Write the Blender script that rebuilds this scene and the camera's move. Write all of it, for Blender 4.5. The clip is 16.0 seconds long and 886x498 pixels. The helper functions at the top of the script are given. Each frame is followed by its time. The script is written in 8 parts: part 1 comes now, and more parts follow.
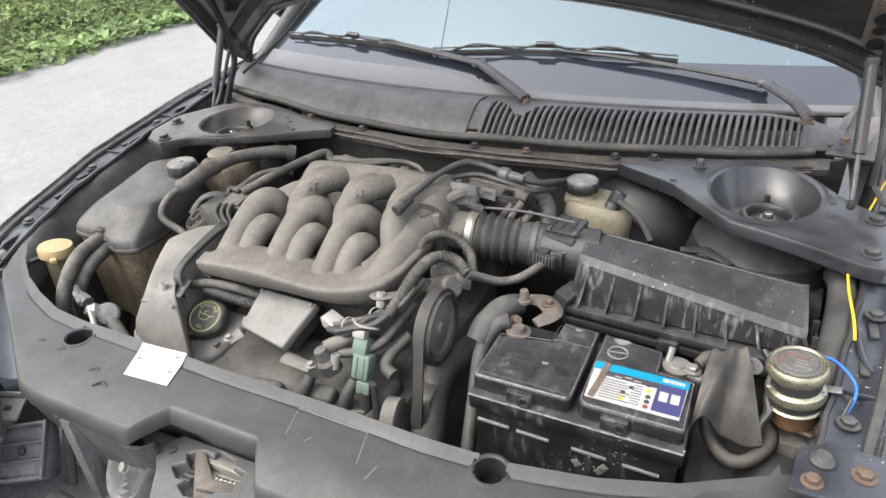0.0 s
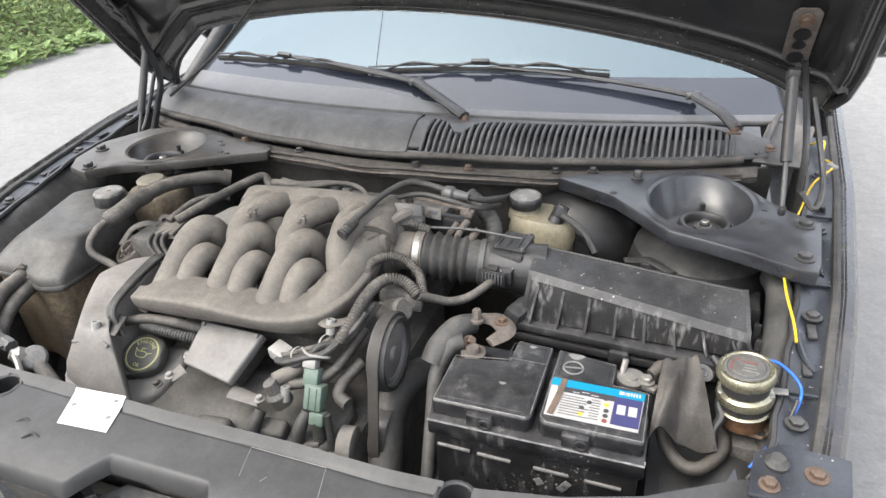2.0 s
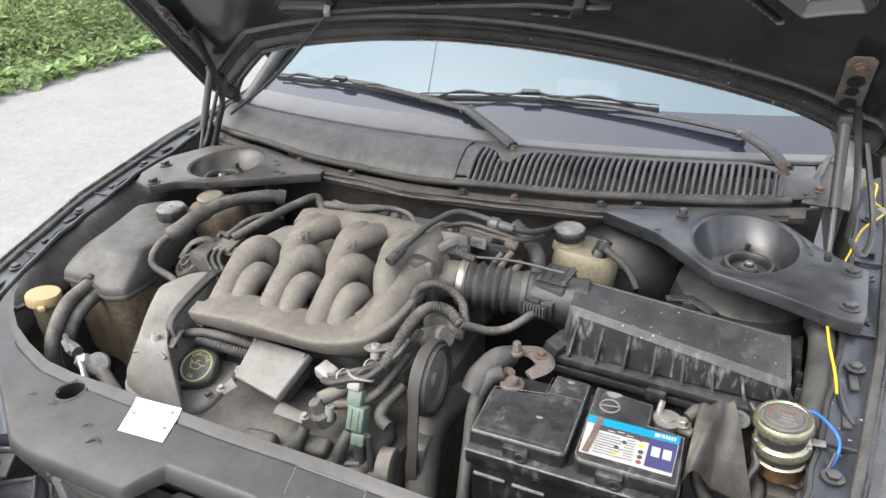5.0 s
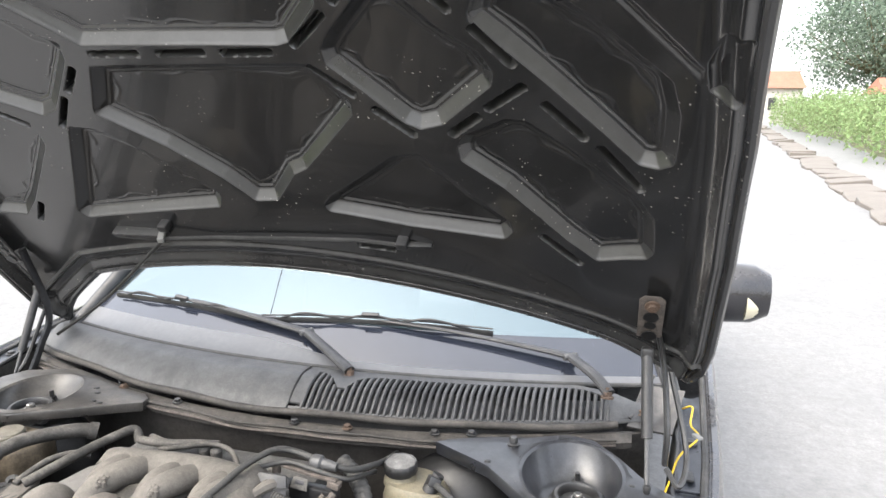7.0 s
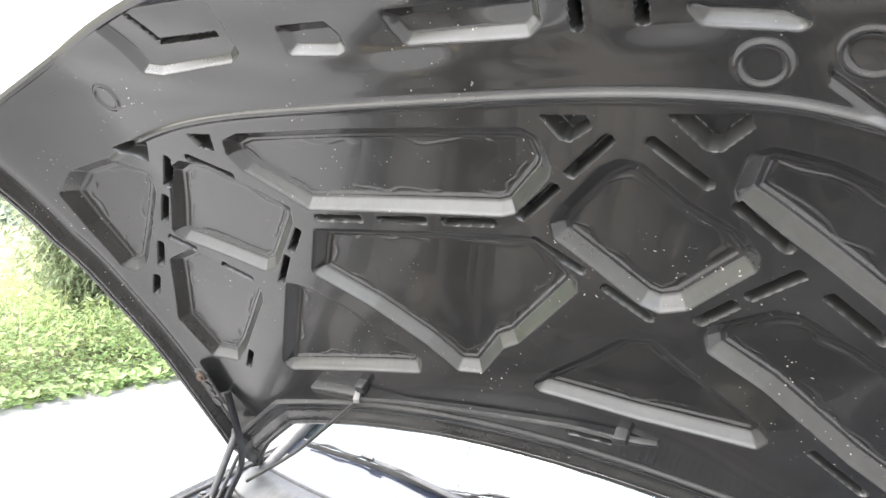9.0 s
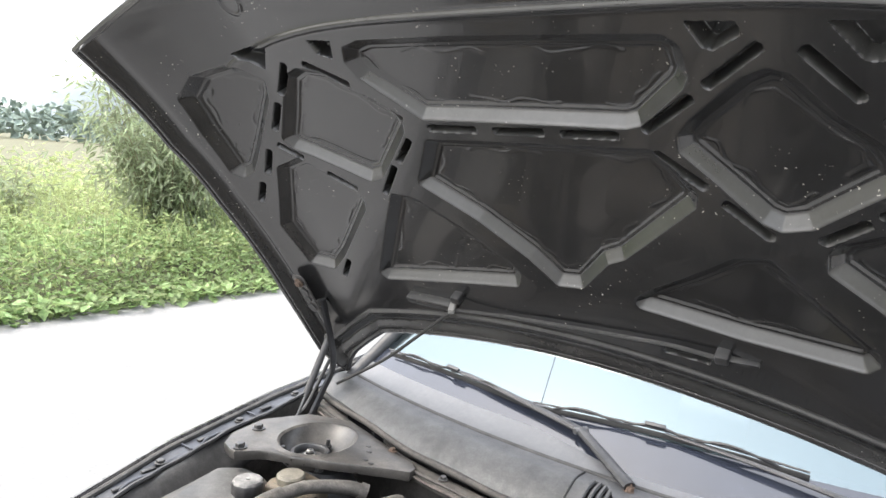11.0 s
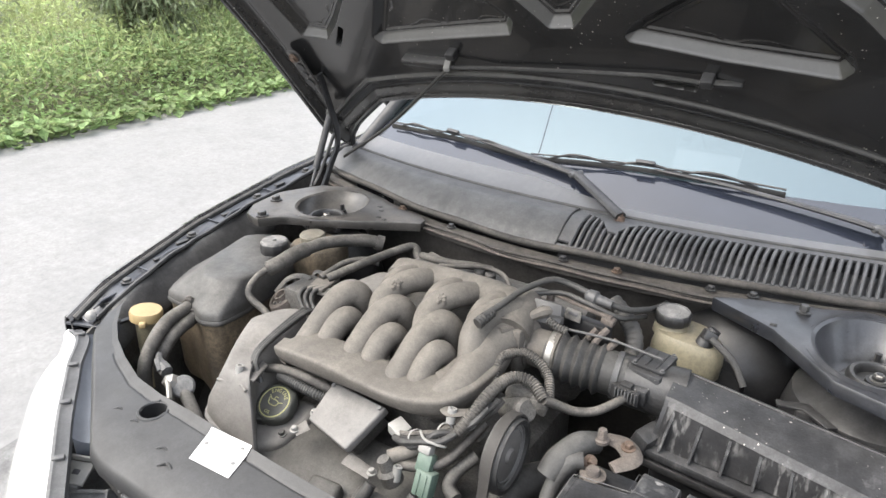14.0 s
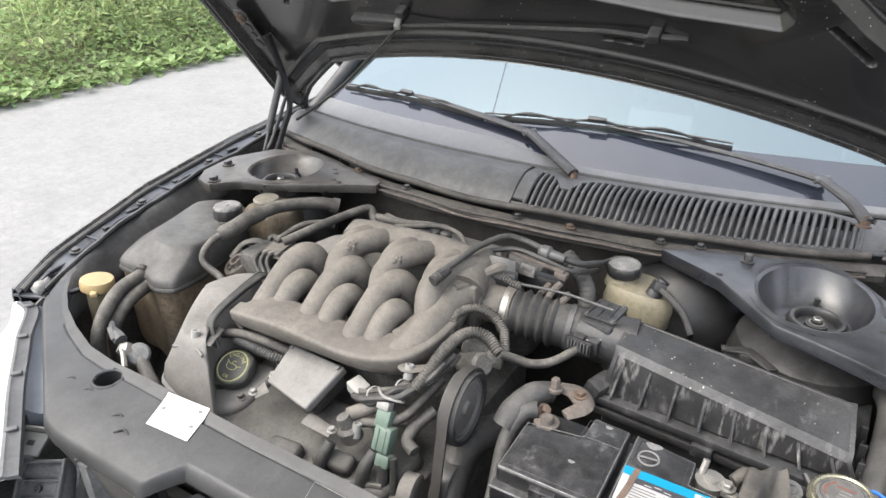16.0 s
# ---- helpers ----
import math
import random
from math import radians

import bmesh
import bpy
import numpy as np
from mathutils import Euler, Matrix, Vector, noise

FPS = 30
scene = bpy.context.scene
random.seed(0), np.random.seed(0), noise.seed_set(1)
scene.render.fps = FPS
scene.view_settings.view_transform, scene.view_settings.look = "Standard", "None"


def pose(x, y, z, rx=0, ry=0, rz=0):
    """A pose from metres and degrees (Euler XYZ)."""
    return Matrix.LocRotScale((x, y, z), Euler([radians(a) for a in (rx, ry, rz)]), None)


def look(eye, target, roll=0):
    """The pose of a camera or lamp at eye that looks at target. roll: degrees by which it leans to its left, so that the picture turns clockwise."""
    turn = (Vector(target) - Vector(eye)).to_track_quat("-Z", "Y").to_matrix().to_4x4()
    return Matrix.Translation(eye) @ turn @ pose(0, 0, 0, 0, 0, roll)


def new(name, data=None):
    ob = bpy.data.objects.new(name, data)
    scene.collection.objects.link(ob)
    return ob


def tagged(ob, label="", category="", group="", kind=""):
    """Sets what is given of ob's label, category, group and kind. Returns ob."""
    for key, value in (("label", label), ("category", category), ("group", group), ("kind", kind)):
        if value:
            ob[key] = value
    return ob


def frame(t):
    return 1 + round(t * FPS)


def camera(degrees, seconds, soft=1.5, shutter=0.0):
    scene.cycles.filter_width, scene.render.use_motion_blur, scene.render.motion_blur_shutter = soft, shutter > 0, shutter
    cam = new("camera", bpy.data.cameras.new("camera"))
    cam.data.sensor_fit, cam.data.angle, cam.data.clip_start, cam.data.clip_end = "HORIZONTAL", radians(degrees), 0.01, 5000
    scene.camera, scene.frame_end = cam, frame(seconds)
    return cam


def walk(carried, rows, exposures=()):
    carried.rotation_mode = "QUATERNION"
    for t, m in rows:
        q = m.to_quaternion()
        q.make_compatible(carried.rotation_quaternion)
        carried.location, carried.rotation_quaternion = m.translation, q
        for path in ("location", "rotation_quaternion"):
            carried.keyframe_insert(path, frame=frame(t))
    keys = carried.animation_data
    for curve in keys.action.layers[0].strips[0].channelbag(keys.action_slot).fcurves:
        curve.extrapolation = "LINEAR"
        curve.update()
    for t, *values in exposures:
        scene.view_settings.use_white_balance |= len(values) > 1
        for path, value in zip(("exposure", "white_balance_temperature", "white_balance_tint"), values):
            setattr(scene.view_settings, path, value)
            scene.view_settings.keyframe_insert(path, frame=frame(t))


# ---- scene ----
# ---- camera ----
cam = camera(67.0, 16.0)
PATH = [
    (0, (0.544, -0.48, 1.454), (-0.248, 1.05, 0.439), -3.5),
    (0.5, (0.521, -0.478, 1.451), (-0.182, 1.09, 0.428), -3.4),
    (1, (0.506, -0.473, 1.454), (-0.129, 1.131, 0.442), -3.1),
    (1.5, (0.513, -0.469, 1.458), (-0.107, 1.149, 0.46), -3.0),
    (2, (0.518, -0.472, 1.46), (-0.102, 1.151, 0.469), -2.9),
    (2.5, (0.517, -0.476, 1.463), (-0.111, 1.15, 0.483), -2.6),
    (3, (0.517, -0.479, 1.463), (-0.122, 1.142, 0.481), -2.8),
    (3.2, (0.514, -0.478, 1.459), (-0.13, 1.139, 0.473), -2.9),
    (5.3, (0.52, -0.487, 1.51), (-0.227, 1.106, 0.56), -2.3),
    (5.5, (0.512, -0.49, 1.51), (-0.205, 1.159, 0.636), -1.1),
    (6, (0.541, -0.462, 1.535), (-0.033, 1.335, 0.872), 0.0),
    (6.5, (0.566, -0.429, 1.552), (0.091, 1.439, 1.017), 0.9),
    (7, (0.621, -0.408, 1.564), (0.114, 1.477, 1.13), 0.6),
    (7.5, (0.659, -0.358, 1.566), (0.008, 1.503, 1.226), 0.5),
    (8, (0.612, -0.29, 1.598), (-0.097, 1.566, 1.366), 0.7),
    (8.5, (0.569, -0.274, 1.617), (-0.253, 1.546, 1.509), 1.9),
    (9, (0.511, -0.314, 1.608), (-0.5, 1.411, 1.573), 2.5),
    (9.2, (0.486, -0.323, 1.598), (-0.57, 1.375, 1.546), 3.0),
    (11.3, (0.452, -0.386, 1.566), (-0.68, 1.238, 1.28), 4.5),
    (11.5, (0.454, -0.391, 1.561), (-0.678, 1.226, 1.242), 4.4),
    (12, (0.456, -0.418, 1.538), (-0.666, 1.178, 1.096), 4.3),
    (12.5, (0.462, -0.438, 1.523), (-0.632, 1.129, 0.934), 3.0),
    (13, (0.482, -0.445, 1.512), (-0.587, 1.095, 0.814), 1.7),
    (13.5, (0.496, -0.451, 1.514), (-0.555, 1.064, 0.738), 0.5),
    (14, (0.507, -0.447, 1.506), (-0.518, 1.062, 0.686), 0.2),
    (14.5, (0.517, -0.444, 1.503), (-0.486, 1.059, 0.645), -0.5),
    (15, (0.523, -0.438, 1.498), (-0.445, 1.066, 0.603), -0.7),
    (15.5, (0.528, -0.442, 1.496), (-0.41, 1.072, 0.587), -0.6),
    (16, (0.525, -0.447, 1.497), (-0.384, 1.084, 0.586), 0.2),
]

EXPOSURES = [(t, e, 6150, 6) for t, e in ((0.0, 1.07), (3.0, 1.09), (5.3, 1.08), (6.2, 1.27), (7.0, 1.36), (7.6, 1.42), (8.0, 1.54), (8.5, 2.42), (9.0, 2.38), (9.2, 2.15), (11.3, 1.42), (12.0, 1.22), (12.5, 1.18), (14.0, 1.15), (16.0, 1.12))]
walk(cam, [(t, look(eye, target, roll)) for t, eye, target, roll in PATH], EXPOSURES)

# ---- world and light ----
world = bpy.data.worlds.new("hazy_sky")
scene.world = world
world.use_nodes = True
wn = world.node_tree.nodes
sky = wn.new("ShaderNodeTexSky")
sky.sky_type = "NISHITA"
sky.sun_disc = False
SUN_DIR = Vector((-0.42, -0.42, 0.88)).normalized()
sky.sun_elevation = math.asin(SUN_DIR.z)
sky.sun_rotation = math.atan2(SUN_DIR.x, SUN_DIR.y)
sky.air_density, sky.dust_density, sky.ozone_density = 1.0, 9.0, 1.0
haze = wn.new("ShaderNodeMixRGB")
haze.inputs["Fac"].default_value = 0.45
haze.inputs["Color2"].default_value = (7.15, 6.75, 6.65, 1)
wn["Background"].inputs["Strength"].default_value = 0.25
world.node_tree.links.new(sky.outputs["Color"], haze.inputs["Color1"])
world.node_tree.links.new(haze.outputs["Color"], wn["Background"].inputs["Color"])
sun = new("sun", bpy.data.lights.new("sun", "SUN"))
sun.data.energy, sun.data.angle, sun.data.color = 0.8, radians(50), (1.0, 0.995, 0.985)
sun.matrix_world = look(SUN_DIR * 30, (0, 0, 0))

# ---- materials ----


def mat(name, col, rough=0.6, metal=0.0, var=0.18, scale=14.0, bump=0.15, bscale=120.0, dust=0.0, dcol=(0.30, 0.27, 0.22),
        dscale=7.0, speck=0.0, spec=0.5, coat=0.0, island=0.0, thin=0.0, grit=0.0, streak=0.0, drange=(-0.1, 0.85, 0.16)):
    """A worn surface: two scales of colour noise, fine relief, dust on what faces up, pale specks."""
    m = bpy.data.materials.new(name)
    m.use_nodes = True
    n, li = m.node_tree.nodes, m.node_tree.links
    b = n["Principled BSDF"]
    tc = n.new("ShaderNodeTexCoord")

    def noise_at(s, detail=4.0, r=0.6):
        t = n.new("ShaderNodeTexNoise")
        t.inputs["Scale"].default_value, t.inputs["Detail"].default_value, t.inputs["Roughness"].default_value = s, detail, r
        li.new(tc.outputs["Object"], t.inputs["Vector"])
        return t.outputs["Fac"]

    def ranged(src, a, z, lo, hi):
        r = n.new("ShaderNodeMapRange")
        for key, v in zip(("From Min", "From Max", "To Min", "To Max"), (a, z, lo, hi)):
            r.inputs[key].default_value = v
        li.new(src, r.inputs["Value"])
        return r.outputs["Result"]

    def mixed(fac, a, z):
        x = n.new("ShaderNodeMix")
        x.data_type = "RGBA"
        for sock, v in ((x.inputs["Factor"], fac), (x.inputs["A"], a), (x.inputs["B"], z)):
            if isinstance(v, tuple):
                sock.default_value = (*v[:3], 1)
            elif isinstance(v, float):
                sock.default_value = v
            else:
                li.new(v, sock)
        return x.outputs["Result"]

    def times(a, z):
        x = n.new("ShaderNodeMath")
        x.operation = "MULTIPLY"
        for sock, v in zip(x.inputs, (a, z)):
            if isinstance(v, float):
                sock.default_value = v
            else:
                li.new(v, sock)
        return x.outputs["Value"]

    dark, light = tuple(c * (1 - var) for c in col), tuple(min(1, c * (1 + var)) for c in col)
    colour = mixed(ranged(noise_at(scale), 0.3, 0.7, 0.0, 1.0), dark, light)
    colour = mixed(ranged(noise_at(scale * 0.22, 2.0), 0.35, 0.65, 0.0, 0.5), colour, tuple(c * (1 - 0.8 * var) for c in col))
    colour = mixed(ranged(noise_at(scale * 9.0, 2.0, 0.8), 0.42, 0.62, 0.0, min(0.7, 2.2 * var)), colour, tuple(c * (1 - 1.6 * min(var, 0.4)) for c in col))
    if island:
        g = n.new("ShaderNodeNewGeometry")
        hs = n.new("ShaderNodeHueSaturation")
        li.new(ranged(g.outputs["Random Per Island"], 0, 1, 1 - island, 1 + island), hs.inputs["Value"])
        li.new(ranged(g.outputs["Random Per Island"], 0, 1, 0.485, 0.515), hs.inputs["Hue"])
        li.new(colour, hs.inputs["Color"])
        colour = hs.outputs["Color"]
    roughness = ranged(noise_at(scale * 1.7), 0.3, 0.7, rough * 0.85, min(1, rough * 1.15))
    if dust:
        g = n.new("ShaderNodeNewGeometry")
        sp = n.new("ShaderNodeSeparateXYZ")
        li.new(g.outputs["Normal"], sp.inputs["Vector"])
        up = ranged(sp.outputs["Z"], drange[0], drange[1], drange[2], 1.0)
        patch = ranged(noise_at(dscale, 8.0, 0.72), 0.34, 0.66, dust * 0.25, min(1.0, dust * 1.4))
        fac = times(up, patch)
        colour = mixed(fac, colour, mixed(ranged(noise_at(70.0, 5.0, 0.7), 0.32, 0.68, 0.0, 1.0), tuple(c * 0.72 for c in dcol), tuple(c * 1.22 for c in dcol)))
        x = n.new("ShaderNodeMix")
        li.new(fac, x.inputs["Factor"])
        li.new(roughness, x.inputs["A"])
        x.inputs["B"].default_value = 0.95
        roughness = x.outputs["Result"]
    if speck:
        fac = ranged(noise_at(165.0, 1.0), 0.73 - 0.03 * speck, 0.76, 0.0, 0.8)
        fac = times(fac, ranged(noise_at(5.0, 2.0), 0.5, 0.62, 0.0, 1.0))
        colour = mixed(fac, colour, (0.5, 0.48, 0.43))
    if streak:
        mp = n.new("ShaderNodeMapping")
        mp.inputs["Scale"].default_value = (90.0, 60.0, 26.0)
        li.new(tc.outputs["Object"], mp.inputs["Vector"])
        st = n.new("ShaderNodeTexNoise")
        st.inputs["Scale"].default_value, st.inputs["Detail"].default_value = 1.0, 4.0
        li.new(mp.outputs["Vector"], st.inputs["Vector"])
        fac = times(ranged(st.outputs["Fac"], 0.52, 0.66, 0.0, streak), ranged(noise_at(14.0, 2.0), 0.48, 0.6, 0.0, 1.0))
        colour = mixed(fac, colour, (0.36, 0.355, 0.345))
    if grit:
        gr = n.new("ShaderNodeMix")
        gr.data_type, gr.blend_type = "RGBA", "MULTIPLY"
        gr.inputs["Factor"].default_value = 1.0
        cr = n.new("ShaderNodeCombineColor")
        grain = ranged(noise_at(330.0, 3.0, 0.7), 0.32, 0.68, 1 - 0.4 * grit, 1 + 0.32 * grit)
        stain = ranged(noise_at(17.0, 6.0, 0.65), 0.36, 0.66, 1 + 0.45 * grit, 1 - 0.75 * grit)
        grain = times(grain, stain)
        for ch in ("Red", "Green", "Blue"):
            li.new(grain, cr.inputs[ch])
        li.new(colour, gr.inputs["A"])
        li.new(cr.outputs["Color"], gr.inputs["B"])
        gr.clamp_result = False
        colour = gr.outputs["Result"]
    li.new(colour, b.inputs["Base Color"])
    li.new(roughness, b.inputs["Roughness"])
    b.inputs["Metallic"].default_value = metal
    b.inputs["Specular IOR Level"].default_value = spec
    b.inputs["Coat Weight"].default_value = coat
    if bump:
        bp = n.new("ShaderNodeBump")
        bp.inputs["Strength"].default_value, bp.inputs["Distance"].default_value = bump, 0.004
        li.new(noise_at(bscale, 3.0), bp.inputs["Height"])
        li.new(bp.outputs["Normal"], b.inputs["Normal"])
    if thin:
        tr_ = n.new("ShaderNodeBsdfTranslucent")
        li.new(colour, tr_.inputs["Color"])
        mx = n.new("ShaderNodeMixShader")
        mx.inputs["Fac"].default_value = thin
        li.new(b.outputs["BSDF"], mx.inputs[1])
        li.new(tr_.outputs["BSDF"], mx.inputs[2])
        li.new(mx.outputs["Shader"], n["Material Output"].inputs["Surface"])
    return m


DUST = (0.20, 0.196, 0.186)
M_concrete = mat("concrete", (0.178, 0.178, 0.177), 0.9, var=0.16, scale=3, bump=0.3, bscale=30, dust=0.45, dcol=(0.212, 0.2095, 0.205), dscale=1.6, grit=0.13)
M_pave = mat("paving_slab", (0.150, 0.134, 0.118), 0.9, var=0.2, scale=3, bump=0.4, bscale=30, dust=0.3, dcol=(0.19, 0.175, 0.155), dscale=2)
M_soil = mat("soil_and_grass", (0.120, 0.118, 0.060), 0.95, var=0.4, scale=0.8, bump=0.6, bscale=8)
M_leaf = mat("weed_leaf", (0.285, 0.375, 0.165), 0.6, var=0.3, scale=3, bump=0.0, island=0.40, thin=0.5)
M_leaf_yellow = mat("yellow_green_leaf", (0.385, 0.450, 0.200), 0.55, var=0.3, scale=2, bump=0.0, island=0.35, thin=0.5)
M_leaf_dark = mat("willow_leaf", (0.29, 0.335, 0.20), 0.5, var=0.3, scale=3, bump=0.0, island=0.40, thin=0.5)
M_twig = mat("twig", (0.20, 0.18, 0.11), 0.9, var=0.3)
# pale tones of the next three hold distance haze painted into the colour
M_far = mat("haze_tinted_foliage", (0.22, 0.285, 0.215), 0.9, var=0.25, scale=0.5, bump=0.0, island=0.25, thin=0.4)
M_haze = mat("haze_tinted_woods", (0.21, 0.26, 0.22), 1.0, var=0.25, scale=0.3, bump=0.0, island=0.2)
M_hill = mat("haze_tinted_hill", (0.15, 0.175, 0.185), 1.0, var=0.08, scale=0.02, bump=0.0)
M_roof = mat("red_roof_tile", (0.36, 0.15, 0.10), 0.8, var=0.2, scale=2)
M_wall = mat("rendered_wall", (0.55, 0.52, 0.47), 0.9, var=0.15, scale=1)
M_paint = mat("black_car_paint", (0.012, 0.013, 0.018), 0.22, var=0.2, bump=0.03, bscale=300, dust=0.10, dscale=12, coat=0.5)
# dust tone also covers sideways walls, standing in for skylight on the recesses
M_under = mat("dusty_black_underside", (0.0150, 0.0151, 0.0158), 0.19, var=0.2, scale=6, bump=0.02, bscale=30, dust=0.40, dcol=(0.072, 0.070, 0.064), dscale=4, speck=0.12, spec=0.8, coat=0.30, drange=(-0.62, 0.35, 0.05), grit=0.25)
M_bay = mat("black_bay_paint", (0.024, 0.024, 0.0255), 0.30, var=0.3, bump=0.08, dust=0.22, dcol=DUST, dscale=13, grit=0.35)
M_tower = mat("blue_black_strut_tower", (0.0185, 0.0202, 0.0260), 0.28, var=0.3, bump=0.03, dust=0.18, dcol=(0.19, 0.189, 0.188), dscale=8, spec=0.7, coat=0.25, grit=0.5)
M_tower_dusty = mat("brown_dusty_strut_tower", (0.026, 0.025, 0.0245), 0.26, var=0.3, bump=0.05, dust=0.34, dcol=(0.19, 0.174, 0.154), dscale=11, spec=0.6, grit=0.5)
# base raised to stand in for veiling haze in the bay's dark gaps
M_dark = mat("grimy_metal_haze_lift", (0.095, 0.090, 0.083), 0.65, var=0.5, scale=30, bump=0.4, dust=0.35, dcol=(0.14, 0.134, 0.125), dscale=22, grit=0.4)
M_alu = mat("dusty_cast_aluminium", (0.1095, 0.1010, 0.0905), 0.66, metal=0.1, var=0.22, scale=26, bump=0.22, bscale=170, dust=0.62, dcol=(0.157, 0.1435, 0.1255), dscale=9, grit=0.24)
M_cover = mat("dusty_grey_cover", (0.1480, 0.1410, 0.1320), 0.62, var=0.18, scale=18, bump=0.16, bscale=180, dust=0.55, dcol=(0.178, 0.1675, 0.1540), dscale=10, grit=0.18)
M_module = mat("pale_grey_module", (0.165, 0.160, 0.154), 0.55, var=0.12, scale=18, bump=0.1, bscale=200, dust=0.4, dcol=(0.165, 0.157, 0.147), dscale=10, grit=0.2)
# darker than M_cover for the shade by the oil cap, painted in
M_rocker = mat("shade_toned_grey_cover", (0.0595, 0.05695, 0.0527), 0.55, var=0.35, scale=24, bump=0.25, bscale=120, dust=0.45, dcol=(0.1105, 0.1062, 0.09775), dscale=16, grit=0.35)
M_slam = mat("grey_plastic_panel", (0.0252, 0.0256, 0.0268), 0.40, var=0.18, scale=7, bump=0.05, bscale=420, dust=0.34, dcol=(0.0580, 0.0578, 0.0575), dscale=4, grit=0.35)
M_plastic = mat("black_plastic", (0.024, 0.024, 0.025), 0.38, var=0.3, bump=0.15, bscale=220, dust=0.16, dcol=(0.18, 0.176, 0.17), dscale=16, grit=0.35)
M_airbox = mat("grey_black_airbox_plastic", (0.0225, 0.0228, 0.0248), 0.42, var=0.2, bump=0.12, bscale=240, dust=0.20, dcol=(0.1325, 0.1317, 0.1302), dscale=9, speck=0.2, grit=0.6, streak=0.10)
# lid front takes a darker base than the lid's top
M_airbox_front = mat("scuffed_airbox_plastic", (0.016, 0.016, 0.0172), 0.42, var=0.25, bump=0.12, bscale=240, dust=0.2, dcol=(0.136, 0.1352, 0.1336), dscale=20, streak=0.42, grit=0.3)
M_rubber = mat("dusty_rubber", (0.02851, 0.02827, 0.02772), 0.55, var=0.3, bump=0.2, dust=0.32, dcol=(0.1346, 0.1307, 0.1228), dscale=22, grit=0.4)
M_hose = mat("tan_dusty_hose", (0.04356, 0.04118, 0.03802), 0.6, var=0.3, scale=20, bump=0.25, bscale=140, dust=0.62, dcol=(0.1505, 0.1394, 0.1243), dscale=20, grit=0.6)
M_boot = mat("brown_grey_rubber_boot", (0.046, 0.042, 0.037), 0.55, var=0.25, scale=24, bump=0.3, bscale=110, dust=0.30, dcol=(0.135, 0.122, 0.106), dscale=12, grit=0.5)
M_flange = mat("blue_black_flange_paint", (0.0215, 0.0245, 0.0325), 0.28, var=0.3, scale=20, bump=0.05, dust=0.08, dcol=(0.16, 0.163, 0.172), dscale=13, spec=0.65, speck=0.8, grit=0.5)
M_seal = mat("brown_dusty_seal", (0.033, 0.0305, 0.028), 0.65, var=0.35, bump=0.25, dust=0.34, dcol=(0.165, 0.148, 0.128), dscale=13, grit=0.4)
M_cowl = mat("grey_cowl_plastic", (0.0598, 0.06037, 0.0621), 0.42, var=0.16, bump=0.16, bscale=380, dust=0.26, dcol=(0.1955, 0.1932, 0.1886), dscale=5, grit=0.35)
# lighter than M_cowl: sky reflection painted into the shelf's grey
M_strip = mat("sky_lit_scuttle_strip", (0.085, 0.087, 0.092), 0.30, var=0.12, bump=0.03, bscale=60, dust=0.2, dcol=(0.19, 0.19, 0.188), dscale=5, spec=0.7)
M_tan = mat("dusty_tan_cap", (0.12, 0.11, 0.085), 0.6, var=0.2, bump=0.1, dust=0.5, dcol=(0.19, 0.175, 0.145), dscale=18, grit=0.4)
# black brackets painted grey: flare haze over the front end, put into the colour
M_bracket = mat("scuffed_haze_grey", (0.120, 0.122, 0.126), 0.5, var=0.3, scale=20, bump=0.1, dust=0.4, dcol=(0.19, 0.188, 0.182), dscale=12, grit=0.5)
M_tank = mat("stained_grey_tank", (0.050, 0.049, 0.047), 0.42, var=0.25, scale=8, bump=0.04, dust=0.42, dcol=(0.118, 0.113, 0.106), dscale=7, grit=0.5)
M_tankbody = mat("stained_translucent_tank", (0.135, 0.108, 0.075), 0.45, var=0.35, scale=12, bump=0.05, dust=0.35, dcol=(0.115, 0.098, 0.075), dscale=9, grit=0.4)
M_cream = mat("yellowed_reservoir", (0.285, 0.255, 0.175), 0.4, var=0.25, scale=14, bump=0.03, dust=0.35, dcol=(0.187, 0.1615, 0.119), grit=0.15)
M_yellow = mat("yellow_cap_plastic", (0.34, 0.255, 0.125), 0.45, var=0.15, bump=0.05, dust=0.3, dcol=(0.34, 0.27, 0.16))
M_capgrey = mat("grey_screw_cap", (0.03, 0.03, 0.03), 0.5, var=0.2, dust=0.75, dcol=(0.25, 0.245, 0.235), dscale=30)
M_steel = mat("bright_steel", (0.38, 0.37, 0.35), 0.42, metal=0.8, var=0.2, bump=0.05, dust=0.2)
M_rust = mat("rusty_bolt", (0.122, 0.080, 0.056), 0.7, metal=0.2, var=0.4, scale=60, bump=0.3, dust=0.35, dcol=(0.14, 0.115, 0.095))
M_booster = mat("black_booster_paint", (0.013, 0.013, 0.014), 0.42, var=0.3, bump=0.06, dust=0.05, dcol=DUST, dscale=12, grit=0.4)
# blue-grey lightened; part of its tone is flare haze painted in
M_housing = mat("haze_lifted_blue_grey", (0.10, 0.112, 0.135), 0.36, var=0.15, bump=0.04, dust=0.2, dcol=(0.18, 0.184, 0.19), dscale=6, grit=0.12)
M_belt = mat("ribbed_belt", (0.039, 0.036, 0.033), 0.7, var=0.2, bump=0.1, grit=0.3)
M_battery = mat("black_battery_case", (0.0112, 0.0112, 0.0128), 0.28, var=0.3, bump=0.1, bscale=160, dust=0.18, dcol=(0.128, 0.1272, 0.1256), dscale=60, speck=3.4, grit=0.6, streak=0.16)
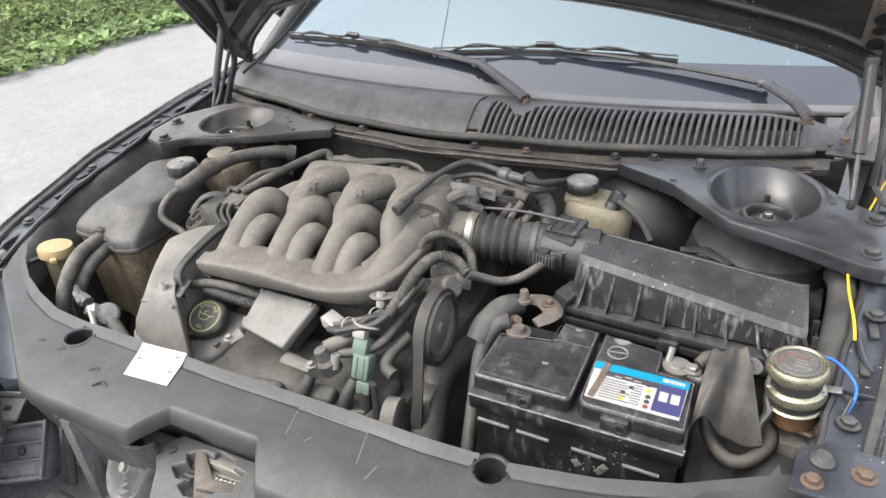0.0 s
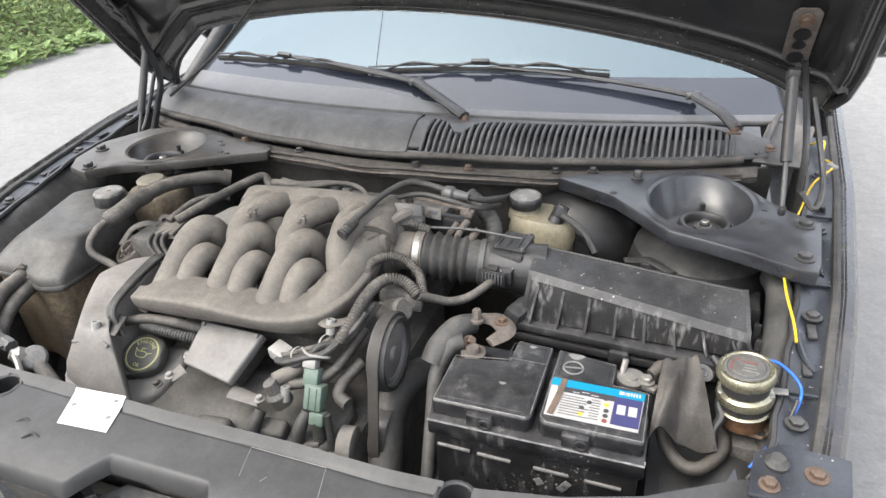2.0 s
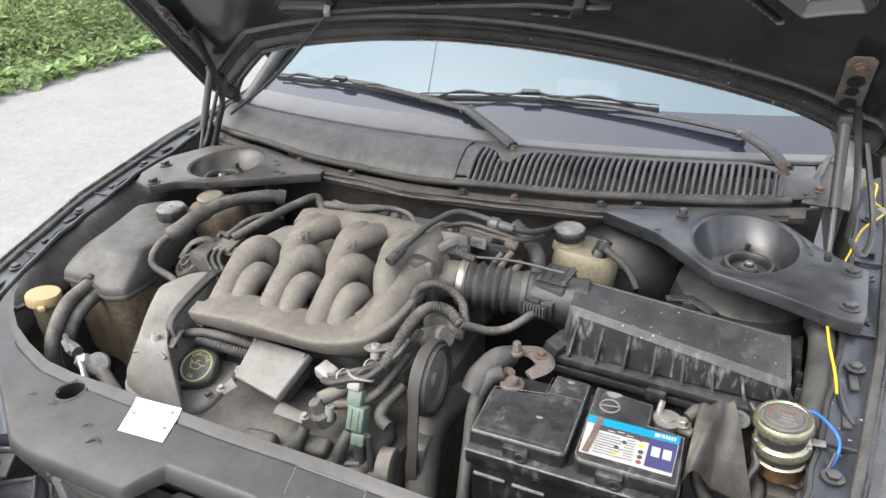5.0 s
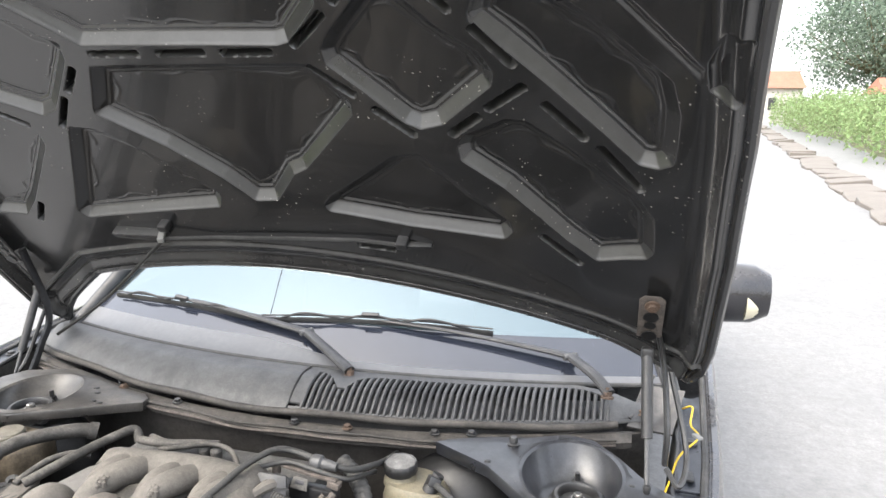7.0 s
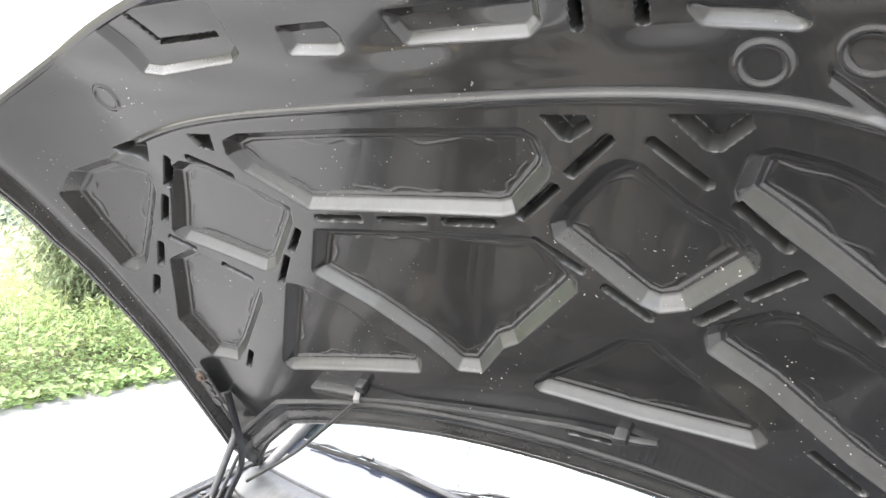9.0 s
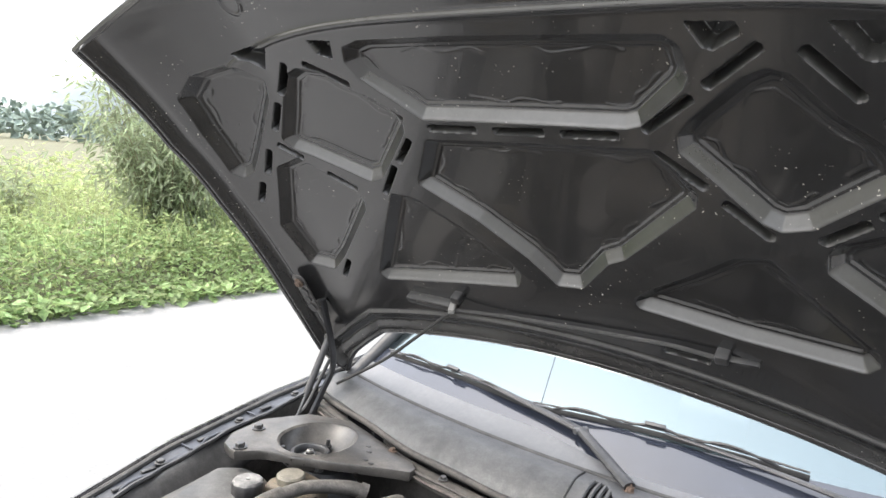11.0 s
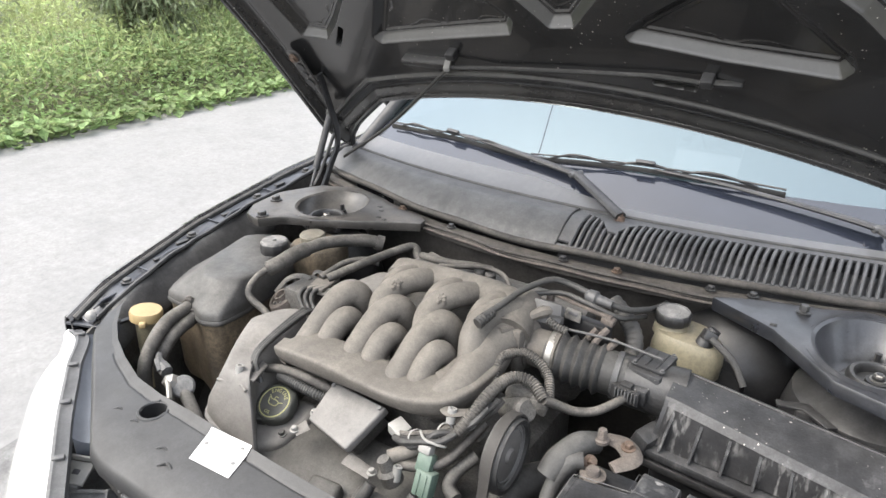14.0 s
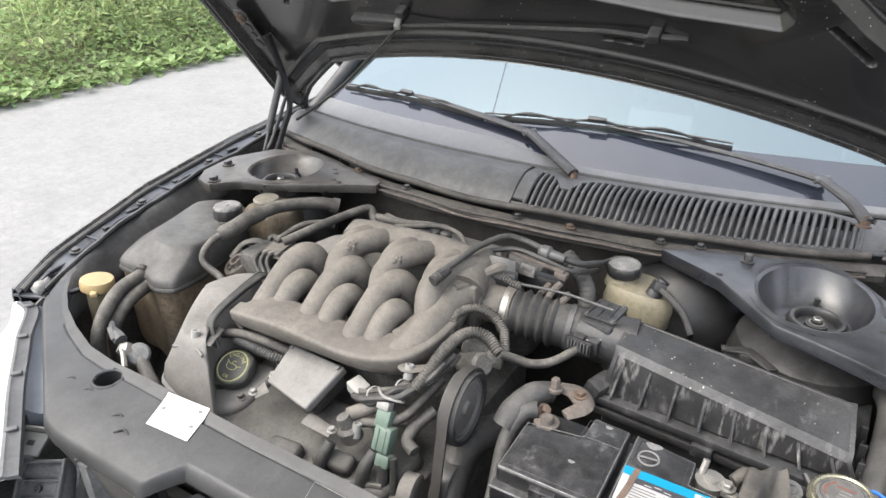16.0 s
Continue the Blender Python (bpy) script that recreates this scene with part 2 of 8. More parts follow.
M_edge = mat("worn_plastic_edge", (0.03, 0.03, 0.031), 0.5, var=0.3, bump=0.2, dust=0.9, dcol=(0.24, 0.238, 0.232), dscale=90, grit=0.3)
M_white = mat("white_paper_label", (0.46, 0.46, 0.455), 0.5, var=0.05, scale=40, bump=0.0)
M_label = mat("printed_battery_label", (0.33, 0.33, 0.325), 0.35, var=0.08, scale=60, bump=0.0)
M_cyan = mat("cyan_print", (0.012, 0.19, 0.32), 0.35, var=0.1, bump=0.0)
M_navy = mat("navy_print", (0.042, 0.042, 0.115), 0.35, var=0.1, bump=0.0)
M_ink = mat("dark_print", (0.04, 0.04, 0.045), 0.5, var=0.1, bump=0.0)
M_inkgrey = mat("grey_print", (0.17, 0.168, 0.164), 0.6, var=0.3, scale=90, bump=0.0)
M_olive = mat("pale_yellow_print", (0.42, 0.405, 0.19), 0.5, var=0.1, bump=0.0)
M_oilcap = mat("dark_green_grey_cap", (0.046, 0.047, 0.040), 0.55, var=0.15, bump=0.1, dust=0.25, dcol=DUST)
M_gold = mat("zinc_yellow_steel", (0.35, 0.330, 0.240), 0.28, metal=0.8, var=0.25, scale=25, bump=0.05)
M_zinc = mat("pinkish_zinc_plate", (0.42, 0.30, 0.22), 0.34, metal=0.6, var=0.2, scale=25, bump=0.04, dust=0.15)
M_copper = mat("brown_can", (0.15, 0.082, 0.042), 0.4, metal=0.3, var=0.3, scale=20, bump=0.05, dust=0.3, dcol=(0.16, 0.13, 0.10))
M_pinkrust = mat("corroded_terminal", (0.115, 0.098, 0.086), 0.75, metal=0.1, var=0.35, scale=70, bump=0.4, dust=0.3, dcol=(0.15, 0.13, 0.115), grit=0.35)
M_green = mat("green_connector", (0.095, 0.150, 0.118), 0.45, var=0.25, dust=0.5, dcol=(0.17, 0.18, 0.16))
M_white_plastic = mat("off_white_plastic", (0.23, 0.228, 0.218), 0.5, var=0.15, dust=0.4, dcol=(0.27, 0.26, 0.238), dscale=20)
M_ywire = mat("yellow_wire_sheath", (0.62, 0.43, 0.02), 0.4, var=0.05, bump=0.0)
M_bwire = mat("blue_wire_sheath", (0.02, 0.12, 0.55), 0.4, var=0.05, bump=0.0)
M_tape = mat("brown_red_tape", (0.17, 0.045, 0.032), 0.7, var=0.2)
M_disc = mat("dull_printed_disc", (0.075, 0.074, 0.07), 0.45, var=0.3, scale=60, bump=0.05, dust=0.3, dcol=(0.16, 0.155, 0.145), dscale=30)
# opaque white stands in for light caught in the clear lens
M_chrome = mat("lit_white_lamp_lens", (0.50, 0.50, 0.47), 0.2, var=0.05, bump=0.0, coat=1.0)
M_amber = mat("amber_lens", (0.65, 0.60, 0.45), 0.15, var=0.1, bump=0.0, coat=1.0)
M_fin = mat("condenser_fins", (0.20, 0.19, 0.17), 0.6, metal=0.4, var=0.25, scale=60)
M_border = mat("dark_glossy_glass", (0.016, 0.0195, 0.0300), 0.07, var=0.2, bump=0.0, spec=1.0, dust=0.05, dcol=(0.17, 0.174, 0.18), dscale=3)
M_cabin = mat("dark_cabin_cloth", (0.05, 0.05, 0.052), 0.8, var=0.2)


def glass_mat():
    """Film-coated windscreen: a mirror film over tinted glass."""
    m = bpy.data.materials.new("film_coated_glass")
    m.use_nodes = True
    n, li = m.node_tree.nodes, m.node_tree.links
    out = n["Material Output"]
    b = n["Principled BSDF"]
    b.inputs["Base Color"].default_value = (0.14, 0.16, 0.17, 1)
    b.inputs["Transmission Weight"].default_value = 1.0
    b.inputs["Roughness"].default_value = 0.03
    b.inputs["IOR"].default_value = 1.5
    g = n.new("ShaderNodeBsdfGlossy")
    g.inputs["Color"].default_value = (0.66, 0.815, 0.835, 1)
    g.inputs["Roughness"].default_value = 0.05
    mx = n.new("ShaderNodeMixShader")
    mx.inputs["Fac"].default_value = 0.225
    li.new(b.outputs["BSDF"], mx.inputs[1])
    li.new(g.outputs["BSDF"], mx.inputs[2])
    li.new(mx.outputs["Shader"], out.inputs["Surface"])
    return m


M_glass = glass_mat()

# ---- building blocks ----


def catmull(pts, n=6):
    """Points of a smooth curve through pts."""
    p = [Vector([float(w) for w in q]) for q in pts]
    p = [2 * p[0] - p[1]] + p + [2 * p[-1] - p[-2]]
    out = []
    for i in range(1, len(p) - 2):
        a, b, c, d = p[i - 1:i + 3]
        for k in range(n):
            t = k / n
            out.append(0.5 * (2 * b + (c - a) * t + (2 * a - 5 * b + 4 * c - d) * t * t + (3 * b - a - 3 * c + d) * t ** 3))
    return out + [p[-2]]


class Shape:
    """Collects vertices and faces of one mesh."""

    def __init__(self):
        self.v, self.f = [], []

    def add(self, verts, faces, m=None):
        k = len(self.v)
        self.v += [tuple(m @ Vector(q)) for q in verts] if m else [tuple(q) for q in verts]
        self.f += [tuple(i + k for i in g) for g in faces]
        return self

    def add_bm(self, bm, m=None):
        bm.verts.index_update()
        self.add([v.co[:] for v in bm.verts], [[v.index for v in g.verts] for g in bm.faces], m)
        bm.free()
        return self

    def box(self, c, s, b=0.003, rot=(0, 0, 0), seg=2, taper=1.0):
        bm = bmesh.new()
        bmesh.ops.create_cube(bm, size=1)
        for v in bm.verts:
            k = taper if v.co.z > 0 else 1.0
            v.co = Vector((v.co.x * s[0] * k, v.co.y * s[1] * k, v.co.z * s[2]))
        b = min(b, min(s) * 0.45)
        if b > 0:
            bmesh.ops.bevel(bm, geom=bm.edges[:], offset=b, segments=seg, profile=0.5, affect="EDGES")
        return self.add_bm(bm, pose(*c, *rot))

    def tube(self, pts, r, segs=10, n=6, ribs=0, rib=0.0, flat=1.0, cap=True, smooth=True):
        """A pipe along a smooth curve. r: one radius, or one for each point. ribs: rings to the metre, standing rib metres proud."""
        c = catmull(pts, n) if smooth else [Vector([float(w) for w in q]) for q in pts]
        rs = [r] * len(c) if isinstance(r, (int, float)) else np.interp(np.linspace(0, len(pts) - 1, len(c)), range(len(pts)), r).tolist()
        if ribs:
            length = [0.0]
            for a, z in zip(c, c[1:]):
                length.append(length[-1] + (z - a).length)
            count = max(4, int(length[-1] * ribs) * 4)
            at = np.linspace(0, length[-1], count + 1).tolist()
            c = [Vector([np.interp(q, length, [w[k] for w in c]) for k in range(3)]) for q in at]
            rs = [float(np.interp(q, length, rs)) + (rib if k % 4 in (1, 2) else 0) for k, q in enumerate(at)]
        verts, faces, side = [], [], None
        for i, q in enumerate(c):
            d = (c[min(i + 1, len(c) - 1)] - c[max(i - 1, 0)]).normalized()
            if side is None:
                side = d.cross(Vector((0, 0, 1)) if abs(d.z) < 0.9 else Vector((1, 0, 0))).normalized()
            side = (side - d * side.dot(d)).normalized()
            up = d.cross(side)
            for k in range(segs):
                a = 2 * math.pi * k / segs
                verts.append(q + rs[i] * (math.cos(a) * side + flat * math.sin(a) * up))
        for i in range(len(c) - 1):
            for k in range(segs):
                j = (k + 1) % segs
                faces.append((i * segs + k, i * segs + j, (i + 1) * segs + j, (i + 1) * segs + k))
        if cap:
            faces += [tuple(range(segs))[::-1], tuple((len(c) - 1) * segs + k for k in range(segs))]
        return self.add(verts, faces)

    def lathe(self, prof, m=None, segs=28, wob=0.0, teeth=0, open_ends=False):
        """A profile of (radius, height) turned round z; teeth: grip ribs on the widest part."""
        verts, faces = [], []
        big = max(q[0] for q in prof)
        for r, z in prof:
            for k in range(segs):
                a = 2 * math.pi * k / segs
                q = r * (1 + (0.03 if teeth and r > 0.93 * big and (k * teeth // segs) % 2 else 0)) * (1 + wob * math.sin(3 * a))
                verts.append((q * math.cos(a), q * math.sin(a), z))
        for i in range(len(prof) - 1):
            for k in range(segs):
                j = (k + 1) % segs
                faces.append((i * segs + k, i * segs + j, (i + 1) * segs + j, (i + 1) * segs + k))
        if prof[0][0] > 1e-6 and not open_ends:
            faces.append(tuple(range(segs))[::-1])
        if prof[-1][0] > 1e-6 and not open_ends:
            faces.append(tuple((len(prof) - 1) * segs + k for k in range(segs)))
        return self.add(verts, faces, m)

    def prism(self, poly, z0, z1, b=0.002, m=None, seg=2):
        """An outline in x, y, raised from z0 to z1, its edges rounded by b."""
        bm = bmesh.new()
        low = [bm.verts.new((q[0], q[1], z0)) for q in poly]
        face = bm.faces.new(low)
        top = bmesh.ops.extrude_face_region(bm, geom=[face])["geom"]
        for v in top:
            if isinstance(v, bmesh.types.BMVert):
                v.co.z = z1
        bmesh.ops.recalc_face_normals(bm, faces=bm.faces[:])
        if b:
            bmesh.ops.bevel(bm, geom=bm.edges[:], offset=b, segments=seg, profile=0.5, affect="EDGES", clamp_overlap=True)
        return self.add_bm(bm, m)

    def sheet(self, nu, nv, fn, thick=None):
        """A surface fn(u, v) for u, v from 0 to 1; thick: a vector that gives it its depth."""
        verts, faces = [], []
        for i in range(nu + 1):
            for j in range(nv + 1):
                verts.append(Vector(fn(i / nu, j / nv)))
        w = nv + 1
        for i in range(nu):
            for j in range(nv):
                faces.append((i * w + j, (i + 1) * w + j, (i + 1) * w + j + 1, i * w + j + 1))
        if thick:
            k, t = len(verts), Vector(thick)
            verts += [q + t for q in verts]
            faces += [tuple(x + k for x in g[::-1]) for g in faces]
            rim = [i * w for i in range(nu + 1)] + [nu * w + j for j in range(1, nv + 1)]
            rim += [i * w + nv for i in range(nu - 1, -1, -1)] + [j for j in range(nv - 1, 0, -1)]
            for a, z in zip(rim, rim[1:] + rim[:1]):
                faces.append((z, a, a + k, z + k))
        return self.add(verts, faces)


def mesh_of(name, shape, material, smooth=38):
    me = bpy.data.meshes.new(name)
    me.from_pydata([tuple(q) for q in shape.v], [], shape.f)
    me.polygons.foreach_set("use_smooth", [True] * len(me.polygons))
    me.set_sharp_from_angle(angle=radians(smooth))
    me.materials.append(material)
    bm = bmesh.new()
    bm.from_mesh(me)
    if len(bm.faces) < 40000:
        bmesh.ops.recalc_face_normals(bm, faces=bm.faces[:])
        bm.to_mesh(me)
    bm.free()
    return me


def part(name, shape, material, parent=None, label="", smooth=38):
    ob = new(name, mesh_of(name, shape, material, smooth))
    if parent:
        ob.parent = parent
        up = parent
        world_m = Matrix.Identity(4)
        chain = []
        while up:
            chain.append(up)
            up = up.parent
        for o in reversed(chain):
            world_m = world_m @ o.matrix_parent_inverse @ o.matrix_basis
        ob.matrix_parent_inverse = world_m.inverted()
    return tagged(ob, label)


def thing(name, at, label, category, group="", kind=""):
    ob = new(name)
    ob.empty_display_size = 0.05
    ob.location = at
    return tagged(ob, label, category, group, kind)


def structure(name, shape, material, label, category, kind="structure", smooth=38):
    return tagged(part(name, shape, material, smooth=smooth), label, category, "", kind)


def repeat(name, mesh, places, parent, label=""):
    """Alike pieces on one mesh, each at its own pose."""
    out = []
    for m in places:
        ob = new(name, mesh)
        if parent:
            ob.parent = parent
            ob.matrix_parent_inverse = Matrix.Translation(parent.location).inverted()
        ob.matrix_basis = m
        out.append(tagged(ob, label))
    return out


def rounded_ring(pts, tension=0.45, n=5):
    """A closed, slightly rounded outline through pts."""
    q = [Vector(w) for w in pts]
    out = []
    for i in range(len(q)):
        a, b, d, e = (q[(i + j) % len(q)] for j in (-1, 0, 1, 2))
        for m in range(n):
            t = m / n
            out.append(b * (2 * t ** 3 - 3 * t * t + 1) + d * (3 * t * t - 2 * t ** 3) + tension * ((t ** 3 - 2 * t * t + t) * (d - a) + (t ** 3 - t * t) * (e - b)))
    return out


def loft(rings):
    n = len(rings[0])
    f = [(i * n + k, i * n + (k + 1) % n, (i + 1) * n + (k + 1) % n, (i + 1) * n + k) for i in range(len(rings) - 1) for k in range(n)]
    return Shape().add([q for r in rings for q in r], f + [tuple(range(n))[::-1], tuple((len(rings) - 1) * n + k for k in range(n))])


def bolt(c, r=0.009, h=0.008, rot=(0, 0, 0)):
    s = Shape()
    s.lathe([(r * 1.5, 0), (r * 1.5, h * 0.25), (r * 1.02, h * 0.3)], pose(*c, *rot), 16)
    s.lathe([(r, 0), (r, h), (r * 0.8, h * 1.15), (0, h * 1.15)], pose(*c, *rot), 6)
    return s


def polyline_in(poly, x, y):
    """Signed depth of points inside a polygon (positive inside), for arrays x, y."""
    inside = np.zeros(x.shape, bool)
    dist = np.full(x.shape, 9.0)
    for (ax, ay), (bx, by) in zip(poly, poly[1:] + poly[:1]):
        cross = ((ay > y) != (by > y)) & (x < (bx - ax) * (y - ay) / (by - ay + 1e-12) + ax)
        inside ^= cross
        t = np.clip(((x - ax) * (bx - ax) + (y - ay) * (by - ay)) / ((bx - ax) ** 2 + (by - ay) ** 2), 0, 1)
        dist = np.minimum(dist, np.hypot(x - ax - t * (bx - ax), y - ay - t * (by - ay)))
    return np.where(inside, dist, -dist)

# ---- ground and surroundings ----
rng = np.random.default_rng(7)


def left_edge(y):
    return -5.62 + 0.07 * math.sin(1.7 * y) + 0.05 * math.sin(4.3 * y + 1) + 0.03 * math.sin(9.1 * y)


sh = Shape().sheet(40, 40, lambda u, v: (-1500 + 3000 * u, -1200 + 2700 * v, -0.06))
structure("ground", sh, M_soil, "soil and rough grass reaching the horizon", "ground")


def right_edge(y):
    return 4.05 + 0.122 * max(0.0, y - 10) + 0.05 * math.sin(1.3 * y) + 0.04 * math.sin(3.7 * y)


sh = Shape().sheet(24, 300, lambda u, v: (left_edge(-30 + 130 * v) * (1 - u) + right_edge(-30 + 130 * v) * u, -30 + 130 * v, 0.006 * math.sin(5 * u + 13 * v)), (0, 0, -0.09))
structure("road", sh, M_concrete, "pale dusty concrete road, bright in hazy daylight", "road")
sh = Shape().sheet(8, 90, lambda u, v: (right_edge(-10 + 94 * v) + 0.62 + (2.9 + 0.3 * math.sin(30 * v) - 2.0 * v) * u, -10 + 94 * v, 0.02 + 0.01 * math.sin(9 * u + 40 * v)), (0, 0, -0.1))
structure("pavement", sh, M_concrete, "pale concrete verge beside the road", "pavement")
kerb = thing("kerb", (4.5, 20, 0), "broken row of weathered brown paving slabs along the road", "kerb", kind="structure")
slab = mesh_of("slab", Shape().prism([(-0.36, -0.55), (0.35, -0.57), (0.37, 0.50), (0.20, 0.57), (-0.33, 0.55), (-0.38, 0.1)], -0.06, 0.06, 0.012, seg=1), M_pave)
repeat("slab", slab, [pose(right_edge(-12 + 1.16 * k) + 0.34 + 0.04 * math.sin(k * 2.3), -12 + 1.16 * k, 0.01 + 0.022 * math.sin(k * 1.7), 3.0 * math.sin(k), -4 + 4 * math.sin(k * 1.3), -5 + 4 * math.sin(k * 2.9)) for k in range(56)], kerb)


def leaf_mesh(name, at, way, up, length, width, material, fold=0.25):
    """Many small folded leaves as one mesh; arrays of places, directions and sizes."""
    way = way / np.linalg.norm(way, axis=1, keepdims=True)
    side = np.cross(way, up)
    side /= np.linalg.norm(side, axis=1, keepdims=True) + 1e-9
    nor = np.cross(side, way)
    L, W = length[:, None], width[:, None]
    v = np.stack([at, at + way * L * 0.4 + side * W * 0.5, at + way * L - nor * L * 0.15, at + way * L * 0.4 - side * W * 0.5, at + way * L * 0.45 - nor * W * fold], 1)
    k = np.arange(len(at))[:, None, None] * 5
    f = (k + np.array([[0, 1, 4], [1, 2, 4], [2, 3, 4], [3, 0, 4]])).reshape(-1, 3)
    me = bpy.data.meshes.new(name)
    me.from_pydata(v.reshape(-1, 3).tolist(), [], f.tolist())
    me.materials.append(material)
    return me


def scatter(count, x0, x1, y0, y1, height, size, slim, material, name, spread=0.9, low=0.25):
    x = left_edge(0) - (x0 + (x1 - x0) * rng.random(count) ** 1.2)
    y = y0 + (y1 - y0) * rng.random(count)
    h = np.array([height(a, b) for a, b in zip(x, y)])
    z = h * (low + (1 - low) * rng.random(count) ** 0.7) - 0.04
    way = rng.normal(size=(count, 3)) * [1, 1, 0.55] + [0.25, -0.2, 0.1]
    up = rng.normal(size=(count, 3)) * spread * 0.5 + [0, 0, 1]
    s = size * (0.55 + 0.9 * rng.random(count))
    return leaf_mesh(name, np.stack([x, y, z], 1), way, up, s, s * slim, material)


def canopy(x, y):
    d = max(0.0, left_edge(y) - x)
    bump = 0.5 + 0.5 * noise.noise(Vector((x * 0.9, y * 0.9, 0)))
    fine = noise.noise(Vector((x * 3.1, y * 3.1, 5)))
    return 0.12 + 0.34 * min(1, d / 0.9) ** 0.6 + 0.03 * d + (0.26 * bump + 0.10 * fine) * min(1, d)


def weeds(name, label, meshes):
    ob = thing(name, (-6.6, 4, 0), label, "weeds", kind="stuff")
    for n_, me in meshes:
        o = new(n_, me)
        o.parent, o.matrix_parent_inverse = ob, Matrix.Translation(ob.location).inverted()


weeds("weeds", "dense green broad-leaved weeds along the road's edge", [
    ("broad_leaf", scatter(27000, -0.12, 2.6, -1.5, 10, canopy, 0.070, 0.56, M_leaf, "broad_leaf")),
    ("creeper_leaf", scatter(2300, -0.26, 0.35, -1.5, 10, lambda x, y: 0.18, 0.100, 0.80, M_leaf, "creeper_leaf", 0.4)),
    ("pale_leaf", scatter(26000, 0.35, 6.5, -1, 15, lambda x, y: canopy(x, y) * 1.2, 0.072, 0.42, M_leaf_yellow, "pale_leaf")),
    ("far_leaf", scatter(12000, 4, 16, 0, 26, lambda x, y: 0.95 + 0.5 * noise.noise(Vector((x * 0.5, y * 0.5, 3))), 0.16, 0.4, M_leaf_yellow, "far_leaf"))])


def blades():
    count = 5200
    x = left_edge(0) - 0.5 - 9 * rng.random(count)
    y = -1 + 17 * rng.random(count)
    at = np.stack([x, y, 0.15 + 0.25 * rng.random(count)], 1)
    way = rng.normal(size=(count, 3)) * [0.35, 0.35, 0.1] + [0, 0, 1]
    return leaf_mesh("grass_blade", at, way, rng.normal(size=(count, 3)), 0.35 + 0.45 * rng.random(count), np.full(count, 0.011), M_leaf_yellow, 0.1)


weeds("grass", "tall pale green grass among the weeds", [("grass_blade", blades())])


def bush(at, high, wide, stems, leaves, name="bush", label=""):
    """A loose shrub of arching stems with slim hanging leaves."""
    ob = thing(name, at, label, "bush")
    twigs, spots, ways = Shape(), [], []
    for k in range(stems):
        a = rng.random() * 6.283
        top = Vector((wide * math.cos(a) * rng.random(), wide * math.sin(a) * rng.random(), high * (0.6 + 0.4 * rng.random())))
        line = [Vector(at) + Vector((0.05 * math.cos(a), 0.05 * math.sin(a), 0)), Vector(at) + top * 0.45 + Vector((0, 0, 0.15)), Vector(at) + top]
        twigs.tube(line, [0.010, 0.006, 0.002], 5, 5)
        curve = catmull(line, 12)
        for q in range(leaves):
            c = curve[int(len(curve) * (0.25 + 0.75 * rng.random())) - 1]
            off = Vector(rng.normal(size=3) * 0.17)
            spots.append(c + off)
            ways.append(off.normalized() * 0.6 + Vector((0, 0, 0.1 - 0.5 * rng.random())) + Vector(rng.normal(size=3) * 0.35))
    part("stem", twigs, M_twig, ob)
    n_ = len(spots)
    me = leaf_mesh("foliage", np.array(spots), np.array(ways), rng.normal(size=(n_, 3)) * 0.5 + [0, 0, 1], 0.12 + 0.09 * rng.random(n_), 0.028 + 0.016 * rng.random(n_), M_leaf_dark)
    o = new("foliage", me)
    o.parent, o.matrix_parent_inverse = ob, Matrix.Translation(ob.location).inverted()
    return ob


bush((-7.9, 5.0, -0.06), 2.7, 1.7, 40, 165, label="willow-like shrub with slim grey-green leaves behind the weeds")
bush((-8.6, 6.6, -0.06), 2.0, 1.0, 18, 150, label="smaller willow-like shrub among tall weeds")
bush((-9.5, 3.6, -0.06), 1.25, 0.5, 8, 110, label="thin yellow-green shrub among tall weeds")


def tree(at, high, wide, clumps, name="tree", label="", leaf=0.3):
    """Tapered trunk with limbs and a crown of many leaf clumps."""
    ob = thing(name, at, label, "tree")
    a0 = Vector(at)
    sh = Shape().tube([a0, a0 + Vector((0.1, 0, high * 0.35)), a0 + Vector((0.2, 0.1, high * 0.75))], [0.035 * high, 0.025 * high, 0.008 * high], 8)
    spots = []
    for k in range(clumps):
        a, e, r = rng.random() * 6.283, math.asin(2 * rng.random() - 1), 0.55 + 0.45 * rng.random()
        c = a0 + Vector((wide * r * math.cos(a) * math.cos(e), wide * r * math.sin(a) * math.cos(e), high * 0.6 + 0.42 * high * r * math.sin(e)))
        if k % 6 == 0:
            sh.tube([a0 + Vector((0.1, 0, high * 0.35)), (a0 + c) * 0.5 + Vector((0, 0, high * 0.15)), c], [0.012 * high, 0.008 * high, 0.002 * high], 5, 3)
        spots += [c + Vector(rng.normal(size=3) * wide * 0.13) for _ in range(130)]
    part("trunk", sh, M_twig, ob)
    n_ = len(spots)
    s = leaf * (0.6 + 0.8 * rng.random(n_))
    o = new("crown", leaf_mesh("crown", np.array(spots), rng.normal(size=(n_, 3)), rng.normal(size=(n_, 3)) + [0, 0, 1], s, s * 0.6, M_far))
    o.parent, o.matrix_parent_inverse = ob, Matrix.Translation(ob.location).inverted()


tree((21.0, 66, -0.1), 12.5, 6.6, 150, label="large round-crowned tree hazy in the distance")
tree((29, 70, -0.1), 13.0, 6.5, 110, label="large broad tree hazy in the distance")
tree((33, 60, -0.1), 9, 5.0, 60, label="distant green tree behind low houses")


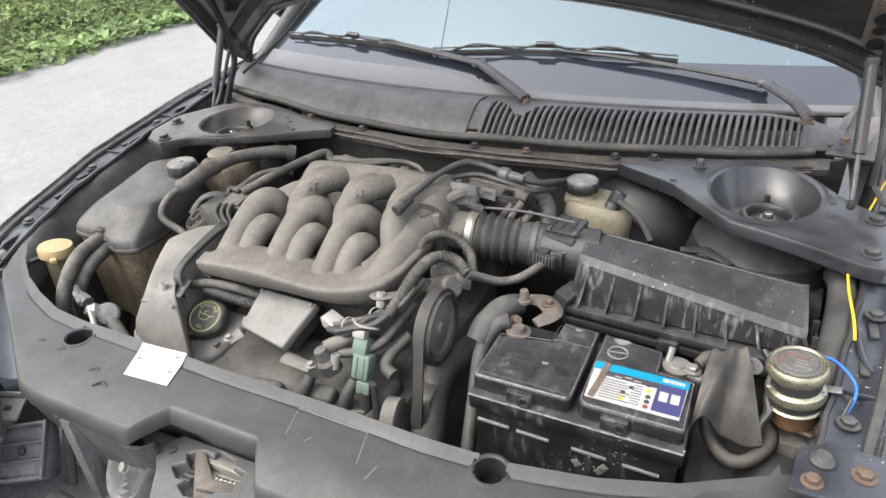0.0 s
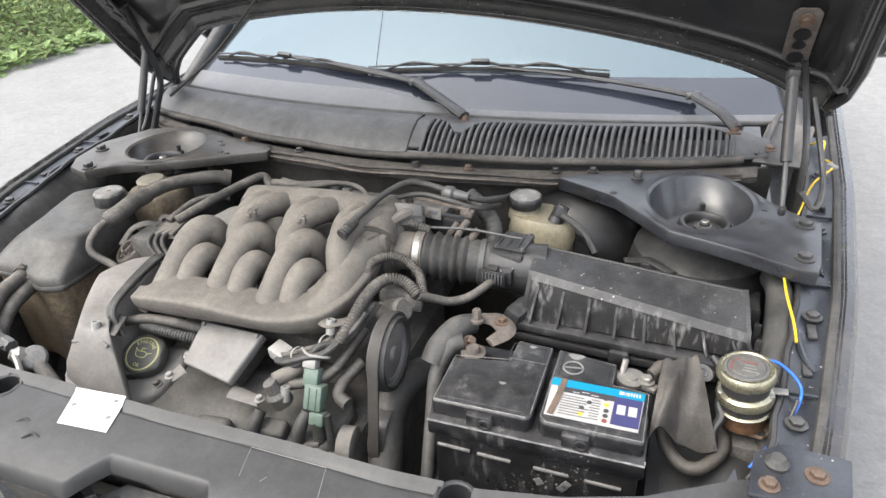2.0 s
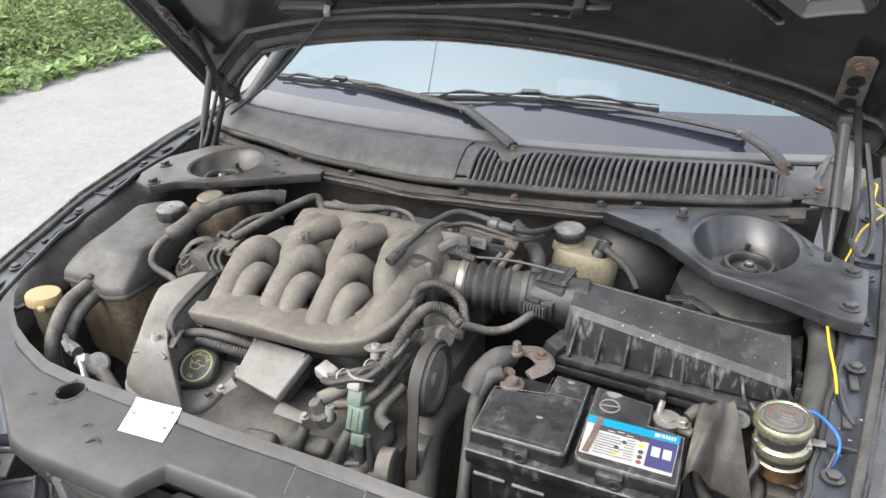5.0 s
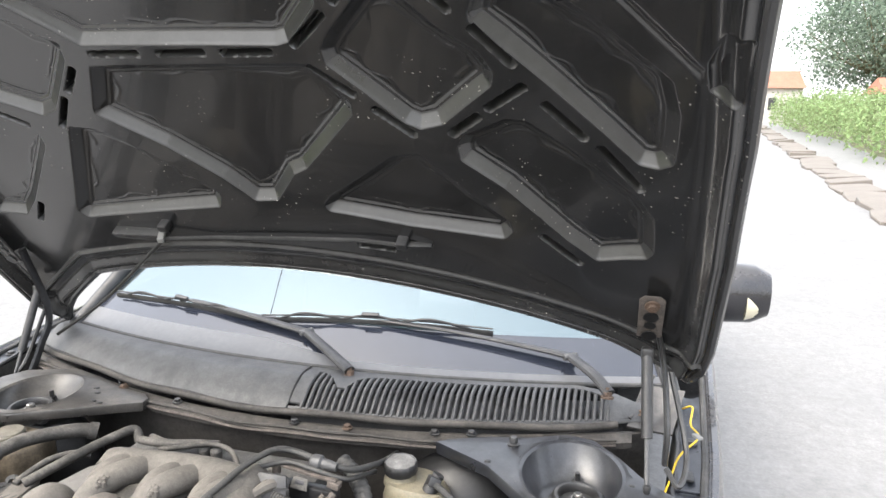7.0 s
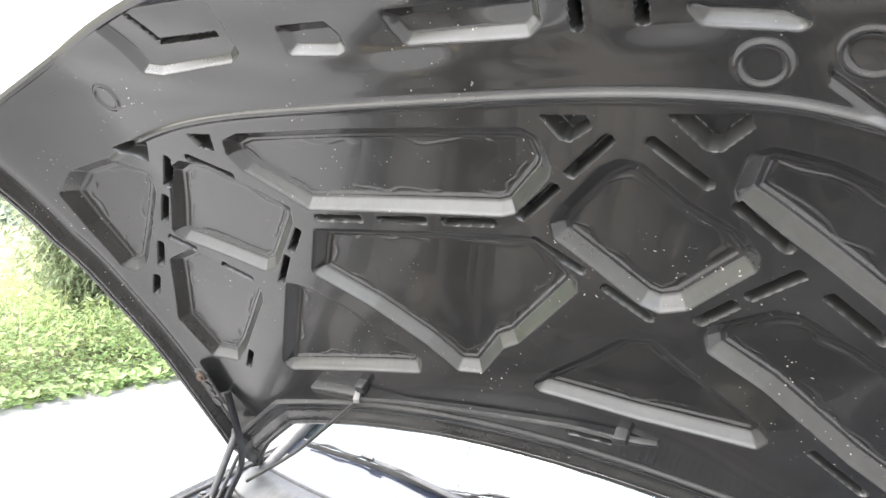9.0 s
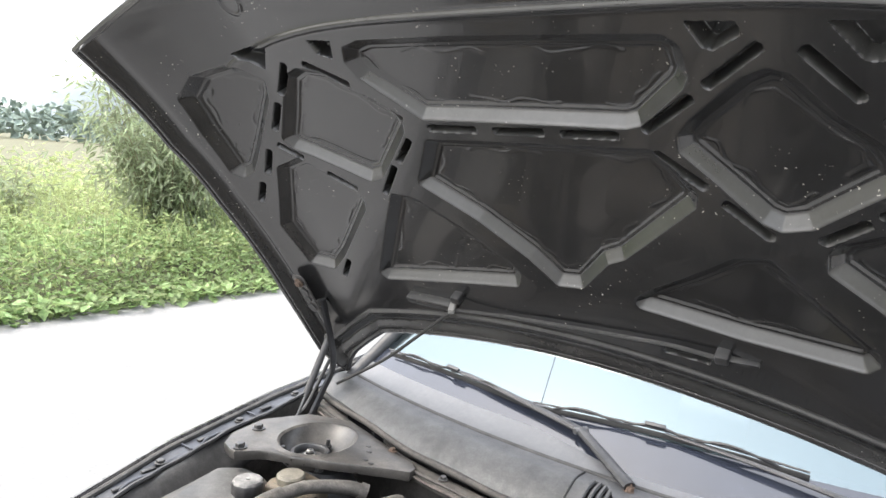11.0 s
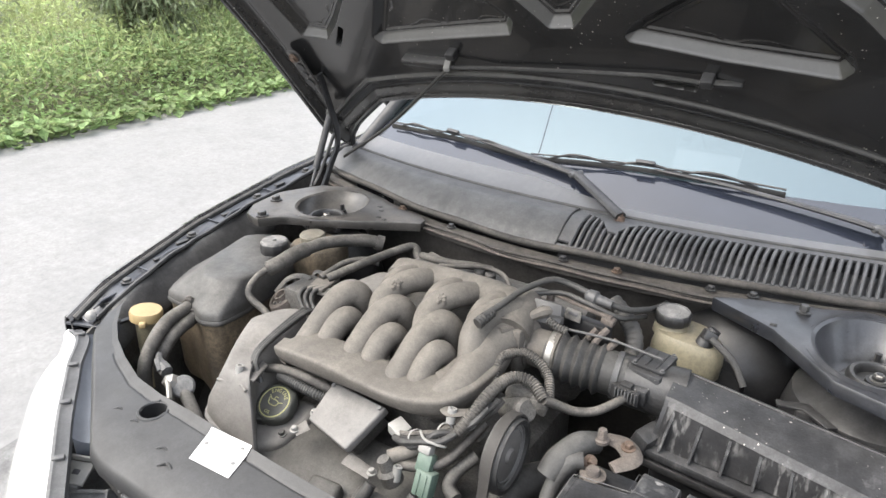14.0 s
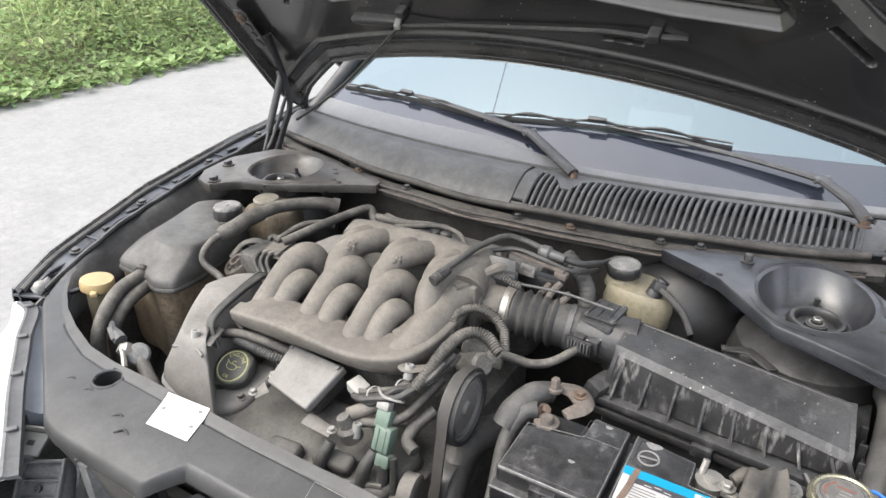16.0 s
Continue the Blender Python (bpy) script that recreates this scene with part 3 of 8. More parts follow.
def shrub_row():
    n_ = 17000
    y = 16 + 34 * rng.random(n_)
    x = 7.2 + 0.09 * (y - 22) + 0.3 * np.sin(y * 0.8) + 5.5 * rng.random(n_) ** 1.3
    top = 1.55 + 0.35 * np.sin(y * 0.9) + 0.25 * np.sin(y * 2.1 + x) + 0.08 * (x - 7.6) + 0.2 * rng.random(n_)
    z = top * (0.1 + 0.9 * rng.random(n_) ** 0.6) - 0.05
    s = 0.10 + 0.12 * rng.random(n_)
    return leaf_mesh("shrub_leaf", np.stack([x, y, z], 1), rng.normal(size=(n_, 3)), rng.normal(size=(n_, 3)) * 0.5 + [0, 0, 1], s, s * 0.55, M_leaf)


weeds("hedge", "overgrown bright green bushes along the far verge", [("shrub_leaf", shrub_row())])


def woods():
    n_ = 7000
    x = -150 - 40 * rng.random(n_)
    y = -60 + 330 * rng.random(n_)
    top = 6.0 + 1.5 * np.sin(y * 0.11) + 1.0 * np.sin(y * 0.37 + 1)
    s = 1.2 + 1.6 * rng.random(n_)
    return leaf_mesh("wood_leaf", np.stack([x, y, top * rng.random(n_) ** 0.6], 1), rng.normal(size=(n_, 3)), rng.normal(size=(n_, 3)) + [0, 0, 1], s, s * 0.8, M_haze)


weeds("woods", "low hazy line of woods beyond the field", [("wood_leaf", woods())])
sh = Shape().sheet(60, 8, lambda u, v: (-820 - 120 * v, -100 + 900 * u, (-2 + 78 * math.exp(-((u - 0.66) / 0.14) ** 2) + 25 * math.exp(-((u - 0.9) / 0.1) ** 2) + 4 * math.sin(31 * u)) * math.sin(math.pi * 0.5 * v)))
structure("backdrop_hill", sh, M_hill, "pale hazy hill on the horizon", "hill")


def house(at, w, d, h, label):
    ob = thing("house", at, label, "house")
    x, y, z = at
    part("wall", Shape().box((x, y, z + h / 2), (w, d, h), 0.02), M_wall, ob)
    roof = Shape().add([(x - w * .55, y - d * .6, z + h), (x + w * .55, y - d * .6, z + h), (x + w * .55, y + d * .6, z + h), (x - w * .55, y + d * .6, z + h), (x - w * .5, y, z + h * 1.5), (x + w * .5, y, z + h * 1.5)],
                       [(0, 1, 5, 4), (2, 3, 4, 5), (1, 2, 5), (3, 0, 4), (3, 2, 1, 0)])
    part("roof", roof, M_roof, ob, "faded red tiled roof")
    win = part("window", Shape().box((x - w * .2, y - d / 2 - .02, z + h * .55), (w * .2, .08, h * .35), 0.01), M_cabin, ob)
    return ob


house((21, 58, -0.06), 5, 4, 2.4, "low house with a faded red roof beyond the bushes")
house((28, 57, -0.06), 6, 4, 2.5, "second low house with a faded red roof")
house((12.8, 64, -0.06), 3.2, 4, 2.9, "small pale rendered house in the distance")

# ---- the car: shell ----
XC = -0.04
HW = ([-0.12, 0.06, 0.25, 0.47, 0.8, 1.25, 2.2, 3.2, 4.0], [0.60, 0.765, 0.80, 0.835, 0.872, 0.905, 0.91, 0.90, 0.85])
ZT = ([-0.12, 0.06, 0.2, 0.47, 0.8, 1.25, 2.2, 3.2, 4.0], [0.72, 0.80, 0.855, 0.90, 0.93, 0.955, 0.98, 1.0, 1.0])


def hw(y):
    return float(np.interp(y, *HW))


def zt(y):
    return float(np.interp(y, *ZT))


car = thing("car", (XC, 1.4, 0), "black saloon car with its bonnet raised, dusty, front bumper removed", "car")
ARCH = 0.36


def side_section(sign, y0, y1, n=26):
    prof = [(-0.028, -0.035), (-0.026, -0.006), (-0.019, 0.0), (-0.008, -0.003), (0.0, -0.02), (0.010, -0.10), (0.016, -0.22), (0.015, -0.40), (0.0, -0.62)]

    def at(u, v):
        y = y0 + (y1 - y0) * u
        k = v * (len(prof) - 1)
        o, dz = (np.interp(k, range(len(prof)), [q[i] for q in prof]) for i in (0, 1))
        z = zt(y) + dz
        for yc in (0.62, 3.33):
            if abs(y - yc) < ARCH and z < 0.32 + math.sqrt(ARCH ** 2 - (y - yc) ** 2):
                z = 0.32 + math.sqrt(ARCH ** 2 - (y - yc) ** 2)
        return (XC + sign * (hw(y) + o), y, z)
    return Shape().sheet(n, 24, at, (-sign * 0.004, 0, -0.002))


for sign in (1, -1):
    part("front_fender", side_section(sign, 0.105, 1.32), M_paint, car, "glossy black front wing with dust")
    part("side_panel", side_section(sign, 1.325, 4.0, 40), M_paint, car)
    # inner flange with its seal, and the bay's side wall
    def flange(u, v, s=sign):
        y = 0.125 + 0.935 * u
        o = -0.036 - 0.044 * v
        return (XC + s * (hw(y) + o), y, zt(y) - 0.012 - 0.004 * math.sin(3.1416 * v) + 0.003 * math.sin(40 * y) * (0.3 < v < 0.8))
    part("inner_flange", Shape().sheet(60, 6, flange, (0, 0, -0.004)), M_flange, car, "blue-black inner wing flange with clips")
    part("apron_wall", Shape().sheet(24, 8, lambda u, v, s=sign: (XC + s * (hw(0.06 + u) - 0.082 - 0.01 * math.sin(3 * v)), 0.06 + u, (zt(0.06 + u) - 0.02) * (1 - v) + 0.33 * v), (sign * 0.006, 0, 0)), M_dark, car)
    if sign < 0:
        part("inner_wing", Shape().sheet(30, 8, lambda u, v: (XC - (hw(0.14 + 0.5 * u) - 0.080 - 0.055 * v), 0.14 + 0.5 * u, zt(0.14 + 0.5 * u) - 0.018 - 0.060 * v ** 1.5 + 0.006 * math.sin(14 * u) * math.sin(3.1 * v)), (0, 0, -0.004)), M_bay, car, "dusty black inner wing shelf")
    sl = [(XC + sign * (hw(y) - 0.031), y, zt(y) - 0.010) for y in np.linspace(0.115, 1.15, 16)]
    part("wing_seal", Shape().tube(sl, 0.0075, 8, 4), M_rubber, car, "black rubber wing seal")
    sl = [(XC + sign * (hw(y) - 0.081), y, zt(y) - 0.012 + 0.004 * math.sin(23 * y)) for y in np.linspace(0.135, 0.95, 24)]
    part("flange_lip", Shape().tube([(x + 0.002 * math.sin(70 * y), y, z) for x, y, z in sl], 0.005, 6, 3), M_plastic, car, "black wavy edge trim")
    for y in (0.17, 0.235, 0.43, 0.66, 0.86):
        x = XC + sign * (hw(y) - 0.058)
        part("flange_bolt", bolt((x, y, zt(y) - 0.013), 0.009, 0.007), M_bay, car, "black flange bolt with washer")
    for y in (0.33, 0.40, 0.55, 0.75):
        x = XC + sign * (hw(y) - 0.056)
        part("flange_slot", Shape().prism([(x - .006, y - .016), (x + .006, y - .016), (x + .006, y + .016), (x - .006, y + .016)], zt(y) - 0.0165, zt(y) - 0.0105, 0.002), M_plastic, car)
    for y in (0.28, 0.50, 0.70):
        x = XC + sign * (hw(y) - 0.058)
        part("flange_clip", Shape().box((x, y, zt(y) - 0.0105), (0.040, 0.004, 0.005), 0.001), M_flange, car)
    for y in (0.19, 0.37, 0.58):
        x = XC + sign * (hw(y) - 0.066)
        part("flange_fold", Shape().tube([(x + 0.012, y - 0.05, zt(y) - 0.017), (x, y - 0.02, zt(y) - 0.0135), (x - 0.002, y + 0.03, zt(y) - 0.0125), (x + 0.010, y + 0.06, zt(y) - 0.015)], [0.002, 0.005, 0.005, 0.002], 7, 5, flat=0.7), M_flange, car, "crumpled fold in the flange")
    # wheels
    for yc in (0.62, 3.33):
        w = part("wheel", Shape().lathe([(0.0, -.08), (0.2, -.09), (0.28, -.1), (0.315, -.085), (0.32, 0), (0.315, .085), (0.28, .1), (0.2, .09), (0, .08)], pose(XC + sign * 0.76, yc, 0.32, 0, 90, 0), 40), M_rubber, car)
        part("rim", Shape().lathe([(0, .0), (0.05, .012), (0.19, .004), (0.2, -.01)], pose(XC + sign * 0.853, yc, 0.32, 0, 90 * sign, 0), 30), M_steel, w)
    # door mirror
    mir = part("door_mirror", Shape().lathe([(0, -0.105), (0.045, -0.1), (0.066, -0.07), (0.074, 0), (0.07, 0.06), (0.052, 0.095), (0, 0.1)], pose(XC + sign * 0.915, 1.27, 1.12, 0, 90, 0) @ Matrix.Diagonal((1, 0.75, 1, 1)), 28), M_paint, car, "rounded black door mirror")
    part("side_repeater", Shape().lathe([(0, 0), (0.028, 0.004), (0.04, -0.012), (0.046, -0.03)], pose(XC + sign * 0.987, 1.25, 1.105, 0, 90 * sign, 0) @ Matrix.Diagonal((1, 0.8, 1, 1)), 20), M_amber, mir, "pale amber indicator lens")
    part("mirror_arm", Shape().tube([(XC + sign * 0.87, 1.33, 1.03), (XC + sign * 0.89, 1.31, 1.06), (XC + sign * 0.905, 1.29, 1.08)], 0.022, 8), M_plastic, mir)

# cabin shell behind the windscreen


def cowl_top(x):
    return 0.85 + 0.26 * x * x, 0.985 - 0.03 * x * x


SLOPE = math.tan(radians(31))


def on_glass(x, d, lift=0.0):
    """A point on the windscreen, d metres back from its lower edge."""
    y, z = cowl_top(x - XC)
    return Vector((x, y + 0.012 + d, z + 0.002 + d * SLOPE * (1 - 0.10 * d) + lift))


glass = part("windscreen", Shape().sheet(40, 20, lambda u, v: on_glass(XC + 0.03 + (1.50 - 0.16 * v) * (u - 0.5), 0.72 * v), (0, 0.0025, -0.005)), M_glass, car, "film-coated windscreen reflecting pale sky")
glass.visible_shadow = False
part("film_seam", Shape().tube([on_glass(-0.18 - 0.29 * (d - 0.10), d, 0.0006) for d in (0.10, 0.2, 0.35, 0.5, 0.68)], 0.0011, 5, 3), M_border, glass, "dark seam in the window film")
# Black band also stands in for the bonnet's dark reflection low on the glass.
part("glass_border", Shape().sheet(40, 2, lambda u, v: on_glass(XC + 0.03 + 1.50 * (u - 0.5), 0.002 + 0.105 * v, 0.0015), (0, 0, -0.001)), M_border, car, "black border at the windscreen's foot, reflection toned in")


def roof_at(u, v):
    x = (1.20 - 0.04 * v) * (u - 0.5)
    y = 1.60 + 1.05 * v
    return (XC + x, y, 1.40 + 0.05 * math.sin(math.pi * v) - 0.22 * (x / 0.6) ** 2 * 0.4)


part("roof", Shape().sheet(20, 20, roof_at, (0, 0, -0.02)), M_paint, car)
part("rear_window", Shape().sheet(12, 8, lambda u, v: (XC + (1.16 + 0.1 * v) * (u - 0.5), 2.63 + 0.75 * v, 1.38 - 0.36 * v), (0, 0, -0.006)), M_border, car)
part("boot_lid", Shape().sheet(12, 8, lambda u, v: (XC + 1.62 * (u - 0.5), 3.36 + 0.64 * v, 1.02 - 0.05 * v * v), (0, 0, -0.01)), M_paint, car)
part("rear_panel", Shape().sheet(12, 8, lambda u, v: (XC + 1.68 * (u - 0.5), 4.0 + 0.04 * math.sin(3.14 * v), 0.96 - 0.66 * v), (0, 0.01, 0)), M_paint, car)
for sign in (1, -1):
    part("side_window", Shape().sheet(24, 6, lambda u, v, s=sign: (XC + s * (0.87 - 0.28 * v), 1.30 + 1.95 * u + (0.32 - 0.62 * u) * v, 0.965 + 0.405 * v), (0.004 * sign, 0, 0)), M_glass, car)
    p0, p1 = on_glass(XC + (0.790 if sign > 0 else -0.735), -0.02), Vector((XC + sign * 0.60, 1.60, 1.375))
    part("windscreen_pillar", Shape().tube([p0, (p0 + p1) / 2 + Vector((sign * 0.012, 0, 0.012)), p1], 0.020, 10), M_plastic, car)
part("cabin_floor", Shape().box((XC, 2.2, 0.30), (1.6, 2.6, 0.04), 0.01), M_cabin, car)
part("dashboard", Shape().sheet(20, 10, lambda u, v: (XC + 1.36 * (u - 0.5), 1.03 + 0.30 * v + 0.22 * (u - 0.5) ** 2, 0.965 - 0.03 * v + 0.03 * math.sin(3.1 * v)), (0, 0, -0.35)), M_cabin, car, "dark dashboard")
for sx in (-0.37, 0.37):
    seat = part("seat", Shape().box((XC + sx, 2.15, 0.92), (0.5, 0.16, 0.62), 0.07, (-14, 0, 0), 3), M_cabin, car)
    part("head_rest", Shape().box((XC + sx, 2.22, 1.27), (0.27, 0.1, 0.17), 0.05, (-14, 0, 0), 3), M_cabin, seat)

# ---- the bonnet, raised ----
TILT = radians(54)
NV, DV = Vector((0, math.sin(TILT), math.cos(TILT))), Vector((0, -math.cos(TILT), math.sin(TILT)))


def hood_n(x, s):
    d = np.abs(x - XC)
    n_ = 1.393 - 0.035 * x - 0.055 * x * x
    n_ = n_ - 0.045 * np.maximum(0, (d - 0.62) / 0.21) ** 2 - 0.28 * np.maximum(0, s - 0.85) ** 2
    k = np.clip((d - 0.5) / 0.32, 0, 1)
    return n_ - 0.10 * np.maximum(0, (s - 0.6) / 0.64) ** 2 * k * k * (3 - 2 * k)


def hood_p(x, s, dn=0.0):
    return Vector((x, 0, 0)) + NV * float(hood_n(x, s) + dn) + DV * s


def rear_s(x):
    d = x + 0.01
    return 0.484 - 0.22 * d * d - 0.45 * np.maximum(0.0, -0.60 - x) + 0.10 * np.maximum(0.0, x - 0.70)


def front_s(x):
    return 1.42 - 0.26 * (x - XC) ** 2


def half(s, side):
    """Half width of the bonnet: its two edges are rounded at the hinges."""
    if side > 0:
        return np.interp(s, [0.32, 0.36, 0.40, 0.47, 0.70, 0.94, 1.17, 1.42], [0.77, 0.805, 0.820, 0.826, 0.822, 0.807, 0.782, 0.745])
    return np.interp(s, [0.22, 0.26, 0.30, 0.59, 0.82, 1.0, 1.2, 1.42], [0.75, 0.776, 0.792, 0.808, 0.826, 0.828, 0.800, 0.760])


def hood_uv(u, v):
    """u across, v from the rear edge to the front one."""
    x = XC + (2 * u - 1) * 0.81
    s = rear_s(x) + (front_s(x) - rear_s(x)) * v
    return XC + (2 * u - 1) * np.where(u > 0.5, half(s, 1), half(s, -1)), s


# pressed recesses of the inner panel, as outlines of (x, s), and the narrow slots between them
TRIANGLE = [(-0.515, 0.620), (-0.385, 0.852), (-0.325, 0.845), (-0.239, 0.790), (-0.150, 0.718), (-0.128, 0.692), (-0.145, 0.655), (-0.495, 0.600)]
POCKETS = [
    TRIANGLE,
    [(-0.250, 0.983), (0.148, 0.995), (0.180, 0.962), (0.208, 0.922), (0.204, 0.898), (0.141, 0.833), (0.082, 0.773), (0.051, 0.756), (-0.006, 0.686), (-0.058, 0.680), (-0.106, 0.735), (-0.195, 0.808), (-0.310, 0.880)],
    [(-0.340, 1.165), (-0.301, 1.176), (-0.087, 1.175), (0.183, 1.169), (0.205, 1.153), (0.211, 1.109), (0.202, 1.090), (0.140, 1.029), (0.116, 1.022), (-0.240, 1.020), (-0.338, 1.100), (-0.352, 1.135)],
    [(0.183, 1.019), (0.204, 1.048), (0.267, 1.110), (0.295, 1.124), (0.322, 1.118), (0.369, 1.065), (0.423, 1.024), (0.441, 0.991), (0.436, 0.966), (0.350, 0.888), (0.313, 0.876), (0.287, 0.887), (0.183, 0.992)],
    [(0.413, 1.082), (0.430, 1.132), (0.454, 1.142), (0.516, 1.125), (0.576, 1.094), (0.672, 1.021), (0.687, 0.963), (0.689, 0.900), (0.688, 0.872), (0.668, 0.855), (0.640, 0.854), (0.415, 1.068)],
    [(0.366, 0.850), (0.379, 0.874), (0.450, 0.912), (0.482, 0.910), (0.553, 0.862), (0.645, 0.790), (0.672, 0.750), (0.678, 0.672), (0.668, 0.652), (0.587, 0.620), (0.533, 0.666), (0.436, 0.768), (0.368, 0.820)],
    [(0.084, 0.685), (0.110, 0.716), (0.180, 0.765), (0.250, 0.820), (0.300, 0.830), (0.390, 0.740), (0.442, 0.692), (0.447, 0.668), (0.428, 0.645), (0.260, 0.650), (0.094, 0.668)],
    [(-0.519, 1.112), (-0.475, 1.129), (-0.425, 1.122), (-0.300, 1.040), (-0.283, 1.012), (-0.291, 0.990), (-0.388, 0.884), (-0.425, 0.872), (-0.600, 0.943), (-0.617, 0.968)],
    [(-0.672, 0.900), (-0.600, 0.924), (-0.463, 0.831), (-0.470, 0.799), (-0.600, 0.650), (-0.655, 0.600), (-0.728, 0.612), (-0.755, 0.733)],
    [(-0.710, 1.142), (-0.630, 1.150), (-0.567, 1.104), (-0.588, 1.057), (-0.736, 0.886), (-0.770, 0.875), (-0.793, 0.895), (-0.786, 1.009), (-0.769, 1.100)],
]
NPOCK = len(POCKETS)
POCKETS += [[(-0.425, 1.405), (-0.434, 1.383), (-0.400, 1.292), (-0.363, 1.284), (-0.216, 1.287), (-0.187, 1.302), (-0.180, 1.348), (-0.190, 1.395)], [(-0.106, 1.334), (-0.023, 1.331), (-0.008, 1.311), (-0.010, 1.287), (-0.028, 1.281), (-0.108, 1.290)],
            [(0.058, 1.335), (0.061, 1.310), (0.071, 1.283), (0.231, 1.279), (0.250, 1.295), (0.252, 1.330)], [(0.375, 1.305), (0.397, 1.273), (0.478, 1.260), (0.493, 1.270), (0.470, 1.298)], [(0.708, 1.015), (0.748, 1.010), (0.742, 1.115), (0.712, 1.125), (0.700, 1.06)]]


def slot(x0, s0, x1, s1, w=0.0125):
    a, b = Vector((x0, s0)), Vector((x1, s1))
    d = (b - a).normalized() * w * 0.5
    q = Vector((-d.y, d.x))
    return [tuple(a - d * .6 + q), tuple(a - d), tuple(a - d * .6 - q), tuple(b + d * .6 - q), tuple(b + d), tuple(b + d * .6 + q)]


SLOTS = [slot(*q) for q in (
    (-0.228, 1.005, -0.143, 1.006), (-0.098, 1.007, -0.020, 1.009), (0.020, 1.009, 0.098, 1.012), (0.146, 1.026, 0.205, 1.076), (0.157, 0.984, 0.214, 0.939), (0.245, 0.911, 0.298, 0.867), (0.364, 0.874, 0.406, 0.909),
    (0.426, 0.927, 0.478, 0.968), (0.336, 1.144, 0.388, 1.089), (0.231, 1.099, 0.287, 1.148), (0.419, 1.059, 0.466, 1.006), (0.510, 0.940, 0.562, 0.890), (0.588, 0.872, 0.645, 0.808), (0.498, 0.665, 0.556, 0.612),
    (-0.500, 1.131, -0.548, 1.075), (-0.575, 1.047, -0.614, 0.995), (-0.666, 0.938, -0.700, 0.887), (-0.734, 0.853, -0.761, 0.811), (-0.445, 1.132, -0.372, 1.092), (-0.347, 1.062, -0.288, 1.022), (-0.628, 0.953, -0.588, 0.923))]
SLOTS += [slot(*q, 0.011) for q in ((-0.531, 0.883, -0.476, 0.853), (-0.290, 0.974, -0.330, 0.929), (-0.351, 0.911, -0.397, 0.850), (-0.596, 0.637, -0.629, 0.590), (0.136, 0.582, 0.203, 0.580), (0.286, 1.312, 0.283, 1.287), (0.348, 1.300, 0.346, 1.286), (-0.357, 1.384, -0.339, 1.336), (-0.336, 1.333, -0.218, 1.332))]
SLOTS += [[(0.213, 1.182), (0.267, 1.180), (0.270, 1.165), (0.240, 1.146), (0.230, 1.150)], [(0.358, 1.178), (0.433, 1.177), (0.437, 1.163), (0.404, 1.133), (0.391, 1.135)],
          [(-0.604, 1.165), (-0.551, 1.174), (-0.521, 1.168), (-0.552, 1.128)], [(-0.408, 1.178), (-0.360, 1.174), (-0.374, 1.142), (-0.400, 1.152)]]

NU, NVV = 860, 560
us, vs = np.meshgrid(np.linspace(0, 1, NU + 1), np.linspace(0, 1, NVV + 1), indexing="ij")
gx, gs = hood_uv(us, vs)
depth = np.zeros_like(gx)
bead = np.zeros_like(gx)


def shrunk(poly, r):
    area = sum(ax * by - bx * ay for (ax, ay), (bx, by) in zip(poly, poly[1:] + poly[:1]))
    q = poly if area > 0 else poly[::-1]
    out = []
    for i in range(len(q)):
        a, b, c = (Vector(q[(i + k) % len(q)]) for k in (-1, 0, 1))
        n1, n2 = (b - a).normalized(), (c - b).normalized()
        n1, n2 = Vector((-n1.y, n1.x)), Vector((-n2.y, n2.x))
        m = (n1 + n2).normalized()
        out.append(tuple(b + m * (r / max(0.35, m.dot(n1)))))
    return out


wave = 0.004 * np.sin(gx * 61 + 3 * np.sin(gs * 47)) + 0.003 * np.sin(gs * 83 + 2 * np.sin(gx * 39))
for k, poly in enumerate(POCKETS):
    big = k < NPOCK
    r = 0.014 if big else 0.010
    inside = polyline_in(shrunk(poly, r), gx, gs) + r
    ramp = np.clip(inside / (0.023 if big else 0.015), 0, 1)
    depth = np.maximum(depth, (0.021 if big else 0.012) * (0.88 * ramp + 0.12 * ramp * ramp * (3 - 2 * ramp)))
    # raised lip, and the uneven edge of the sealant on the floor
    bead = np.maximum(bead, 0.0040 * np.exp(-((inside + 0.001) / 0.0030) ** 2) + 0.0030 * np.exp(-((inside - 0.0235) / 0.0028) ** 2) * big)
    if big:
        bead = np.maximum(bead, 0.0012 * np.exp(-((inside - 0.033 - wave) / 0.0022) ** 2) * (np.sin(gx * 29 + gs * 37 + k) > -0.55))
depth -= bead
for poly in SLOTS:
    depth = np.maximum(depth, 0.030 * np.clip((polyline_in(poly, gx, gs) + 0.001) / 0.005, 0, 1))
# ridges: across the nose, along the rear edge, down both sides
depth -= 0.006 * np.exp(-((gs - (1.207 - 0.62 * np.maximum(0, np.abs(gx) - 0.15) ** 3)) / 0.006) ** 2) * (np.abs(gx - XC) < 0.60)
edge = np.minimum(gs - rear_s(gx), 1.0)
depth += 0.010 * np.exp(-((edge - 0.034) / 0.018) ** 2) - 0.006 * np.exp(-((edge - 0.066) / 0.006) ** 2)
side = np.where(gx > XC, half(gs, 1), half(gs, -1)) - np.abs(gx - XC)
depth += 0.003 * np.exp(-((side - 0.046) / 0.010) ** 2) - 0.013 * np.exp(-((side - 0.024) / 0.009) ** 2)
depth += 0.004 * np.exp(-(((gx - 0.56) * 0.66 + (gs - 1.165) * 0.75) / 0.006) ** 2) * ((gx > 0.50) & (gx < 0.70))
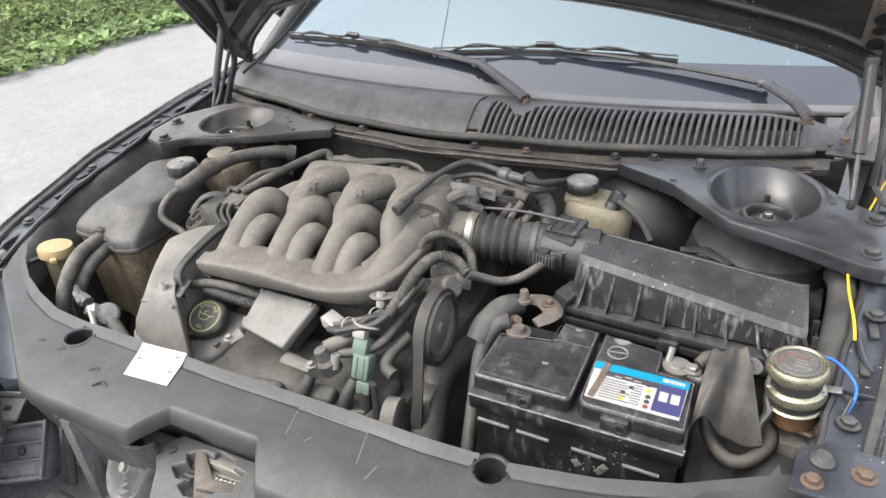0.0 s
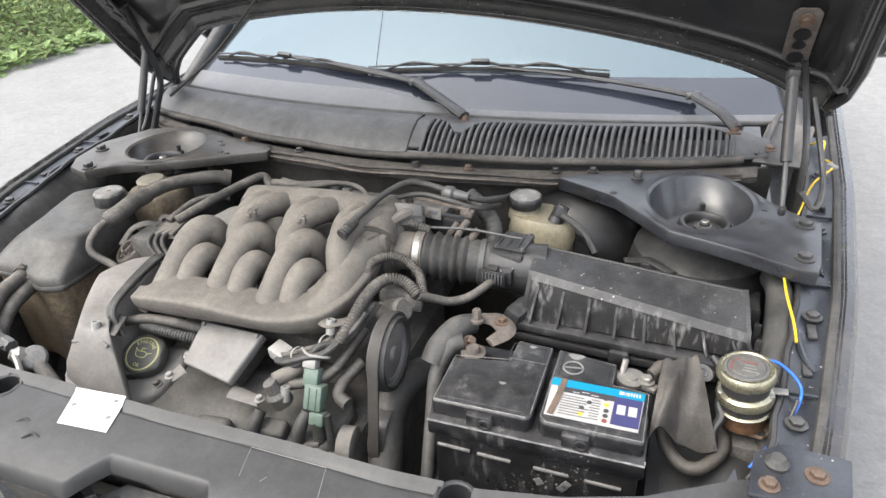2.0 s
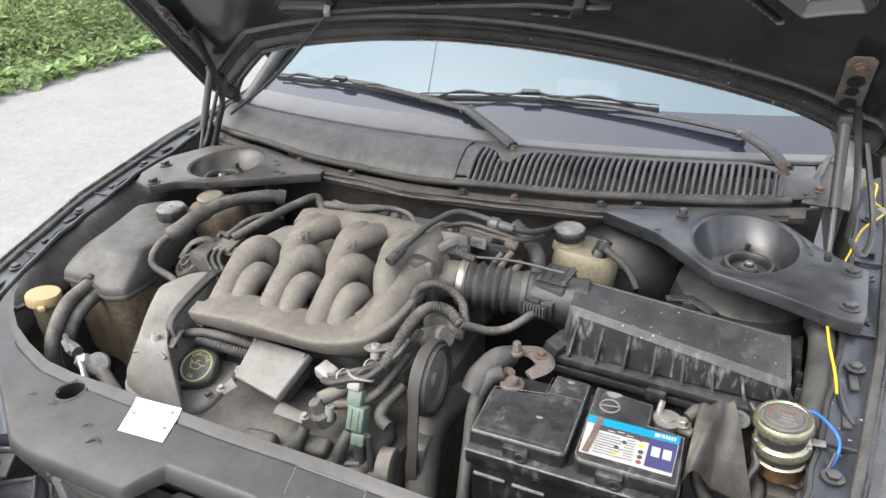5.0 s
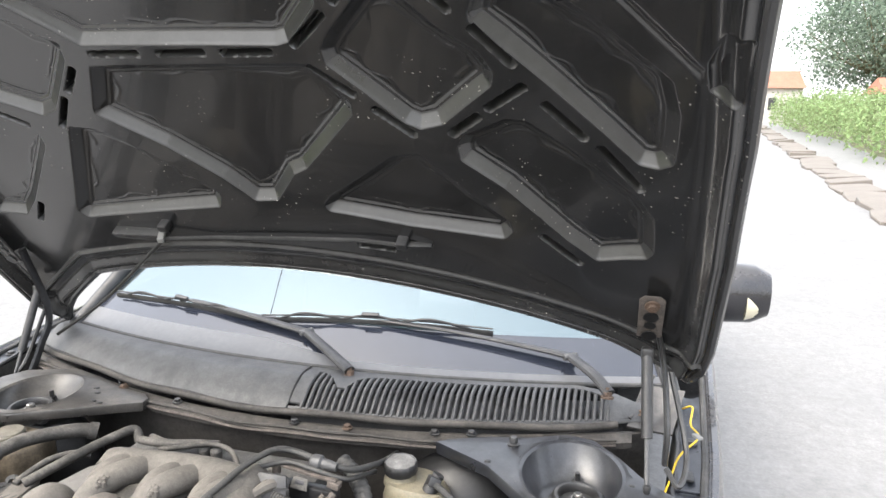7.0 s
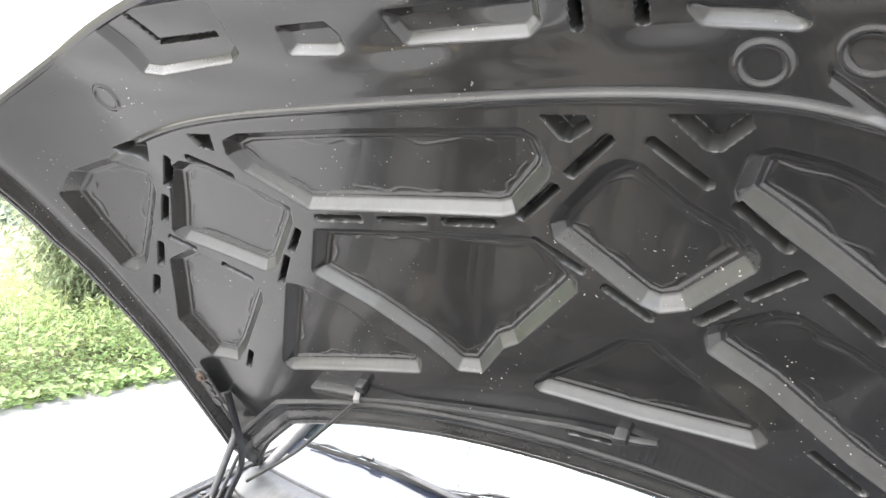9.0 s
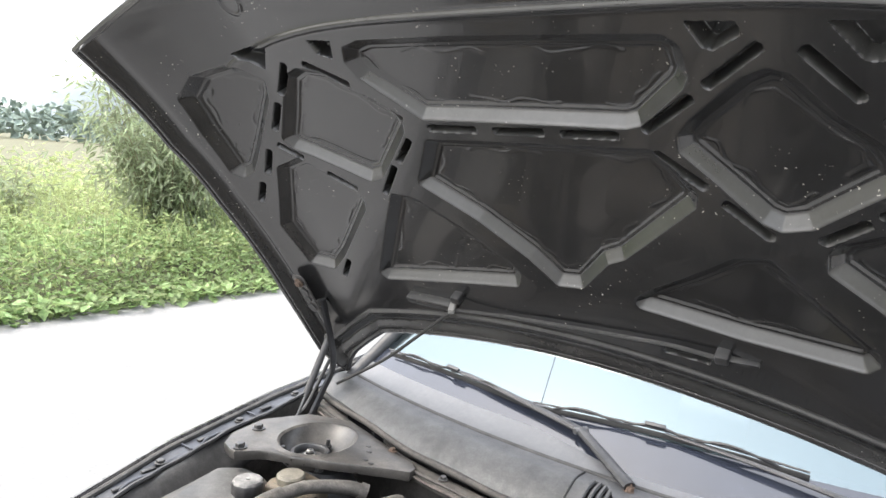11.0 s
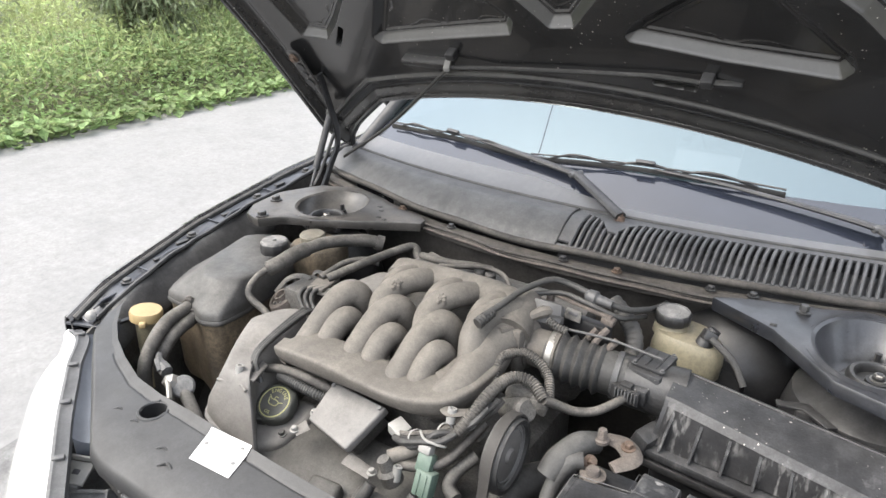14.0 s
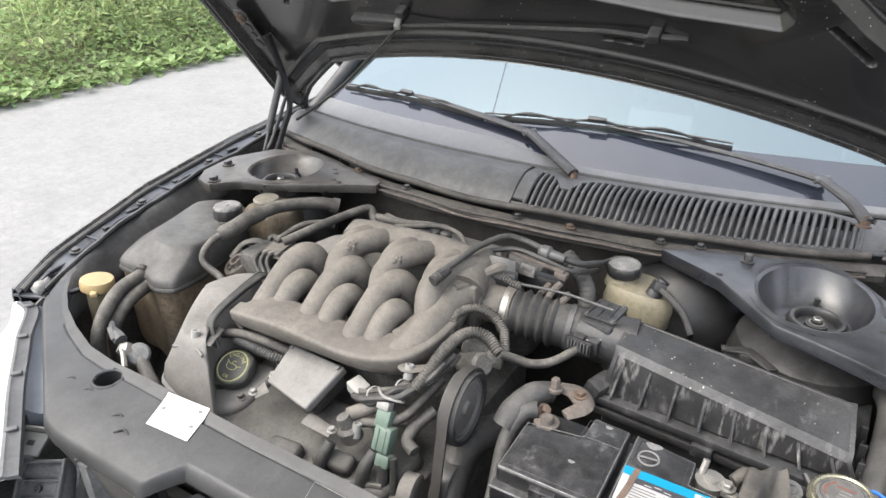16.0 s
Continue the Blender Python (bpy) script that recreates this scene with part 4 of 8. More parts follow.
for cx, cs in ((0.447, 1.231), (0.530, 1.242), (-0.53, 1.26)):
    depth -= 0.003 * np.exp(-((np.hypot(gx - cx, gs - cs) - 0.022) / 0.003) ** 2)
nose = np.clip((gs - 1.23) / 0.05, 0, 1)
depth += nose * 0.003 * np.sin(gx * 21) * np.sin(gs * 60)
rim = np.clip(np.minimum(np.minimum(us, 1 - us) * NU, np.minimum(vs, 1 - vs) * NVV) / 4, 0, 1)
depth *= rim
hood = part("bonnet", Shape().sheet(NU // 5, NVV // 5, lambda u, v: hood_p(*(float(q) for q in hood_uv(u, v)), 0.010 + 0.036 * min(1, 7 * min(u, 1 - u, v, 1 - v)))), M_paint, car, "raised black bonnet")
gn = hood_n(gx, gs) + depth
sh = Shape()
sh.v = np.stack([gx, gn * NV.y + gs * DV.y, gn * NV.z + gs * DV.z], -1).reshape(-1, 3).tolist()
w_ = NVV + 1
sh.f = [(i * w_ + j, i * w_ + j + 1, (i + 1) * w_ + j + 1, (i + 1) * w_ + j) for i in range(NU) for j in range(NVV)]
inner = part("inner_panel", sh, M_under, hood, "dusty black pressed inner panel with recesses and slots", smooth=60)
# folded hem that joins both skins
loop = [(k / 120, 0) for k in range(121)] + [(1, k / 80) for k in range(1, 81)] + [(1 - k / 120, 1) for k in range(1, 121)] + [(0, 1 - k / 80) for k in range(1, 80)]
part("hem", Shape().tube([hood_p(*(float(q) for q in hood_uv(u, v)), 0.006) for u, v in loop + loop[:1]], 0.0085, 8, 1, smooth=False), M_under, hood, "folded black hem")
# striker at the nose, nozzles with their hose
for x, s in ((-0.300, 0.600), (0.232, 0.615)):
    nz = part("washer_nozzle", Shape().box(hood_p(x, s, -0.008), (0.022, 0.018, 0.03), 0.004, (-54, 0, 0)), M_plastic, hood, "black washer nozzle")
    if x < 0:
        part("nozzle_bracket", Shape().box(hood_p(x - 0.075, s - 0.030, -0.008), (0.13, 0.026, 0.018), 0.004, (36, 0, 0)), M_under, hood)
    else:
        part("nozzle_tab", Shape().box(hood_p(x + 0.03, s - 0.006, -0.006), (0.05, 0.014, 0.008), 0.003, (36, 0, 8)), M_under, hood)
part("hose_clip", Shape().box(hood_p(-0.315, 0.575, -0.020), (0.014, 0.026, 0.014), 0.003, (36, 0, 20)), M_white_plastic, hood, "pale hose clip")
line = [hood_p(0.232, 0.610, -0.012)] + [hood_p(x, 0.594 + 0.10 * x, -0.010) for x in np.linspace(0.15, -0.2, 6)] + [hood_p(-0.31, 0.570, -0.02)]
part("washer_hose", Shape().tube(line, 0.0042, 7), M_rubber, hood)
part("washer_hose", Shape().tube([hood_p(-0.315, 0.568, -0.02), (-0.430, 0.830, 1.186), (-0.561, 0.860, 1.086), (-0.725, 0.880, 0.981)], 0.0042, 7), M_rubber, hood, "thin washer hose hanging from the bonnet")

# gas struts and hinges
for sign in (1, -1):
    def mx(x):
        return x if sign > 0 else 2 * XC - x
    top, low = Vector((mx(0.680), 0.731, 1.142)), Vector((mx(0.690), 0.615, 0.955))
    if sign < 0:
        top, low = Vector((-0.752, 0.865, 1.10)), Vector((-0.76, 0.765, 0.885))
    mid = low + (top - low) * 0.36
    plate = part("hinge_plate", Shape().prism([(-0.020, -0.055), (0.022, -0.055), (0.021, 0.05), (0.012, 0.060), (-0.014, 0.060), (-0.022, 0.05)], 0, 0.004, 0.0015,
                 Matrix.Translation(hood_p(mx(0.682), 0.53, -0.022)) @ Matrix(((1, 0, 0), (0, -DV.y * -1, NV.y), (0, DV.z, NV.z))).to_4x4()), M_pinkrust if sign > 0 else M_tower_dusty, hood, "dusty brown-stained hinge plate with holes")
    for ds in (-0.03, 0.0, 0.024):
        part("plate_hole", Shape().lathe([(0.013 if ds else 0.010, 0), (0.013 if ds else 0.010, 0.0015), (0, 0.0015)], Matrix.Translation(hood_p(mx(0.682), 0.525 + ds - 0.012, -0.0235)) @ Vector((0, 0, 1)).rotation_difference(-NV).to_matrix().to_4x4(), 18), M_booster, plate)
    part("hinge_bolt", Shape().lathe([(0.013, 0), (0.013, 0.003), (0.008, 0.004), (0.008, 0.009), (0, 0.009)], Matrix.Translation(hood_p(mx(0.682), 0.57, -0.024)) @ Vector((0, 0, 1)).rotation_difference(-NV).to_matrix().to_4x4(), 12), M_rust, plate, "rusty bolt")
    st = part("gas_strut", Shape().tube([mid, top], 0.0095, 12, 1, smooth=False), M_plastic, hood, "black gas strut cylinder")
    part("rod", Shape().tube([low, mid], 0.004, 8, 1, smooth=False), M_cowl, st, "thin dull steel rod")
    part("ball_joint", Shape().box(low, (0.012, 0.012, 0.016), 0.004), M_bay, st)
    part("ball_joint", Shape().box(top, (0.02, 0.02, 0.024), 0.005), M_plastic, st)
    a = [Vector((mx(0.70), 0.80, 1.16)), Vector((mx(0.715), 0.79, 1.09)), Vector((mx(0.722), 0.72, 1.02)), Vector((mx(0.722), 0.70, 0.955))]
    if sign < 0:
        a = [hood_p(-0.735, 0.50, -0.01), Vector((-0.745, 0.88, 1.04)), Vector((-0.745, 0.845, 0.96)), Vector((-0.74, 0.80, 0.90))]
    part("hinge_arm", Shape().tube(a, 0.011, 8, 6, flat=0.5), M_bay, hood, "black hinge arm")
    part("hinge_link", Shape().tube([a[3] + Vector((0.0, -0.03, 0.01)), a[3] + Vector((0.02 * sign, -0.055, -0.005)), a[3] + Vector((0.035 * sign, 0.02, 0.02)), a[1] + Vector((0.012 * sign, 0, 0))], 0.005, 7), M_bay, hood)

# ---- scuttle panel, louvres, wipers ----


def front_y(x):
    return 0.712 + 0.31 * (x - XC) ** 2


def cowl_at(x, v, lift=0.0):
    """Across the scuttle: v = 0 at the seal in front, 1 at the glass."""
    y1, z1 = cowl_top(x - XC)
    y0, z0 = front_y(x) + 0.016, 0.945 - 0.01 * (x - XC) ** 2
    bulge = 0.012 * math.sin(math.pi * v)
    tier = 0.88 * min(1.0, v / 0.62) ** 0.85 + 0.12 * max(0.0, (v - 0.62) / 0.38)
    return (x, y0 + (y1 - y0) * v, z0 + (z1 + 0.004 - z0) * tier + bulge * (1 - 0.5 * v) + lift)


cowl = part("scuttle_panel", Shape().sheet(34, 14, lambda u, v: cowl_at(-0.80 + 0.785 * u, v), (0, 0, -0.004)), M_cowl, car, "matt grey plastic scuttle panel with dust")


def taper(x):
    """How far the grille's upper edge falls towards its pointed end."""
    return 0.70 * min(1.0, max(0.0, (x - 0.555) / 0.125))


rt = Shape()
rt.sheet(40, 4, lambda u, v: cowl_at(-0.011 + 0.70 * u, 0.80 + 0.20 * v - (0.42 * math.exp(-((-0.011 + 0.70 * u - 0.085) / 0.03) ** 2)) * (1 - v) - taper(-0.011 + 0.70 * u)), (0, 0, -0.004))
rt.sheet(40, 2, lambda u, v: cowl_at(-0.011 + 0.70 * u, 0.05 * v), (0, 0, -0.004))
rt.sheet(4, 8, lambda u, v: cowl_at(-0.011 + 0.026 * u, 0.1 + 0.72 * v, 0.0006), (0, 0, -0.004))
rt.sheet(10, 8, lambda u, v: cowl_at(0.615 + 0.072 * u, 0.04 + (0.78 - taper(0.615 + 0.072 * u)) * v, 0.0006), (0, 0, -0.004))
grille = part("intake_grille", rt, M_cowl, car, "grey plastic air intake grille with many slats")
part("grille_back", Shape().sheet(30, 4, lambda u, v: cowl_at(-0.01 + 0.69 * u, v, -0.035), (0, 0, -0.003)), M_plastic, grille)
NSLAT = 46
for k in range(NSLAT):
    x = 0.016 + 0.606 * k / (NSLAT - 1)
    top_v = 0.82 - 0.44 * math.exp(-((x - 0.085) / 0.032) ** 2)
    if x > 0.55:
        top_v -= (x - 0.55) * 6
    a, z = Vector(cowl_at(x, 0.04, -0.003)), Vector(cowl_at(x, top_v, -0.003))
    c = (a + z) / 2
    part("slat", Shape().tube([a, Vector(cowl_at(x, (0.08 + top_v) / 2, -0.002)), z], 0.0043, 6, 3, flat=1.2), M_cowl, grille)
part("panel_seam", Shape().tube([cowl_at(-0.0135, v, 0.0015) for v in (0.02, 0.3, 0.6, 0.98)], 0.0022, 6, 3), M_plastic, cowl)
part("glass_gasket", Shape().tube([on_glass(x, -0.004, 0.002) for x in np.linspace(-0.75, 0.74, 18)], 0.006, 8, 3), M_rubber, car, "black gasket at the windscreen's foot")
part("scuttle_strip", Shape().sheet(70, 6, lambda u, v: on_glass(-0.76 + 1.50 * u, -0.006 + (0.056 - 0.034 * min(1.0, max(0.0, (u - 0.40) / 0.15))) * v, 0.0045 - 0.002 * v * v), (0, 0, -0.003)), M_strip, car, "smooth grey shelf along the windscreen's foot")
part("hinge_mount", Shape().sheet(10, 8, lambda u, v: (0.660 + 0.085 * u + 0.030 * v, 0.872 - 0.012 * u + 0.125 * v, 0.934 + 0.040 * v * v + 0.012 * math.sin(3.1 * v) * math.cos(6 * u)), (0, 0, -0.004)), M_tower_dusty, car, "dusty folded hinge mount beside the scuttle")
part("mount_fold", Shape().tube([(0.664, 0.885, 0.944), (0.685, 0.930, 0.958), (0.700, 0.985, 0.982), (0.712, 1.010, 0.990)], [0.004, 0.006, 0.006, 0.004], 8, 5), M_tower_dusty, car)
part("mount_bolt", bolt((0.690, 0.905, 0.948), 0.008, 0.008), M_rust, car, "rusty bolt in the hinge mount")
# bonnet seal along the bulkhead and the bulkhead itself
part("bulkhead_seal", Shape().tube([(x, front_y(x) + 0.004 + 0.004 * math.sin(20 * x), 0.947 - 0.012 * (x - XC) ** 2 + 0.003 * math.sin(9 * x)) for x in np.linspace(-0.80, 0.64, 30)], 0.0075, 10, 3), M_seal, car, "brown dusty rubber seal along the bulkhead")
part("bulkhead_rail", Shape().sheet(40, 5, lambda u, v: (-0.78 + 1.45 * u, front_y(-0.78 + 1.45 * u) - 0.030 + 0.045 * v, 0.928 - 0.01 * (1.45 * u - 0.74) ** 2 - 0.006 * math.cos(6.28 * v)), (0, 0, -0.012)), M_seal, car, "dusty brown-black bulkhead flange")
for dy, z, r, m in ((-0.026, 0.929, 0.0042, M_seal), (-0.034, 0.921, 0.0035, M_pinkrust), (0.016, 0.944, 0.004, M_rubber)):
    part("flange_bead", Shape().tube([(x, front_y(x) + dy + 0.0025 * math.sin(31 * x + z * 90), z - 0.011 * (x - XC) ** 2 + 0.002 * math.sin(17 * x)) for x in np.linspace(-0.76, 0.64, 34)], r, 7, 3, flat=0.7), m, car, "dusty folded edge of the bulkhead flange")
part("bulkhead", Shape().sheet(30, 10, lambda u, v: (-0.80 + 1.5 * u, front_y(-0.80 + 1.5 * u) - 0.01 + 0.03 * math.sin(3 * v), 0.925 - 0.6 * v), (0, 0.01, 0)), M_seal, car)
for x in (-0.42, -0.26, 0.02, 0.13, 0.30, 0.37):
    part("rail_bolt", bolt((x, front_y(x) - 0.012, 0.934), 0.007, 0.007), M_rust if x in (0.13, -0.42) else M_bay, car)


def wiper(pivot, arm, blade, label):
    """Arm with a wide foot and a knuckle, and a blade held by two bridges."""
    arm, blade = [Vector(q) for q in arm], [Vector(q) for q in blade]
    w = part("wiper_arm", Shape().tube(arm[:3], [0.0135, 0.0130, 0.0125], 10, 6, flat=0.7), M_plastic, car, label)
    part("arm_rod", Shape().tube(arm[2:], [0.0115, 0.0095, 0.0065, 0.0042, 0.0035][:len(arm) - 2], 8, 6, flat=0.6), M_plastic, w)
    part("arm_hinge", Shape().lathe([(0.006, -0.017), (0.0075, -0.015), (0.0075, 0.015), (0.006, 0.017)], Matrix.Translation(arm[2]) @ Vector((0, 0, 1)).rotation_difference((arm[2] - arm[1]).cross(Vector((0, 0, 1)))).to_matrix().to_4x4(), 14), M_cowl, w)
    part("pivot_nut", Shape().lathe([(0.013, 0), (0.013, 0.004), (0.009, 0.005), (0.009, 0.013), (0.004, 0.014), (0.004, 0.022), (0, 0.022)], Matrix.Translation(pivot) @ pose(0, 0, 0, -12, 0, 0), 10), M_rust, w, "rusty pivot nut")
    b = part("wiper_blade", Shape().tube(blade, 0.0030, 6, 6, flat=2.0), M_rubber, w, "black wiper blade")
    up = Vector((0, -0.007, 0.013))
    part("blade_spine", Shape().tube([q + up for q in blade], 0.0026, 6, 6, flat=0.8), M_plastic, b)
    c = catmull(blade, 8)
    n_ = len(c) - 1
    for t0, t1 in ((0.08, 0.36), (0.36, 0.64), (0.64, 0.92)):
        i, j = round(t0 * n_), round(t1 * n_)
        part("bridge", Shape().tube([c[i] + up * 0.4, c[(i + j) // 2] + up * 1.5, c[j] + up * 0.4], 0.0030, 6, 5), M_plastic, b)
    part("blade_clip", Shape().box(c[n_ // 2] + up * 1.6, (0.042, 0.010, 0.008), 0.002, (30, 0, math.degrees(math.atan2((c[-1] - c[0]).y, (c[-1] - c[0]).x)))), M_plastic, b)


wiper((0.083, 0.834, 0.985), [(0.083, 0.834, 0.998), (0.030, 0.868, 1.014), on_glass(-0.06, 0.060, 0.018), on_glass(-0.26, 0.085, 0.022), on_glass(-0.40, 0.098, 0.022), on_glass(-0.45, 0.098, 0.016)],
      [on_glass(-0.70, 0.090, 0.007), on_glass(-0.57, 0.097, 0.007), on_glass(-0.44, 0.100, 0.007), on_glass(-0.32, 0.096, 0.007), on_glass(-0.20, 0.088, 0.007)], "grey-black wiper arm lying across the windscreen's foot")
wiper((0.618, 0.878, 0.985), [(0.622, 0.882, 0.994), (0.590, 0.918, 1.014), on_glass(0.535, 0.036, 0.026), on_glass(0.44, 0.058, 0.024), on_glass(0.25, 0.090, 0.022), on_glass(0.10, 0.106, 0.018)],
      [on_glass(-0.19, 0.090, 0.007), on_glass(-0.06, 0.104, 0.007), on_glass(0.08, 0.112, 0.007), on_glass(0.22, 0.112, 0.007), on_glass(0.36, 0.104, 0.007)], "grey-black wiper arm with a hinged knuckle")

# ---- engine bay: body pieces ----


def tower(center, rx, ry, poly, hub, label, paint, skirt, cup):
    """Strut tower plate: a pressed plate with a deep cup and a rolled front flange."""
    cx, cy = center
    n_ = 72
    rings = [[] for _ in range(12)]
    for k in range(n_):
        a = 2 * math.pi * k / n_
        dx, dy = math.cos(a), math.sin(a)
        far = 9.0
        for (ax, ay), (bx, by) in zip(poly, poly[1:] + poly[:1]):
            ex, ey = bx - ax, by - ay
            det = ex * dy - ey * dx
            if abs(det) > 1e-9:
                t = ((ax - cx) * ey - (ay - cy) * ex) / (dx * ey - dy * ex)
                w = ((ax - cx) * dy - (ay - cy) * dx) / (dx * ey - dy * ex)
                if t > 0 and -1e-6 <= w <= 1 + 1e-6:
                    far = min(far, t)
        rim = Vector((cx + rx * dx, cy + ry * dy))
        out = Vector((cx + far * dx, cy + far * dy))
        if (out - rim).length < 0.012 or far < rx * 0.9:
            out = rim + Vector((dx, dy)) * 0.012
        mid = rim.lerp(out, 0.5)
        z = 0.936
        hx, hy = hub[0], hub[1]
        low = Vector((hx + 0.060 * dx, hy + 0.060 * dy))
        way_out = Vector((dx, dy))
        stops = [(out - way_out * 0.003, -skirt), (out + way_out * 0.001, -skirt * 0.92), (out + way_out * 0.003, -0.005), (out + way_out * 0.001, -0.001), (out.lerp(rim, 0.15), 0.0), (mid, 0.0), (rim + way_out * 0.014, 0.001), (rim + way_out * 0.006, 0.004),
                 (rim, 0.001), (rim.lerp(low, 0.12), -0.2 * cup), (rim.lerp(low, 0.75), -0.9 * cup), (low, -cup)]
        for ring, (q, h) in zip(rings, stops):
            ring.append((q.x, q.y, z + h))
    verts = [q for r in rings for q in r]
    faces = [(i * n_ + k, i * n_ + (k + 1) % n_, (i + 1) * n_ + (k + 1) % n_, (i + 1) * n_ + k) for i in range(11) for k in range(n_)]
    faces.append(tuple(11 * n_ + k for k in range(n_)))
    t_ = part("strut_tower", Shape().add(verts, faces), paint, car, label, smooth=34)
    hx, hy = hub
    mount = part("strut_mount", Shape().lathe([(0.052, 0), (0.052, 0.004), (0.046, 0.005), (0.045, 0.016), (0.041, 0.021), (0.036, 0.021), (0.033, 0.017), (0.032, 0.006), (0.018, 0.005), (0.017, 0.012), (0.010, 0.013), (0.009, 0.018), (0.005, 0.019), (0.005, 0.024), (0, 0.024)], pose(hx, hy, 0.9355 - cup), 40), M_bay, t_, "black rubber strut mount")
    part("mount_nut", bolt((hx, hy, 0.9475 - cup), 0.008, 0.010), M_steel, mount)
    for k in range(3):
        a = math.radians(95 + 120 * k)
        part("stud", Shape().lathe([(0.011, 0), (0.011, 0.004), (0.009, 0.005), (0.009, 0.012), (0.005, 0.012), (0.005, 0.026), (0, 0.026)], pose(hx + 0.061 * math.cos(a), hy + 0.061 * math.sin(a), 0.936 - cup), 8), M_bay, t_)
    part("tower_body", Shape().lathe([(0.125, 0), (0.125, 0.36), (0.115, 0.40), (0.08, 0.425)] if hx > 0 else [(0.10, 0), (0.10, 0.30), (0.08, 0.37), (0.05, 0.42)], pose(hx, hy + (0 if hx > 0 else 0.05), 0.45), 36), M_bay, t_, "black inner wing bulge with brown dust")
    return t_


tr = tower((0.568, 0.660), 0.085, 0.108, [(0.312, 0.706), (0.335, 0.692), (0.372, 0.675), (0.421, 0.650), (0.476, 0.593), (0.524, 0.541), (0.576, 0.524), (0.633, 0.503), (0.700, 0.470), (0.734, 0.466), (0.752, 0.630), (0.716, 0.650), (0.682, 0.685), (0.645, 0.740), (0.600, 0.790), (0.550, 0.800), (0.480, 0.768), (0.409, 0.750), (0.350, 0.728)], (0.581, 0.660), "blue-black dusty strut tower plate with a deep cup", M_tower, 0.026, 0.058)
for x, y in ((0.727, 0.608), (0.716, 0.499)):
    part("tower_bolt", bolt((x, y, 0.936), 0.010, 0.008), M_bay, tr, "black bolt with a wide washer")
part("tower_bolt", bolt((0.455, 0.732, 0.936), 0.008, 0.014), M_bay, tr)
for x, y in ((0.478, 0.690), (0.668, 0.648), (0.665, 0.60), (0.42, 0.66)):
    part("tower_hole", Shape().box((x, y, 0.9365), (0.011, 0.007, 0.004), 0.002), M_plastic, tr)
tl = tower((-0.576, 0.668), 0.079, 0.088, [(-0.316, 0.696), (-0.347, 0.727), (-0.430, 0.742), (-0.507, 0.775), (-0.600, 0.800), (-0.700, 0.760), (-0.750, 0.660), (-0.735, 0.560), (-0.704, 0.515), (-0.661, 0.500), (-0.639, 0.507), (-0.620, 0.545), (-0.539, 0.580), (-0.465, 0.616), (-0.376, 0.667)], (-0.570, 0.640), "dusty brown-black strut tower plate with a deep cup", M_tower_dusty, 0.022, 0.036)
for x, y in ((-0.660, 0.520), (-0.712, 0.612)):
    part("tower_bolt", bolt((x, y, 0.936), 0.010, 0.010), M_bay, tl, "black bolt with a wide washer")
for x, y in ((-0.45, 0.70), (-0.43, 0.665), (-0.41, 0.66), (-0.47, 0.72)):
    part("tower_hole", Shape().box((x, y, 0.9365), (0.012, 0.008, 0.004), 0.002), M_plastic, tl)

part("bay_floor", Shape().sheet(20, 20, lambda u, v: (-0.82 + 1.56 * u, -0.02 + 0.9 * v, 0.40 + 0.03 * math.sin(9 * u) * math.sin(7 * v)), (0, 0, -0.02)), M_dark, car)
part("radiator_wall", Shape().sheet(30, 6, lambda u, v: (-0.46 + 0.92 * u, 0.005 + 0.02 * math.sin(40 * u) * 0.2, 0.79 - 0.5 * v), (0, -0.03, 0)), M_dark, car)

# upper radiator cover
REAR = ([-0.72, -0.70, -0.645, -0.587, -0.524, -0.449, -0.378, -0.31, -0.07, 0.12, 0.244, 0.353, 0.447, 0.534, 0.617, 0.65, 0.70], [0.20, 0.172, 0.128, 0.093, 0.067, 0.044, 0.037, 0.037, 0.030, 0.030, 0.026, 0.030, 0.047, 0.073, 0.119, 0.135, 0.15])
FRONT = ([-0.72, -0.70, -0.669, -0.595, -0.467, -0.377, -0.34, -0.145, -0.108, 0.040, 0.075, 0.26, 0.40, 0.52, 0.62, 0.70], [0.19, 0.142, 0.099, 0.053, -0.024, -0.080, -0.088, -0.090, -0.045, -0.045, -0.095, -0.095, -0.070, -0.02, 0.05, 0.11])


def slam_z(x, d):
    """Height of the cover d metres in front of its rear edge."""
    return 0.842 - 0.004 * min(1, d / 0.012) - 0.085 * d - 3.2 * max(0, d - 0.075) ** 2 + 0.003 * min(1, max(0, abs(x) - 0.45) / 0.1)


def slam(u, v):
    x = -0.715 + 1.405 * u
    y0, y1 = float(np.interp(x, *REAR)), float(np.interp(x, *FRONT))
    d = (y0 - y1) * min(1, v / 0.86)
    groove = 0.0024 * math.exp(-(d - 0.016) ** 2 / 0.0022 ** 2) if abs(x) < 0.55 else 0
    w = max(0, v - 0.86) / 0.14
    return (x, y0 - d - 0.012 * math.sin(1.571 * w), slam_z(x, d) - groove - 0.014 * (1 - math.cos(1.571 * min(1, w * 1.5))) - 0.035 * max(0, w - 0.67))


